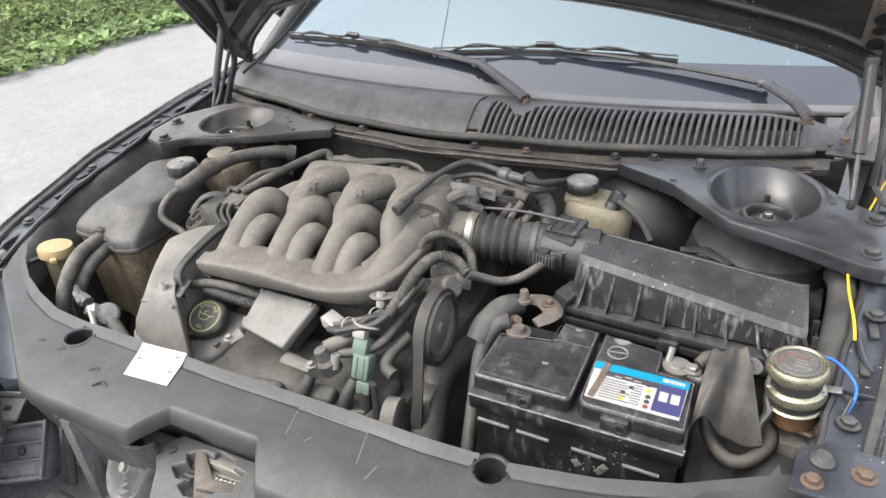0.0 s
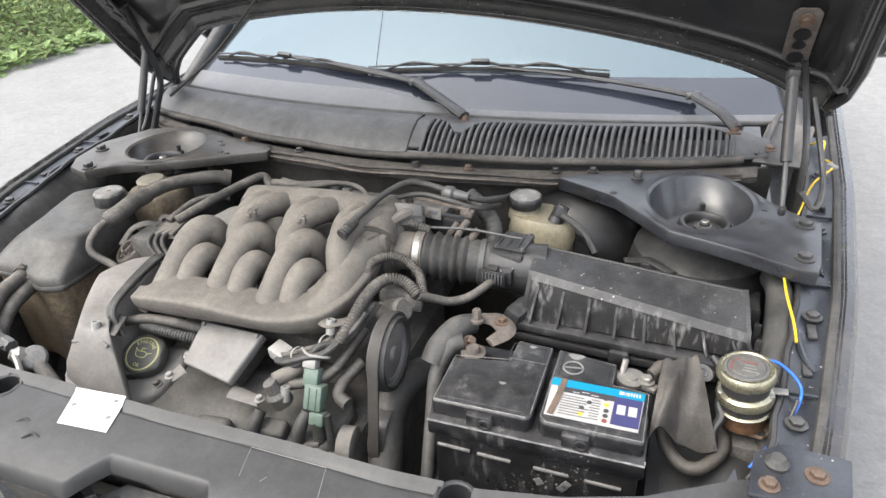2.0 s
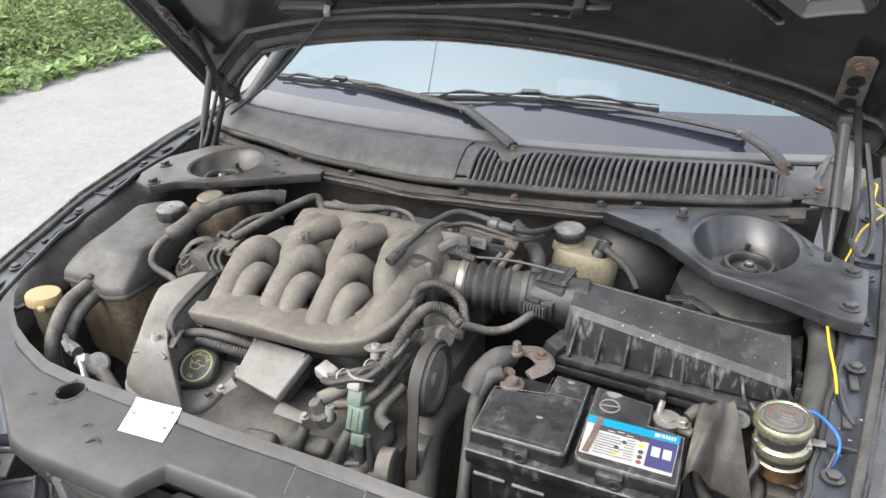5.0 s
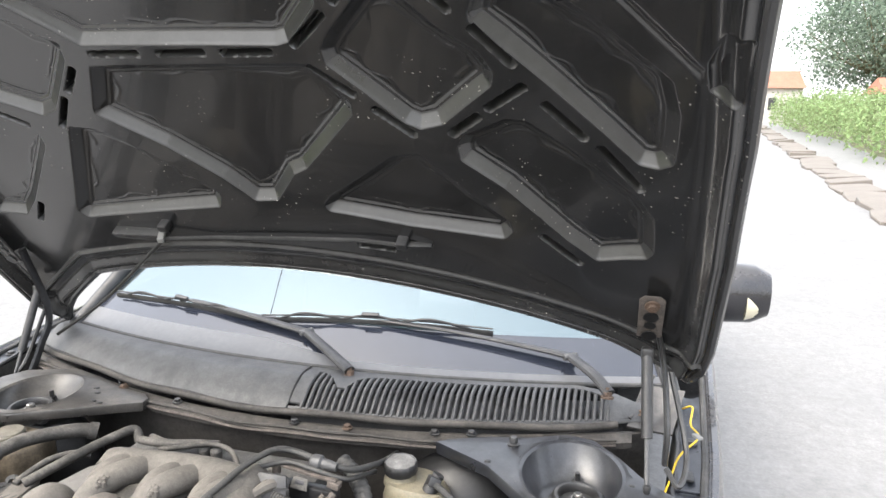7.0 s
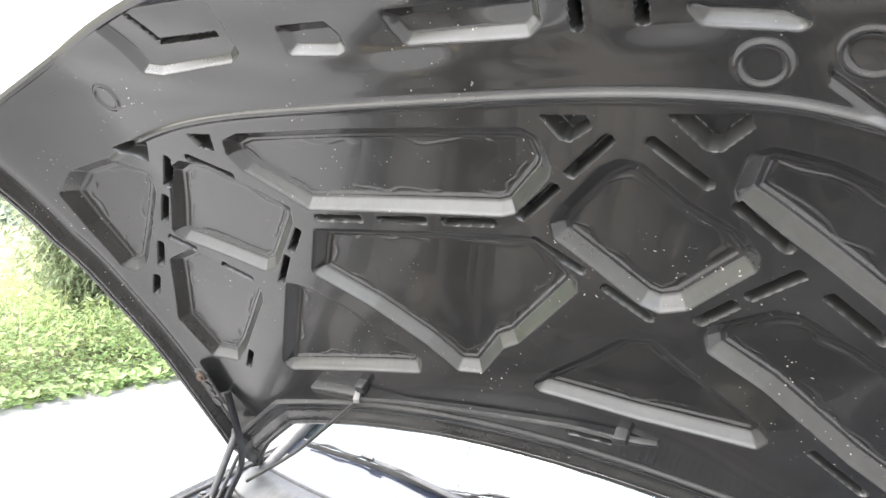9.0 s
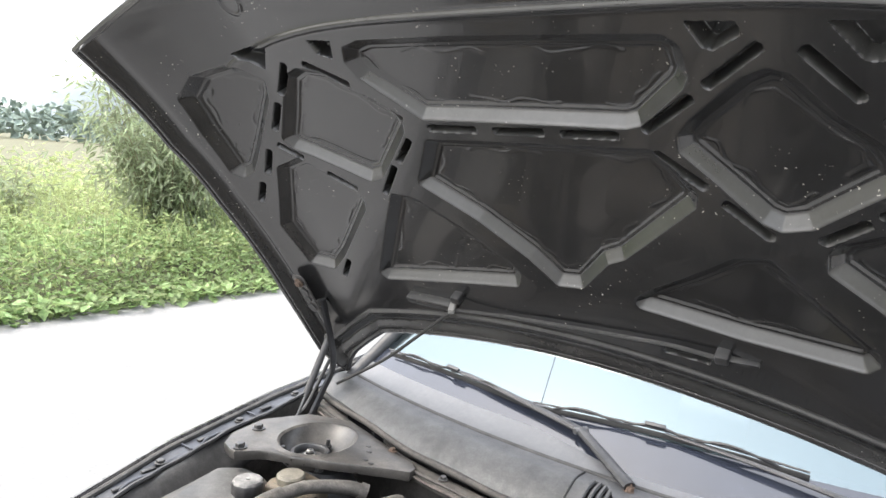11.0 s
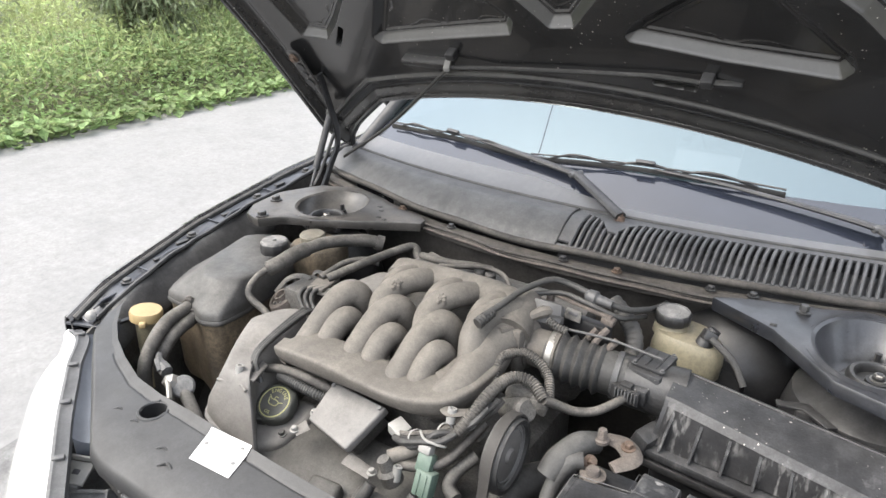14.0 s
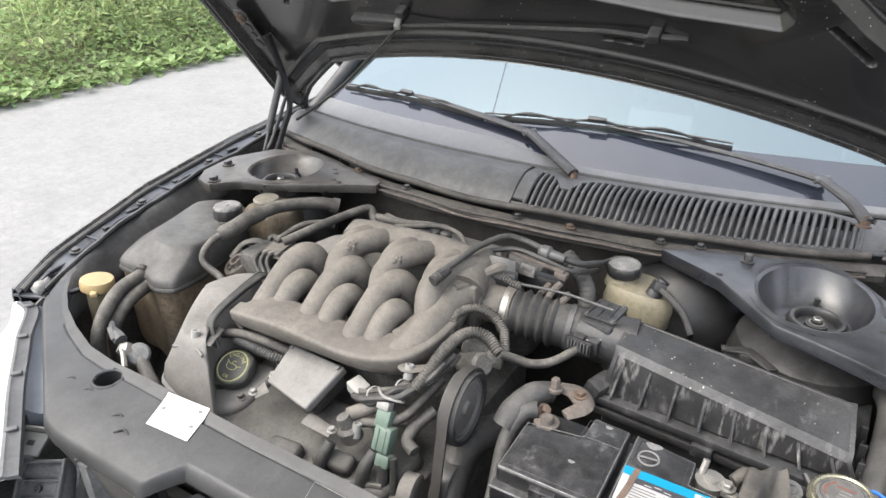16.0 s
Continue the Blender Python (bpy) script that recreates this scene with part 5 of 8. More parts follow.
HOLES = [(0.331, 0.016, 0.0205), (-0.358, 0.010, 0.021)]
raw = Shape().sheet(280, 60, slam)
keep = []
for g in raw.f:
    c = [sum(raw.v[i][k] for i in g) / 4 for k in range(3)]
    if all(math.hypot(c[0] - x, c[1] - y) > r for x, y, r in HOLES):
        keep.append(g)
raw.f = keep
cover = part("radiator_cover", raw, M_slam, car, "matt grey plastic radiator cover with dust and holes", smooth=45)
for x, y, r in HOLES:
    v = 0.25
    part("hole_collar", Shape().lathe([(r - 0.001, -0.03), (r - 0.001, -0.001), (r + 0.001, 0.0012), (r + 0.004, 0.0010), (r + 0.006, -0.002)], pose(x, y, slam_z(x, 0.02) - 0.001), 32, open_ends=True), M_slam, cover)
def on_cover(x, y, lift=0.0016):
    y0, y1 = float(np.interp(x, *REAR)), float(np.interp(x, *FRONT))
    return Vector((x, y, slam_z(x, y0 - y) + lift))


def sticker(u, v):
    p = Vector((-0.241, 0.031)).lerp(Vector((-0.155, 0.035)), u)
    q = Vector((-0.220, -0.027)).lerp(Vector((-0.140, -0.022)), u)
    c = p.lerp(q, v)
    return on_cover(c.x, c.y)


part("paper_sticker", Shape().sheet(6, 8, sticker, (0, 0, -0.0004)), M_white, cover, "white paper sticker with faded print")
for x, y in ((-0.222, 0.006), (-0.165, 0.026), (-0.156, 0.000)):
    part("print_mark", Shape().box(on_cover(x, y, 0.002), (0.006, 0.0045, 0.0008), 0, (4, 0, 30)), M_inkgrey, cover)
for x, y, a in ((-0.361, -0.024, 20), (-0.271, -0.037, 20), (-0.238, -0.055, 20), (-0.41, -0.02, 30)):
    part("moulded_tab", Shape().tube([(x - 0.012, y - 0.004, 0.829), (x, y + 0.004, 0.834), (x + 0.012, y + 0.003, 0.829)], 0.0022, 6), M_slam, cover)
# first three lines trace the rectangular panel seam
for pts in ([(0.062, 0.012), (0.169, 0.010)], [(0.062, 0.011), (0.071, -0.030)], [(0.169, 0.009), (0.180, -0.036)], [(0.10, -0.03), (0.105, -0.022)], [(0.20, -0.05), (0.205, -0.03)]):
    part("cover_line", Shape().tube([on_cover(x, y, 0.0) for x, y in pts], 0.0006, 5, 3), M_inkgrey, cover, "thin pale line on the cover")
part("cover_skirt", Shape().sheet(40, 6, lambda u, v: (-0.56 + 0.43 * u, float(np.interp(-0.56 + 0.43 * u, *FRONT)) - 0.008 + 0.016 * v, 0.792 - 0.012 * u - 0.075 * v - 0.02 * v * math.sin(9 * u)), (0, 0.006, 0)), M_rocker, cover, "grimy skirt under the cover's edge")
part("torn_flap", Shape().add([(-0.318, -0.088, 0.812), (-0.270, -0.088, 0.806), (-0.292, -0.102, 0.788), (-0.318, -0.086, 0.808), (-0.270, -0.086, 0.802), (-0.292, -0.098, 0.786)], [(0, 1, 2), (5, 4, 3), (0, 3, 4, 1), (1, 4, 5, 2), (2, 5, 3, 0)]), M_plastic, cover)
# right end of the cover: mounting brackets and bolts
part("mount_bracket", Shape().prism([(0.635, 0.085), (0.735, 0.085), (0.745, 0.165), (0.675, 0.17), (0.645, 0.15)], 0.866, 0.872, 0.002), M_flange, car, "blue-grey painted mounting bracket")
part("bracket_bolt", bolt((0.706, 0.130, 0.872), 0.0085, 0.007), M_rust, car, "rusty bracket bolt")
part("bracket_bolt", bolt((0.657, 0.102, 0.872), 0.0075, 0.008), M_rust, car, "rusty bracket bolt")
part("rubber_buffer", Shape().lathe([(0.02, 0), (0.021, 0.008), (0.016, 0.014), (0.012, 0.02), (0, 0.021)], pose(0.666, 0.134, 0.872) @ Matrix.Scale(0.62, 4), 24), M_rubber, car, "grey rubber bonnet buffer")
part("rubber_buffer", Shape().lathe([(0.014, 0), (0.015, 0.008), (0.011, 0.013), (0, 0.016)], pose(-0.708, 0.112, 0.845) @ pose(0, 0, 0, 60, 0, 60) @ Matrix.Scale(0.7, 4), 20), M_white_plastic, car, "pale buffer screw at the cover's corner")
part("corner_bracket", Shape().prism([(-0.80, 0.10), (-0.715, 0.13), (-0.70, 0.19), (-0.74, 0.24), (-0.79, 0.2)], 0.80, 0.806, 0.002), M_flange, car)
for x, y in ((-0.742, 0.19), (-0.72, 0.155)):
    part("corner_bolt", bolt((x, y, 0.806), 0.011, 0.010), M_bay, car)

# ---- front end below the cover ----
EDGE = catmull([(-0.770, 0.092), (-0.716, 0.080), (-0.650, 0.027), (-0.590, -0.014), (-0.508, -0.070), (-0.420, -0.124), (-0.330, -0.180)], 4)


def lamp_at(sign, u, w, z):
    """A place beside the lamp's edge line: w metres outwards from it."""
    k = u * (len(EDGE) - 1)
    i = min(int(k), len(EDGE) - 2)
    q = EDGE[i].lerp(EDGE[i + 1], k - i)
    x = q.x - w * 0.57
    return (x if sign < 0 else 2 * XC - x, q.y - w * 0.82, z)


def headlamp(sign, label=""):
    lamp = part("headlamp", Shape().sheet(26, 14, lambda u, v: lamp_at(sign, u, (0.035 + 0.075 * min(1, 4 * u)) * math.sin(1.571 * v), 0.803 - 0.20 * (1 - math.cos(1.571 * v))), (0, 0.006, -0.006)), M_chrome, car, label)
    strip = ((-0.022, 0.797), (-0.020, 0.802), (-0.006, 0.804), (-0.002, 0.807), (0.003, 0.806), (0.005, 0.798))
    part("lens_edge", Shape().sheet(40, 5, lambda u, v: lamp_at(sign, 0.03 + 0.97 * u, *strip[round(v * 5)]), (0, 0, -0.006)), M_cowl, lamp, "grey lens edge with clips")
    for u in (0.12, 0.36, 0.60, 0.84):
        c = Vector(lamp_at(sign, u, -0.008, 0.806))
        part("lens_clip", Shape().box(c, (0.018, 0.010, 0.006), 0.002, (0, 0, 55 * -sign)), M_cowl, lamp)
    def top(u, v):
        a = Vector(lamp_at(sign, 0.05 + 0.70 * u, -0.022, 0.796))
        x = -0.715 + 0.285 * u
        q = Vector((x if sign < 0 else 2 * XC - x, float(np.interp(x, *FRONT)) + 0.004, 0.806 - 0.02 * u))
        return a.lerp(q, v) - Vector((0, 0, 0.012 * math.sin(3.14 * v)))
    part("lamp_housing", Shape().sheet(24, 8, top, (0, 0, -0.04)), M_housing, lamp, "blue-grey lamp housing top")


headlamp(-1, "headlamp, its clear lens painted white as if lit")
headlamp(1)
# added unseen sheet; closes the gap where only darkness shows below the lamps
for sx in (1, -1):
    part("front_gap_sheet", Shape().sheet(12, 8, lambda u, v, s=sx: (XC + s * (0.12 + 0.60 * u), 0.02 - 0.30 * v + 0.10 * u, 0.60 + 0.05 * u - 0.03 * v), (0, 0, -0.02)), M_bracket, car, "grey sheet added to close the gap behind the missing bumper")
# front brackets where the bumper is missing
fm = pose(-0.388, -0.112, 0.690, 42, -8, 24)
cb = part("bumper_bracket", Shape().box((0, 0, 0), (0.080, 0.088, 0.030), 0.005).add([], []), M_bracket, car, "black ribbed plastic bumper bracket, toned grey for haze")
cb.data.transform(fm)
for k, (x, y, w, h) in enumerate(((0, 0.040, 0.080, 0.006), (0, -0.040, 0.080, 0.006), (0.037, 0, 0.006, 0.088), (-0.037, 0, 0.006, 0.088), (0, 0.012, 0.076, 0.004), (0, -0.014, 0.076, 0.004))):
    r_ = part("bracket_rib", Shape().box((x, y, 0.017), (w, h, 0.010), 0.002), M_bracket, cb)
    r_.data.transform(fm)
for x, y in ((0.018, 0.024), (-0.014, -0.002), (0.016, -0.026)):
    r_ = part("bracket_boss", Shape().lathe([(0.006, 0.012), (0.006, 0.020), (0.003, 0.021), (0, 0.019)], None, 12), M_cowl, cb)
    r_.data.transform(fm)
hm = pose(-0.432, -0.094, 0.748, 16, 8, 28)
cp_ = part("clip_plate", Shape().prism([(-0.020, -0.019), (0.020, -0.019), (0.020, 0.019), (-0.020, 0.019)], -0.004, 0.002, 0.0015, hm), M_white_plastic, car, "pale grey clip plate with a square hole")
part("clip_slot", Shape().box((0, 0, 0.002), (0.011, 0.009, 0.002), 0.0008), M_ink, cp_).data.transform(hm)
part("clip_fold", Shape().box((0, 0.022, 0.006), (0.040, 0.004, 0.014), 0.0015), M_white_plastic, cp_).data.transform(hm)
part("clip_leg", Shape().box((-0.004, -0.018, -0.026), (0.036, 0.012, 0.05), 0.003), M_cowl, cp_).data.transform(hm)
part("lower_clip", Shape().prism([(-0.018, -0.012), (0.018, -0.012), (0.014, 0.012), (-0.016, 0.012)], -0.003, 0.002, 0.0015, pose(-0.426, -0.130, 0.728, 28, 10, 22)), M_cowl, car)
for k in range(3):
    part("support_bar", Shape().box((-0.382 + 0.013 * k, -0.070 - 0.004 * k, 0.690), (0.006, 0.010, 0.11), 0.002, (-14, 8, 22)), M_bracket, car)
part("support_cap", Shape().box((-0.385, -0.066, 0.752), (0.022, 0.010, 0.006), 0.002, (0, 0, 22)), M_white_plastic, car)
part("duct_lip", Shape().tube([(-0.325, -0.105, 0.64), (-0.327, -0.088, 0.70), (-0.318, -0.076, 0.732), (-0.300, -0.072, 0.735), (-0.280, -0.082, 0.71), (-0.262, -0.092, 0.66)], 0.006, 8, 6, flat=1.8), M_plastic, car, "arched black air duct lip")
part("condenser", Shape().box((-0.10, -0.045, 0.60), (0.62, 0.02, 0.30), 0.004), M_fin, car, "grey condenser behind the front end")
fins = mesh_of("condenser_fin", Shape().tube([(-0.30, 0, 0), (0, 0, 0), (0.30, 0, 0)], 0.0022, 5, 1, smooth=False), M_white_plastic)
repeat("condenser_fin", fins, [pose(-0.10, -0.057, 0.735 - 0.014 * k) for k in range(16)], car)
hn = part("horn", Shape().lathe([(0, 0.01), (0.010, 0.012), (0.014, 0.003), (0.018, 0.011), (0.022, 0.003), (0.027, 0.012), (0.031, 0.003), (0.037, 0.012), (0.042, 0.003), (0.050, 0.010), (0.054, 0.0), (0.05, -0.02), (0, -0.03)], pose(-0.190, -0.082, 0.712, 48, 0, -20), 40), M_bracket, car, "round rusty horn with ridged face")
part("horn_centre", Shape().lathe([(0.007, 0), (0.007, 0.018), (0, 0.018)], pose(-0.190, -0.082, 0.712, 48, 0, -20), 12), M_steel, hn)
part("horn_cable", Shape().tube([(-0.26, -0.075, 0.68), (-0.275, -0.06, 0.70), (-0.25, -0.055, 0.725), (-0.21, -0.06, 0.73)], 0.003, 6), M_rubber, hn)
part("corrugated_hose", Shape().tube([(-0.30, -0.15, 0.66), (-0.25, -0.155, 0.665), (-0.18, -0.165, 0.64), (-0.14, -0.19, 0.60)], 0.016, 10, 6, ribs=130, rib=0.003), M_rubber, car, "black corrugated hose")
OUTER = [(-0.150, -0.066), (-0.122, -0.030), (0.052, -0.030), (0.066, -0.066), (0.06, -0.13), (0.02, -0.16), (-0.06, -0.16), (-0.092, -0.132), (-0.118, -0.095)]
CROSS = [(-0.092, -0.082), (-0.078, -0.070), (-0.088, -0.058), (-0.072, -0.048), (-0.052, -0.050), (-0.050, -0.040), (-0.024, -0.045), (-0.018, -0.054), (0.003, -0.056), (0.005, -0.082), (-0.010, -0.086), (-0.022, -0.104), (-0.045, -0.110), (-0.062, -0.102), (-0.058, -0.088), (-0.076, -0.092)]
lx, ly = np.meshgrid(np.linspace(-0.155, 0.070, 181), np.linspace(-0.165, -0.025, 113), indexing="ij")
inside = np.minimum(polyline_in(OUTER, lx, ly), -polyline_in(CROSS, lx, ly))
lz = 0.757 - 0.016 * (1 - np.clip(inside / 0.005, 0, 1)) ** 2 + 0.02 * (ly + 0.09)
lp = Shape()
lp.v = [(float(lx[i, j]), float(ly[i, j]), float(lz[i, j])) for i in range(181) for j in range(113)]
lp.f = [(i * 113 + j, (i + 1) * 113 + j, (i + 1) * 113 + j + 1, i * 113 + j + 1) for i in range(180) for j in range(112) if inside[i, j] > -0.001 and inside[i + 1, j + 1] > -0.001]
latch_plate = part("latch_cover", lp, M_cowl, car, "grey plastic latch surround with a cross-shaped opening", smooth=60)
part("latch_well", Shape().box((-0.042, -0.075, 0.70), (0.12, 0.09, 0.01), 0.002), M_dark, latch_plate)
lt = part("bonnet_latch", Shape().prism([(-0.012, -0.045), (0.012, -0.045), (0.016, 0.0), (0.006, 0.045), (-0.008, 0.045)], 0, 0.012, 0.003, pose(-0.052, -0.078, 0.735, 14, 0, 40)), M_pinkrust, latch_plate, "rusty steel bonnet latch")
part("latch_spring", Shape().tube([(-0.07, -0.062, 0.742), (-0.04, -0.066, 0.738), (-0.005, -0.062, 0.735)], 0.004, 8, 6, ribs=160, rib=0.002), M_steel, lt)
part("latch_pawl", Shape().prism([(-0.03, -0.008), (0.03, -0.012), (0.034, 0.006), (-0.02, 0.012)], 0, 0.008, 0.002, pose(-0.022, -0.078, 0.738, 0, 10, 20)), M_pinkrust, lt)
for x, y in ((-0.115, -0.062), (0.03, -0.05), (0.035, -0.10)):
    part("cover_screw", Shape().lathe([(0.006, 0), (0.006, 0.002), (0.002, 0.003), (0, 0.002)], pose(x, y, 0.7585), 14), M_bay, latch_plate)
part("front_strip", Shape().sheet(20, 4, lambda u, v: (0.07 + 0.55 * u, -0.10 + 0.13 * u * u * 1.2, 0.79 - 0.10 * v), (0, 0.02, 0)), M_slam, car)
part("air_guide", Shape().sheet(10, 6, lambda u, v: (-0.29 + 0.02 * u, -0.10 + 0.09 * u, 0.785 - 0.16 * v), (0.02, 0, 0)), M_bracket, car)

# ---- the engine ----
engine = thing("engine", (-0.1, 0.35, 0.42), "dusty six-cylinder engine with a cast intake manifold", "engine")
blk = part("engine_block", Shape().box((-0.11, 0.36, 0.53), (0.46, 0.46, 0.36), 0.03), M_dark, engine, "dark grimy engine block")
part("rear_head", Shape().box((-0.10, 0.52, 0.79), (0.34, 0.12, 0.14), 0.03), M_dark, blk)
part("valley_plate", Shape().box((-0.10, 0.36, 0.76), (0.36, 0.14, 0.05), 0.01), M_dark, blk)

# intake manifold: a log along the front that bends back into the trunk
LOG = catmull([(-0.300, 0.238), (-0.296, 0.216), (-0.284, 0.207), (-0.20, 0.208), (-0.12, 0.212), (-0.055, 0.212), (-0.005, 0.218), (0.042, 0.240), (0.066, 0.282), (0.075, 0.325), (0.077, 0.370), (0.070, 0.415), (0.052, 0.445)], 5)
SECTION = ((0.050, -0.028), (0.018, -0.028), (0.009, -0.022), (0.002, -0.010), (0.0, 0.004), (0.0008, 0.0078), (0.003, 0.0100), (0.008, 0.0108), (0.030, 0.0115), (0.068, 0.0125), (0.076, 0.009), (0.080, -0.004))
lv, lf = [], []
for i, q in enumerate(LOG):
    d = (LOG[min(i + 1, len(LOG) - 1)] - LOG[max(i - 1, 0)]).normalized()
    inward = Vector((-d.y, d.x))
    rise = 0.022 * max(0.0, (q.y - 0.225) / 0.175) ** 1.4 if q.x > 0 else 0.0
    for w, h in SECTION:
        k = min(1.0, 0.3 + i * 0.25, 0.15 + 0.11 * (len(LOG) - 1 - i))
        c = q + inward * w * k
        lv.append((c.x, c.y, 0.866 + h + rise + (0.004 * math.sin(23 * q.x) if h > 0 else 0)))
ns = len(SECTION)
for i in range(len(LOG) - 1):
    for k in range(ns):
        lf.append((i * ns + k, i * ns + (k + 1) % ns, (i + 1) * ns + (k + 1) % ns, (i + 1) * ns + k))
lf += [tuple(range(ns)), tuple((len(LOG) - 1) * ns + k for k in range(ns))[::-1]]
man = part("intake_manifold", Shape().add(lv, lf), M_alu, engine, "dusty cast aluminium intake manifold", smooth=50)
for dx in (-0.002, 0.100, 0.200):
    long_ = [(-0.270 + dx, 0.262, 0.850), (-0.271 + dx, 0.298, 0.877), (-0.270 + dx, 0.331, 0.898), (-0.266 + dx, 0.358, 0.912), (-0.256 + dx, 0.377, 0.916), (-0.246 + dx, 0.388, 0.904), (-0.241 + dx, 0.394, 0.872), (-0.240 + dx, 0.396, 0.82)]
    part("long_runner", Shape().tube(long_, [0.0275, 0.0240, 0.0245, 0.0255, 0.0255, 0.0245, 0.021, 0.018], 22, 7), M_alu, man, "curved cast runner")
    short = [(-0.231 + dx, 0.262, 0.848), (-0.234 + dx, 0.292, 0.874), (-0.233 + dx, 0.315, 0.888), (-0.229 + dx, 0.332, 0.890), (-0.225 + dx, 0.343, 0.874), (-0.224 + dx, 0.348, 0.84), (-0.224 + dx, 0.350, 0.79)]
    part("short_runner", Shape().tube(short, [0.0235, 0.0220, 0.0230, 0.0235, 0.0225, 0.0185, 0.015], 20, 7), M_alu, man, "short curved cast runner")
part("plenum", Shape().tube([(-0.222, 0.476, 0.930), (-0.21, 0.478, 0.932), (-0.08, 0.485, 0.934), (0.0, 0.482, 0.932), (0.04, 0.465, 0.925), (0.05, 0.42, 0.91)], [0.018, 0.028, 0.030, 0.032, 0.036, 0.040], 20, 6), M_alu, man, "rounded rear plenum")
part("trunk", Shape().tube([(0.004, 0.250, 0.852), (0.024, 0.272, 0.858), (0.034, 0.305, 0.866), (0.035, 0.345, 0.878), (0.036, 0.390, 0.892), (0.042, 0.430, 0.900), (0.050, 0.470, 0.900), (0.06, 0.535, 0.895)], [0.022, 0.030, 0.033, 0.034, 0.036, 0.040, 0.042, 0.038], 22, 6), M_alu, man, "thick cast trunk")
part("trunk_lobe", Shape().tube([(0.030, 0.410, 0.905), (0.044, 0.450, 0.926), (0.046, 0.490, 0.930), (0.030, 0.510, 0.920)], [0.020, 0.032, 0.034, 0.028], 20, 6), M_alu, man, "rounded cast lobe")
for dx in (-0.002, 0.097, 0.193):
    pts = [(-0.168 + dx, 0.346, 0.885), (-0.180 + dx, 0.374, 0.918), (-0.178 + dx, 0.398, 0.934), (-0.168 + dx, 0.420, 0.943), (-0.154 + dx, 0.444, 0.944), (-0.142 + dx, 0.472, 0.936)]
    part("rear_runner", Shape().tube(pts, [0.024, 0.0245, 0.0235, 0.0225, 0.0225, 0.023], 18, 6), M_alu, man, "short rear runner")
    pts = [(-0.172 + dx, 0.476, 0.934), (-0.182 + dx, 0.454, 0.942), (-0.193 + dx, 0.430, 0.938), (-0.199 + dx, 0.412, 0.916), (-0.200 + dx, 0.405, 0.88)]
    part("rear_runner", Shape().tube(pts, [0.022, 0.021, 0.0205, 0.020, 0.019], 18, 6), M_alu, man, "short rear runner")
for x, y, z in ((-0.172, 0.396, 0.9570), (-0.074, 0.397, 0.9570)):
    s_ = Shape()
    for k in range(18):
        a = k * 2.4
        r = 0.0034 * math.sqrt(k)
        s_.lathe([(0.0046, -0.008), (0.0040, 0.000), (0.0022, 0.0018), (0, 0.0024)], pose(x + r * math.cos(a), y + r * math.sin(a), z - 20 * r * r + 0.41 * r * math.sin(a) + 0.0006 * math.sin(k * 5)), 7)
    part("crusted_boss", s_, M_alu, man, "crusted casting boss")
part("manifold_ear", Shape().tube([(0.046, 0.244, 0.866), (0.060, 0.238, 0.868), (0.090, 0.262, 0.868)], [0.012, 0.011, 0.008], 10, 4, flat=0.35), M_alu, man)
for x, y, z in ((0.060, 0.238, 0.873), (-0.318, 0.152, 0.853), (0.010, 0.165, 0.79)):
    part("sleeved_bolt", Shape().lathe([(0.0072, -0.02), (0.0072, 0.003), (0.0045, 0.0035), (0.004, -0.001), (0, -0.001)], pose(x, y, z, -18, 0, 0), 18), M_white_plastic, engine, "pale collar with a bolt")

# front cover, cap and module
TC_TOP = [(-0.345, 0.140, 0.845), (-0.386, 0.199, 0.852), (-0.420, 0.266, 0.857), (-0.413, 0.296, 0.858), (-0.399, 0.326, 0.858), (-0.375, 0.345, 0.858), (-0.347, 0.335, 0.858), (-0.327, 0.270, 0.857), (-0.319, 0.190, 0.853), (-0.306, 0.162, 0.848), (-0.292, 0.146, 0.843)]
TC_LOW = [(-0.358, 0.102, 0.790), (-0.398, 0.180, 0.800), (-0.434, 0.262, 0.806), (-0.428, 0.302, 0.806), (-0.411, 0.337, 0.806), (-0.378, 0.360, 0.806), (-0.338, 0.347, 0.806), (-0.318, 0.270, 0.806), (-0.320, 0.183, 0.752), (-0.284, 0.142, 0.745), (-0.245, 0.102, 0.735)]
cc = Vector((-0.36, 0.24, 0))


def cover_ring(k, dz=0.0, grow=1.0):
    """An outline of the timing cover between its skirt (k = 0) and its top edge (k = 1)."""
    q = [Vector(a).lerp(Vector(b), k) for a, b in zip(TC_LOW, TC_TOP)]
    return rounded_ring([(cc.x + (w.x - cc.x) * grow, cc.y + (w.y - cc.y) * grow, w.z + dz) for w in q], 0.3)


vc = part("timing_cover", loft([cover_ring(0, -0.18), cover_ring(0, -0.012, 1.0), cover_ring(0.10, -0.004), cover_ring(0.80, 0), cover_ring(0.93, 0.001, 0.995), cover_ring(1, 0.0025, 0.97), cover_ring(1, 0.004, 0.90), cover_ring(1, 0.003, 0.55), cover_ring(1, 0.003, 0.2)]), M_cover, engine, "dusty grey engine cover with a stepped edge", smooth=50)
part("cover_lip", loft([cover_ring(0, -0.030, 1.02), cover_ring(0, -0.028, 1.045), cover_ring(0, -0.020, 1.045), cover_ring(0, -0.018, 1.01)]), M_cover, vc)
part("cover_step", Shape().tube([(-0.352, 0.128, 0.828), (-0.330, 0.134, 0.829), (-0.305, 0.138, 0.830), (-0.284, 0.132, 0.829)], 0.0030, 8, 4), M_cover, vc)
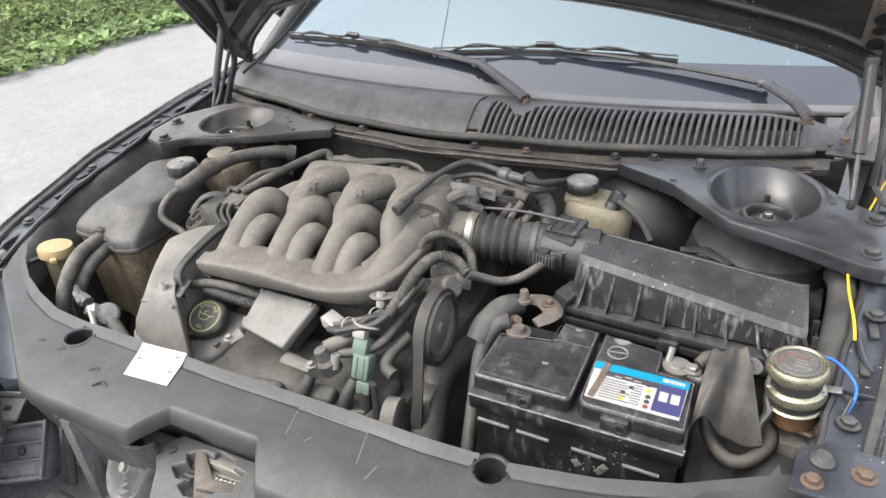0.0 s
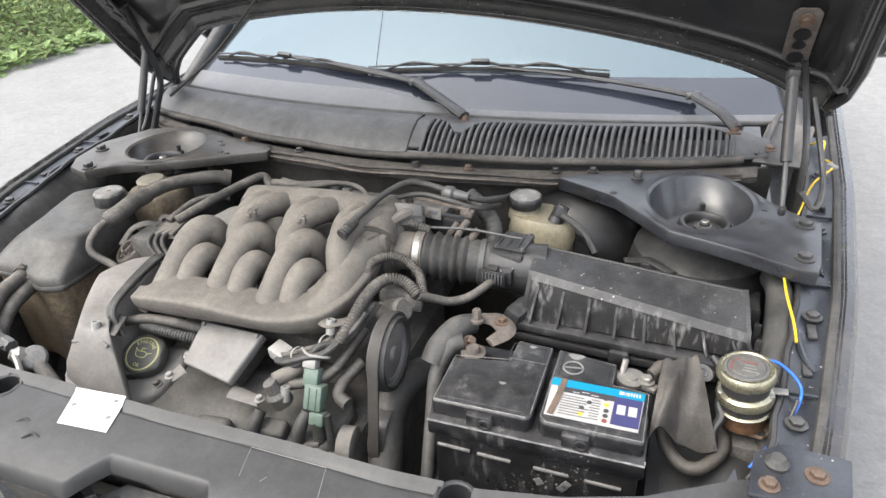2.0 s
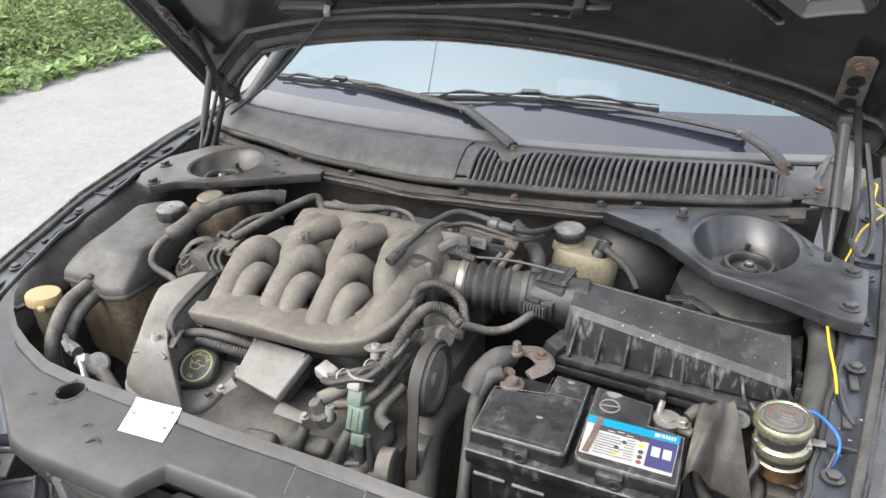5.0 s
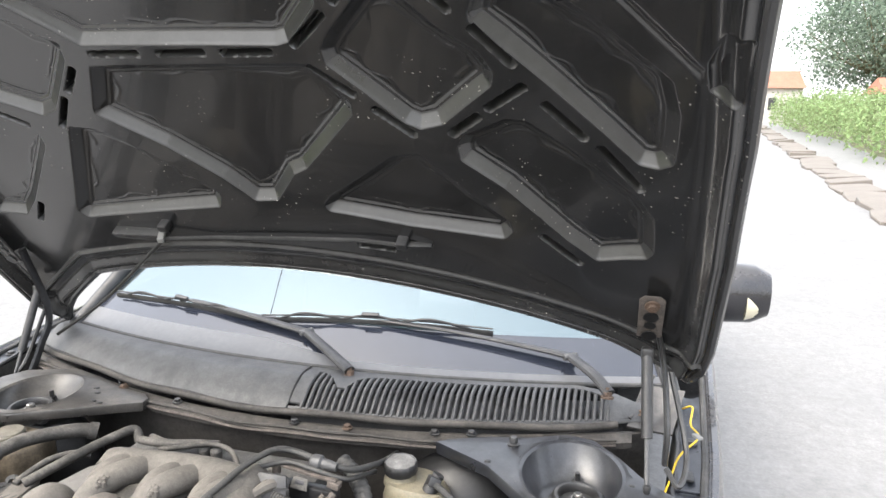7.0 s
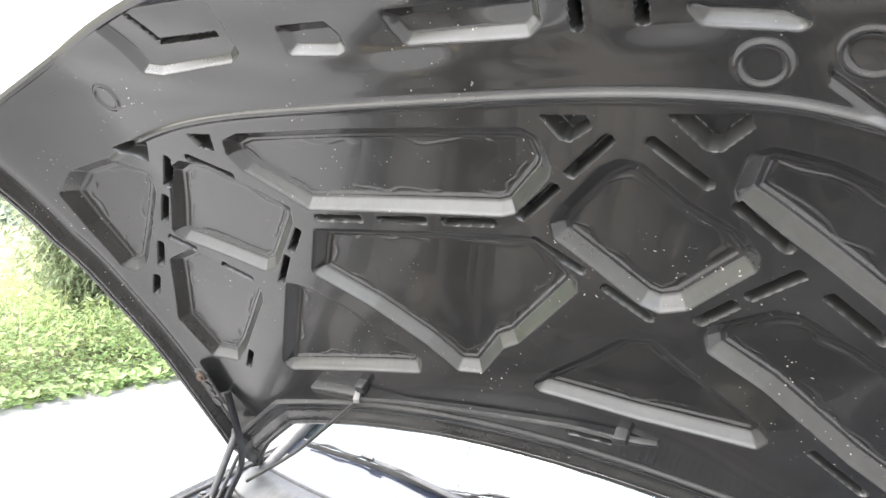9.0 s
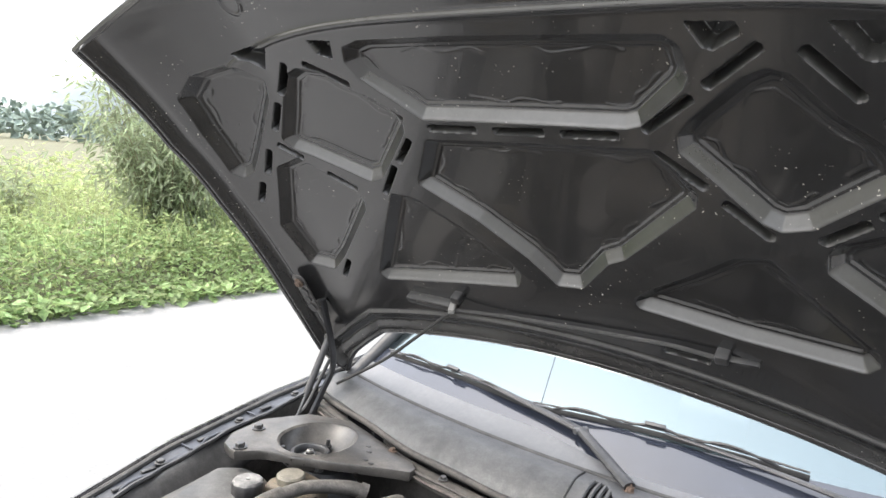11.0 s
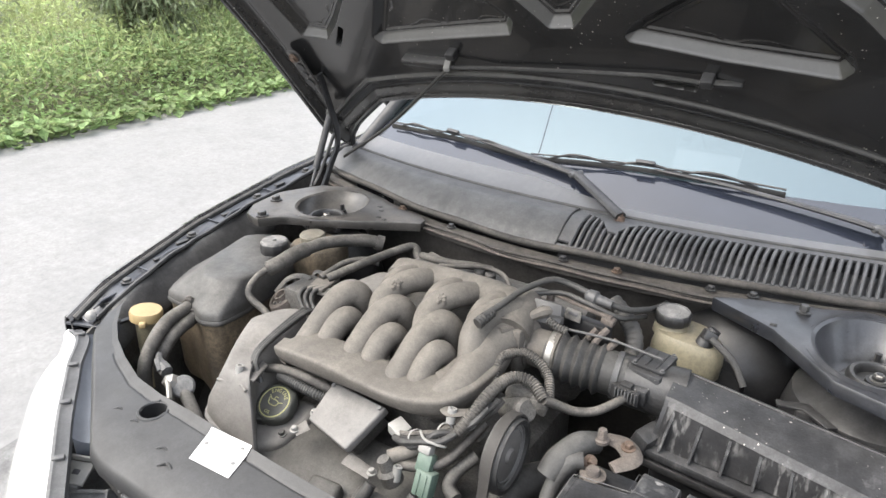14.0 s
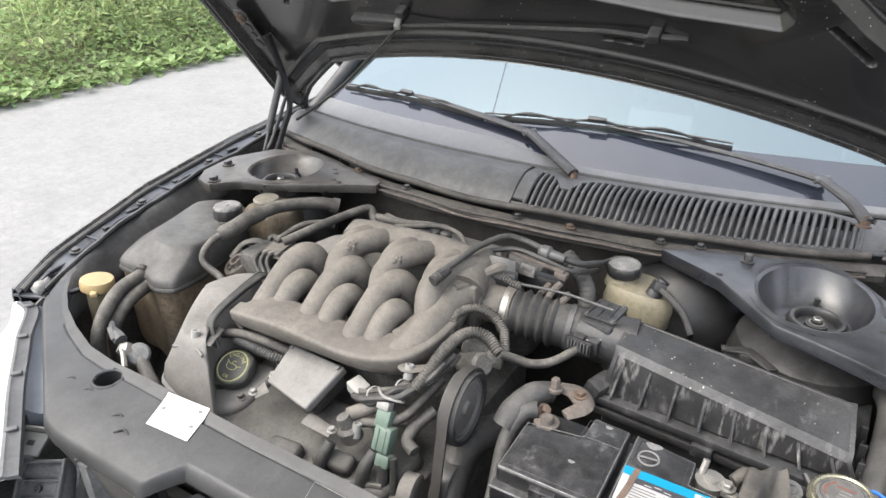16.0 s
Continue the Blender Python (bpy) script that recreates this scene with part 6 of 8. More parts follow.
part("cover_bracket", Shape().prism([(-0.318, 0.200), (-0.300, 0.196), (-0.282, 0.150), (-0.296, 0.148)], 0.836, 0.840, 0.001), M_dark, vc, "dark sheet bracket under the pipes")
fr = part("rocker_cover", Shape().prism([(-0.345, 0.075), (-0.30, 0.20), (-0.28, 0.235), (0.05, 0.25), (0.10, 0.21), (0.08, 0.12), (-0.05, 0.09)], 0.60, 0.742, 0.014, pose(0, 0.235, 0.74, 16, 0, 0) @ pose(0, -0.235, -0.74), 3), M_rocker, engine, "dusty grey rocker cover")
for x, y, z, s, r in ((-0.105, 0.120, 0.716, (0.060, 0.034, 0.034), 6), (-0.020, 0.140, 0.722, (0.070, 0.032, 0.030), 4), (-0.220, 0.110, 0.706, (0.080, 0.020, 0.020), 0)):
    part("cover_boss", Shape().box((x, y, z), s, 0.009, (16, 0, r), 3), M_rocker, fr)
for x in (-0.255, -0.13, -0.055, 0.03):
    part("cover_bolt", bolt((x, 0.098, 0.706), 0.006, 0.008, (16, 0, 0)), M_dark, fr)
part("cover_rib", Shape().tube([(-0.32, 0.105, 0.705), (-0.20, 0.10, 0.706), (-0.04, 0.112, 0.708), (0.07, 0.14, 0.716)], 0.005, 8), M_rocker, fr)
for x, y in ((-0.035, 0.112), (0.035, 0.130)):
    part("coil_boot", Shape().tube([(x, y, 0.69), (x + 0.004, y + 0.01, 0.735), (x + 0.01, y + 0.03, 0.758)], [0.012, 0.011, 0.009], 12), M_rubber, fr, "dusty rubber spark plug boot")
cap_m = pose(-0.283, 0.198, 0.754, 30, 3, 0)
part("cover_shoulder", Shape().prism([(-0.350, 0.120), (-0.335, 0.235), (-0.235, 0.248), (-0.222, 0.215), (-0.235, 0.145), (-0.27, 0.118)], 0.66, 0.754, 0.012, pose(0, 0.235, 0.74, 14, 0, 0) @ pose(0, -0.235, -0.74), 3), M_cover, fr, "raised dusty shoulder round the filler")
for x, y in ((-0.325, 0.150), (-0.245, 0.165)):
    part("cover_bolt", bolt((x, y, 0.752 + 0.25 * (y - 0.235)), 0.006, 0.008, (14, 0, 0)), M_dark, fr)
oil = part("oil_cap", Shape().lathe([(0.024, -0.02), (0.030, 0.0), (0.036, 0.002), (0.037, 0.018), (0.034, 0.024), (0.0315, 0.025), (0.031, 0.0235), (0, 0.0235)], cap_m, 40, teeth=10), M_oilcap, engine, "dark oil filler cap with pale yellow print")
part("printed_ring", Shape().lathe([(0.0272, 0.0238), (0.0285, 0.0248), (0.0298, 0.0238)], cap_m, 40, open_ends=True), M_olive, oil)


def text(string, m, size, material, parent, name="lettering"):
    cu = bpy.data.curves.new(name, "FONT")
    cu.body, cu.size, cu.align_x, cu.align_y, cu.extrude = string, size, "CENTER", "CENTER", 0.0003
    tmp = bpy.data.objects.new(name, cu)
    scene.collection.objects.link(tmp)
    me = bpy.data.meshes.new_from_object(tmp.evaluated_get(bpy.context.evaluated_depsgraph_get()))
    bpy.data.objects.remove(tmp)
    me.transform(m)
    me.materials.append(material)
    ob = new(name, me)
    ob.parent = parent
    ob.matrix_parent_inverse = Matrix.Identity(4)
    return ob


for k, ch in enumerate("ENGINE"):
    a = radians(138 - 19.5 * k)
    text(ch, cap_m @ pose(0.0215 * math.cos(a), 0.0215 * math.sin(a), 0.0242, 0, 0, math.degrees(a) - 90), 0.0095, M_olive, oil, "letter")
text("OIL", cap_m @ pose(0, -0.0205, 0.0242), 0.0085, M_olive, oil, "letters")
can = Shape()
can.tube([cap_m @ Vector(q) for q in ((-0.014, 0.005, 0.0242), (-0.009, -0.006, 0.0242), (0.006, -0.006, 0.0242), (0.010, 0.001, 0.0242), (0.017, 0.004, 0.0242))], 0.0009, 5, 3)
can.tube([cap_m @ Vector(q) for q in ((0.010, 0.001, 0.0242), (0.002, 0.004, 0.0242), (-0.008, 0.003, 0.0242), (-0.016, 0.008, 0.0242))], 0.0009, 5, 3)
can.tube([cap_m @ Vector(q) for q in ((-0.003, 0.004, 0.0242), (-0.003, 0.009, 0.0242), (0.003, 0.009, 0.0242))], 0.0009, 5, 2)
part("oil_can_symbol", can, M_olive, oil)
part("cap_lug", Shape().box(cap_m @ Vector((-0.012, -0.036, 0.012)), (0.02, 0.012, 0.02), 0.003, (24, -8, 15)), M_oilcap, oil)

# ignition module: sloping flat plate on ears
A, B, C, D = Vector((-0.191, 0.243, 0.823)), Vector((-0.067, 0.234, 0.826)), Vector((-0.090, 0.160, 0.777)), Vector((-0.190, 0.176, 0.787))
nrm = (B - A).cross(D - A).normalized()
nrm = nrm if nrm.z > 0 else -nrm
ax = (B - A).normalized()
mm = Matrix.Translation((A + B + C + D) / 4) @ Matrix((ax, nrm.cross(ax), nrm)).transposed().to_4x4()
loc = [mm.inverted() @ q for q in (D, C, B, A)]
mod = part("ignition_module", Shape().prism([(q.x, q.y) for q in loc], -0.018, 0.0, 0.004, mm, 3), M_module, engine, "flat dusty grey ignition module with screws")
part("module_skirt", Shape().prism([(q.x * 0.86, q.y * 0.8) for q in loc], -0.05, -0.017, 0.004, mm), M_rocker, mod)
for q in (A.lerp(C, 0.07), B.lerp(D, 0.08), C.lerp(A, 0.08)):
    part("module_screw", Shape().lathe([(0.004, 0), (0.004, 0.0015), (0, 0.002)], Matrix.Translation(q) @ mm.to_3x3().to_4x4(), 10), M_inkgrey, mod)
for e0, e1 in ((D + Vector((-0.012, 0.028, -0.006)), A.lerp(D, 0.5)), (D + Vector((-0.012, -0.02, -0.01)), D), (C + Vector((0.05, 0.002, -0.012)), C)):
    ear = part("module_ear", Shape().tube([e1 + Vector((0, 0, -0.014)), e0 + Vector((0, 0, -0.012))], [0.014, 0.011], 8, 2, flat=0.35), M_cover, mod)
    part("ear_bolt", bolt(e0 + Vector((0, 0, -0.008)), 0.0055, 0.007), M_white_plastic, ear)
part("module_plug", Shape().box((-0.024, 0.216, 0.812), (0.032, 0.027, 0.022), 0.003, (8, 8, -18)).box((-0.004, 0.211, 0.808), (0.016, 0.021, 0.016), 0.002, (8, 8, -18)), M_white_plastic, engine, "off-white cable plug")
part("suppressor", Shape().lathe([(0.016, 0), (0.016, 0.026), (0.012, 0.03), (0, 0.03)], pose(0.010, 0.206, 0.803, 0, 70, -20) @ Matrix.Scale(0.7, 4), 18), M_plastic, engine)
gc = part("green_plug", Shape().box((0.048, 0.186, 0.805), (0.026, 0.020, 0.030), 0.004, (-30, 0, 0)).box((0.056, 0.172, 0.780), (0.030, 0.024, 0.040), 0.004, (-25, 0, 0)), M_green, engine, "dusty green cable connector")
part("plug_head", Shape().box((0.045, 0.192, 0.825), (0.022, 0.018, 0.014), 0.003, (-30, 0, 0)), M_white_plastic, gc)
part("plug_foot", Shape().box((0.064, 0.158, 0.752), (0.024, 0.02, 0.02), 0.003, (-25, 0, 0)), M_green, gc)
for dx in (-0.006, 0.006):
    part("plug_rib", Shape().box((0.056 + dx, 0.161, 0.784), (0.003, 0.004, 0.034), 0.001, (-25, 0, 0)), M_green, gc)
part("plug_strap", Shape().tube([(0.02, 0.21, 0.835), (0.045, 0.19, 0.842), (0.07, 0.20, 0.835), (0.06, 0.22, 0.82)], 0.0022, 6), M_white_plastic, gc, "white cable tie")
part("injector_rail", Shape().tube([(-0.012, 0.172, 0.795), (0.02, 0.20, 0.808), (0.045, 0.24, 0.82), (0.06, 0.29, 0.83)], 0.012, 10), M_alu, engine)
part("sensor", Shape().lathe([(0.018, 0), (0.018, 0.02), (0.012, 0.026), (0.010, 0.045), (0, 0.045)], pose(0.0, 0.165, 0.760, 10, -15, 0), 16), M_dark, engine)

# pulley and belt
ring = Shape().lathe([(0.0495, -0.010), (0.0490, 0.009), (0.0505, 0.013), (0.056, 0.014), (0.058, 0.010), (0.0585, -0.012), (0.056, -0.014), (0.0495, -0.010)], pose(0.148, 0.247, 0.826, 0, 90, 2), 44, open_ends=True)
pu = part("pulley", ring, M_rubber, engine, "black belt pulley with a dished face")
part("pulley_disc", Shape().lathe([(0, 0.010), (0.010, 0.011), (0.013, 0.006), (0.030, 0.002), (0.034, 0.005), (0.038, 0.003), (0.0495, 0.006)], pose(0.148, 0.247, 0.826, 0, 90, 2), 36), M_cover, pu, "dusty grey dished pulley face")
for r_ in (0.0405, 0.0485):
    part("pulley_ring", Shape().lathe([(r_ - 0.0014, 0.006), (r_ - 0.0007, 0.0085), (r_ + 0.0007, 0.0085), (r_ + 0.0014, 0.006)], pose(0.148, 0.247, 0.826, 0, 90, 2), 40, open_ends=True), M_inkgrey, pu, "worn bright ring")
part("tensioner", Shape().lathe([(0, 0.012), (0.02, 0.012), (0.024, 0.006), (0.040, 0.008), (0.043, 0.012), (0.043, -0.014), (0, -0.014)], pose(0.150, 0.205, 0.700, 0, 90, 2), 32), M_bay, engine, "dark tensioner pulley")
part("idler", Shape().lathe([(0, 0.01), (0.026, 0.012), (0.03, 0.010), (0.03, -0.012), (0, -0.012)], pose(0.105, 0.165, 0.70, 0, 90, 8), 28), M_cover, engine, "grey idler wheel")


def belt():
    c1, r1, c2, r2 = Vector((0.247, 0.826)), 0.0600, Vector((0.205, 0.700)), 0.0445
    pts = []
    for k in range(17):
        a = radians(-20 + 190 * k / 16)
        pts.append(c1 + r1 * Vector((math.cos(a), math.sin(a))))
    for k in range(17):
        a = radians(170 + 185 * k / 16)
        pts.append(c2 + r2 * Vector((math.cos(a), math.sin(a))))
    s_ = Shape()
    v, f_ = [], []
    for q in pts:
        for w, t in ((-0.008, 0.0), (0.008, 0.0), (0.008, 0.004), (-0.008, 0.004)):
            c = c1 if (q - c1).length < (q - c2).length else c2
            o = q + (q - c).normalized() * t
            v.append((0.148 + w - 0.03 * (o.x - 0.247), o.x + 0.03 * w, o.y))
    n_ = len(pts)
    for i in range(n_):
        for k in range(4):
            a, b = i * 4 + k, i * 4 + (k + 1) % 4
            j = (i + 1) % n_
            f_.append((a, b, j * 4 + (k + 1) % 4, j * 4 + k))
    return s_.add(v, f_)


part("drive_belt", belt(), M_belt, engine, "black ribbed drive belt")

# throttle body, its linkage and cables
tb = part("throttle_body", Shape().lathe([(0.040, 0), (0.040, 0.02), (0.034, 0.022), (0.034, 0.055), (0.038, 0.057), (0.038, 0.07)], pose(0.062, 0.455, 0.880, 0, 90, 3), 30), M_alu, engine, "cast throttle body with clamp")
part("throttle_flange", Shape().box((0.070, 0.452, 0.885), (0.018, 0.09, 0.09), 0.012, (0, 0, 3)), M_alu, tb)
part("throttle_stem", Shape().tube([(0.072, 0.452, 0.935), (0.090, 0.474, 0.942), (0.104, 0.488, 0.938)], [0.008, 0.011, 0.007], 8), M_alu, tb)
part("linkage_plate", Shape().prism([(0.060, 0.470), (0.122, 0.482), (0.126, 0.478), (0.066, 0.462)], 0.905, 0.940, 0.002), M_plastic, tb)
br = part("cable_bracket", Shape().box((0.135, 0.520, 0.948), (0.120, 0.010, 0.005), 0.001, (0, 4, -6)).box((0.078, 0.524, 0.944), (0.012, 0.012, 0.020), 0.002, (0, 0, -4)).box((0.190, 0.514, 0.938), (0.022, 0.016, 0.012), 0.002, (0, 10, -4)), M_pinkrust, tb, "rust-stained throttle cable bracket")
part("bracket_tongue", Shape().prism([(-0.017, -0.010), (0.017, -0.010), (0.014, 0.010), (-0.014, 0.010)], 0, 0.003, 0.001, pose(0.128, 0.512, 0.930, 62, 0, -6)), M_dark, br)
part("bracket_slot", Shape().box((0, 0.002, 0.0032), (0.018, 0.007, 0.001), 0.0004), M_ink, br).data.transform(pose(0.128, 0.512, 0.930, 62, 0, -6))
# black box stands in for the dark void behind the cable bracket
part("bracket_void_box", Shape().box((0.140, 0.522, 0.900), (0.110, 0.022, 0.050), 0.006, (0, 0, -4)), M_booster, tb)
part("lever_plate", Shape().prism([(-0.03, -0.018), (0.03, -0.018), (0.026, 0.018), (-0.022, 0.022)], 0, 0.005, 0.0015, pose(0.092, 0.478, 0.938, 60, 0, 10)), M_plastic, tb)
part("lever_frame", Shape().tube([(0.066, 0.490, 0.951), (0.112, 0.492, 0.951), (0.118, 0.484, 0.938), (0.116, 0.478, 0.915)], 0.0032, 7, 4), M_plastic, tb)
part("return_spring", Shape().tube([(0.100, 0.470, 0.930), (0.118, 0.468, 0.925), (0.136, 0.470, 0.920)], 0.006, 8, 6, ribs=220, rib=0.0018), M_dark, tb, "small coiled return spring")
part("throttle_ear", Shape().tube([(0.070, 0.452, 0.932), (0.062, 0.420, 0.928), (0.050, 0.395, 0.930)], [0.008, 0.005, 0.006], 8), M_alu, tb)
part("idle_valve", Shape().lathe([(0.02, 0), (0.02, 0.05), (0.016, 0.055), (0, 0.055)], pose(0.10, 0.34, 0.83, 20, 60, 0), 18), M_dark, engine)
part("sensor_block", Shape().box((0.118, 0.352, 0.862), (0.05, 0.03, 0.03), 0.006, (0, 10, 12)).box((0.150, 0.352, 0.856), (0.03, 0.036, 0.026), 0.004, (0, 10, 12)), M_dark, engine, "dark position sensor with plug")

# ---- air intake ----
box_ = thing("air_filter_box", (0.48, 0.48, 0.62), "grey-black plastic air filter box with dusty ribs", "filter box")


def lid_at(u, v):
    """Top of the lid, then its front face."""
    back = Vector((0.322, 0.515, 0.893)).lerp(Vector((0.642, 0.475, 0.884)), u)
    frt = Vector((0.328, 0.412, 0.896)).lerp(Vector((0.646, 0.382, 0.862)), u)
    bottom = Vector((0.318, 0.400, 0.818)).lerp(Vector((0.660, 0.378, 0.826)), u)
    behind = Vector((0.320, 0.585, 0.81)).lerp(Vector((0.655, 0.565, 0.80)), u)
    stops = [(0, behind), (0.22, back + Vector((0, 0.006, -0.010))), (0.27, back), (0.62, frt + Vector((0, 0.008, 0.002))), (0.68, frt + Vector((0, -0.001, -0.009))), (1, bottom)]
    for (a, p), (b, q) in zip(stops, stops[1:]):
        if v <= b + 1e-9:
            return p.lerp(q, (v - a) / (b - a))


lid = part("filter_lid", Shape().sheet(16, 34, lambda u, v: lid_at(u, 0.68 * v), (0, 0, -0.006)), M_airbox, box_, "smooth sloping dark grey lid")
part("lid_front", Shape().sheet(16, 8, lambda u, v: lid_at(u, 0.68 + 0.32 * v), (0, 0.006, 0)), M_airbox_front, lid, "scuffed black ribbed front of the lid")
for u, x in ((0, 0.320), (1, 0.652)):
    pts = [lid_at(u, v) for v in (0, 0.22, 0.27, 0.62, 0.68, 1)]
    part("lid_end", Shape().add([q for q in pts] + [q + Vector((0.006 if u else -0.006, 0, 0)) for q in pts], [(0, 1, 2, 3, 4, 5), (11, 10, 9, 8, 7, 6)] + [(k, k + 1, k + 7, k + 6) for k in range(5)]), M_airbox, lid)
for k in range(8):
    u = 0.03 + 0.13 * k
    p, q = Vector(lid_at(u, 0.70)), Vector(lid_at(u, 1.0))
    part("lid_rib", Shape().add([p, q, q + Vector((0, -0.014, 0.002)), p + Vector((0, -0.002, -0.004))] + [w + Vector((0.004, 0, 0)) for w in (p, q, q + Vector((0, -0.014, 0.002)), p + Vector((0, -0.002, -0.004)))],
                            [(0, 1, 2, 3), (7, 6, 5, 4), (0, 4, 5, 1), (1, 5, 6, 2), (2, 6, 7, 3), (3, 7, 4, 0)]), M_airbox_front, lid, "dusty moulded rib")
part("lid_seam", Shape().tube([Vector(lid_at(u, 0.30)) + Vector((0, 0, 0.0008)) for u in (0.0, 0.3, 0.7, 1.0)], 0.0014, 5, 3), M_plastic, lid)
part("filter_rim", Shape().prism([(0.300, 0.385), (0.668, 0.358), (0.682, 0.585), (0.305, 0.60)], 0.804, 0.818, 0.003), M_airbox, box_, "rim with moulded clips")
part("filter_ledge", Shape().prism([(0.306, 0.388), (0.664, 0.362), (0.676, 0.582), (0.308, 0.596)], 0.782, 0.796, 0.003), M_plastic, box_)
part("filter_body", Shape().prism([(0.315, 0.405), (0.655, 0.380), (0.665, 0.57), (0.318, 0.585)], 0.52, 0.806, 0.01), M_plastic, box_)
for x in (0.475, 0.60):
    part("rim_clip", Shape().box((x, 0.372 - 0.02 * (x - .475), 0.797), (0.030, 0.016, 0.020), 0.003, (0, 0, -4)), M_airbox, box_)
part("corner_ear", Shape().box((0.305, 0.408, 0.815), (0.03, 0.05, 0.05), 0.008, (0, 20, -20)), M_airbox, box_, "dusty moulded ear")
fg = part("end_lattice", Shape().box((0.668, 0.42, 0.835), (0.004, 0.10, 0.004), 0.001), M_airbox, box_)
for k in range(3):
    part("lattice_bar", Shape().box((0.664, 0.385 + 0.04 * k, 0.83), (0.010, 0.004, 0.055), 0.001), M_airbox, fg)
maf = part("air_meter", Shape().box((0.276, 0.490, 0.880), (0.060, 0.070, 0.040), 0.006, (0, 0, -6)).box((0.268, 0.445, 0.868), (0.045, 0.022, 0.026), 0.004, (0, 0, -6)), M_airbox, box_, "grey air flow meter with plug")
part("meter_body", Shape().tube([(0.232, 0.478, 0.862), (0.335, 0.490, 0.858)], [0.041, 0.045], 24, 1, smooth=False), M_plastic, maf)
part("meter_plug", Shape().box((0.258, 0.436, 0.868), (0.040, 0.016, 0.020), 0.003, (0, 0, -6)), M_plastic, maf)
bl = []
n_ = 40
for k in range(n_ + 1):
    t = k / n_
    r = 0.0365 + (0.0075 * (0.5 - 0.5 * math.cos(2 * math.pi * 5 * (t - 0.12) / 0.62)) if 0.12 < t < 0.74 else 0.001)
    bl.append((r, t * 0.135))
way = Vector((0.135, 0.020, -0.010)).normalized()
part("meter_lid", Shape().prism([(-0.026, -0.030), (0.026, -0.030), (0.028, 0.030), (-0.024, 0.032)], 0, 0.006, 0.0025, pose(0.278, 0.494, 0.900, 0, 0, -6)), M_airbox, maf)
for k in range(3):
    part("meter_rib", Shape().box((0.258 + 0.017 * k, 0.494, 0.9068), (0.003, 0.050, 0.0025), 0.0008, (0, 0, -6)), M_airbox, maf)
for dx, dy in ((-0.022, -0.026), (0.022, -0.028), (0.024, 0.026)):
    part("meter_screw", bolt((0.278 + dx, 0.494 + dy, 0.905), 0.003, 0.004), M_cowl, maf)
part("plug_shroud", Shape().box((0.258, 0.428, 0.868), (0.046, 0.004, 0.026), 0.001, (0, 0, -6)).box((0.258, 0.434, 0.883), (0.018, 0.014, 0.006), 0.0015, (0, 0, -6)), M_plastic, maf)
for k in range(7):
    part("plug_rib", Shape().box((0.243 + 0.0055 * k, 0.427 - 0.0006 * k, 0.869), (0.0028, 0.006, 0.018), 0.0008, (0, 0, -6)), M_cowl, maf)
part("bellows_clamp", Shape().lathe([(0.0415, -0.006), (0.0430, -0.005), (0.0430, 0.005), (0.0415, 0.006)], Matrix.Translation(Vector((0.108, 0.457, 0.876)) + way.normalized() * 0.010) @ Vector((0, 0, 1)).rotation_difference(way).to_matrix().to_4x4(), 40, open_ends=True), M_steel, box_, "bright steel hose clamp")
part("intake_bellows", Shape().lathe(bl, Matrix.Translation((0.108, 0.457, 0.876)) @ Vector((0, 0, 1)).rotation_difference(way).to_matrix().to_4x4(), 30), M_rubber, box_, "dusty ribbed rubber intake bellows")
for t, w in ((0.012, M_steel), (0.122, M_cowl)):
    part("hose_clamp", Shape().lathe([(0.0385, -0.005), (0.040, -0.0045), (0.040, 0.0045), (0.0385, 0.005)], Matrix.Translation(Vector((0.108, 0.457, 0.876)) + way * t) @ Vector((0, 0, 1)).rotation_difference(way).to_matrix().to_4x4(), 30, open_ends=True), w, box_, "metal hose clamp")

# ---- battery ----
bat = thing("battery", (0.392, 0.205, 0.66), "black car battery with a blue and white label", "battery")
part("case", Shape().prism([(0.262, 0.128), (0.525, 0.128), (0.525, 0.285), (0.262, 0.285)], 0.66, 0.818, 0.006), M_battery, bat)
part("case_rim", Shape().prism([(0.256, 0.122), (0.531, 0.122), (0.531, 0.291), (0.256, 0.291)], 0.812, 0.838, 0.004), M_battery, bat)
ld = part("lid", Shape().prism([(0.259, 0.134), (0.386, 0.134), (0.391, 0.142), (0.391, 0.284), (0.338, 0.287), (0.336, 0.238), (0.259, 0.226)], 0.836, 0.862, 0.006, seg=3), M_battery, bat, "black lid, scratched and speckled with dust")
lr = part("lid", Shape().prism([(0.398, 0.142), (0.406, 0.134), (0.528, 0.134), (0.528, 0.226), (0.480, 0.229), (0.480, 0.272), (0.398, 0.284)], 0.836, 0.862, 0.006, seg=3), M_battery, bat, "black lid, scratched and speckled with dust")
for poly, own in (([(0.262, 0.137), (0.383, 0.137), (0.388, 0.145), (0.388, 0.281), (0.341, 0.284), (0.339, 0.241), (0.262, 0.229), (0.262, 0.137)], ld), ([(0.401, 0.145), (0.409, 0.137), (0.525, 0.137), (0.525, 0.223), (0.478, 0.227), (0.478, 0.269), (0.401, 0.281), (0.401, 0.145)], lr)):
    part("worn_edge", Shape().tube([(x, y, 0.8612) for x, y in poly], 0.0007, 5, 1, smooth=False), M_edge, own, "pale worn edge")
    part("lid_bead", Shape().tube([(x + (0.006 if x < 0.3 or 0.397 < x < 0.403 else -0.006), y + (0.007 if y < 0.15 else -0.007), 0.8618) for x, y in poly], 0.0008, 5, 1, smooth=False), M_battery, own)
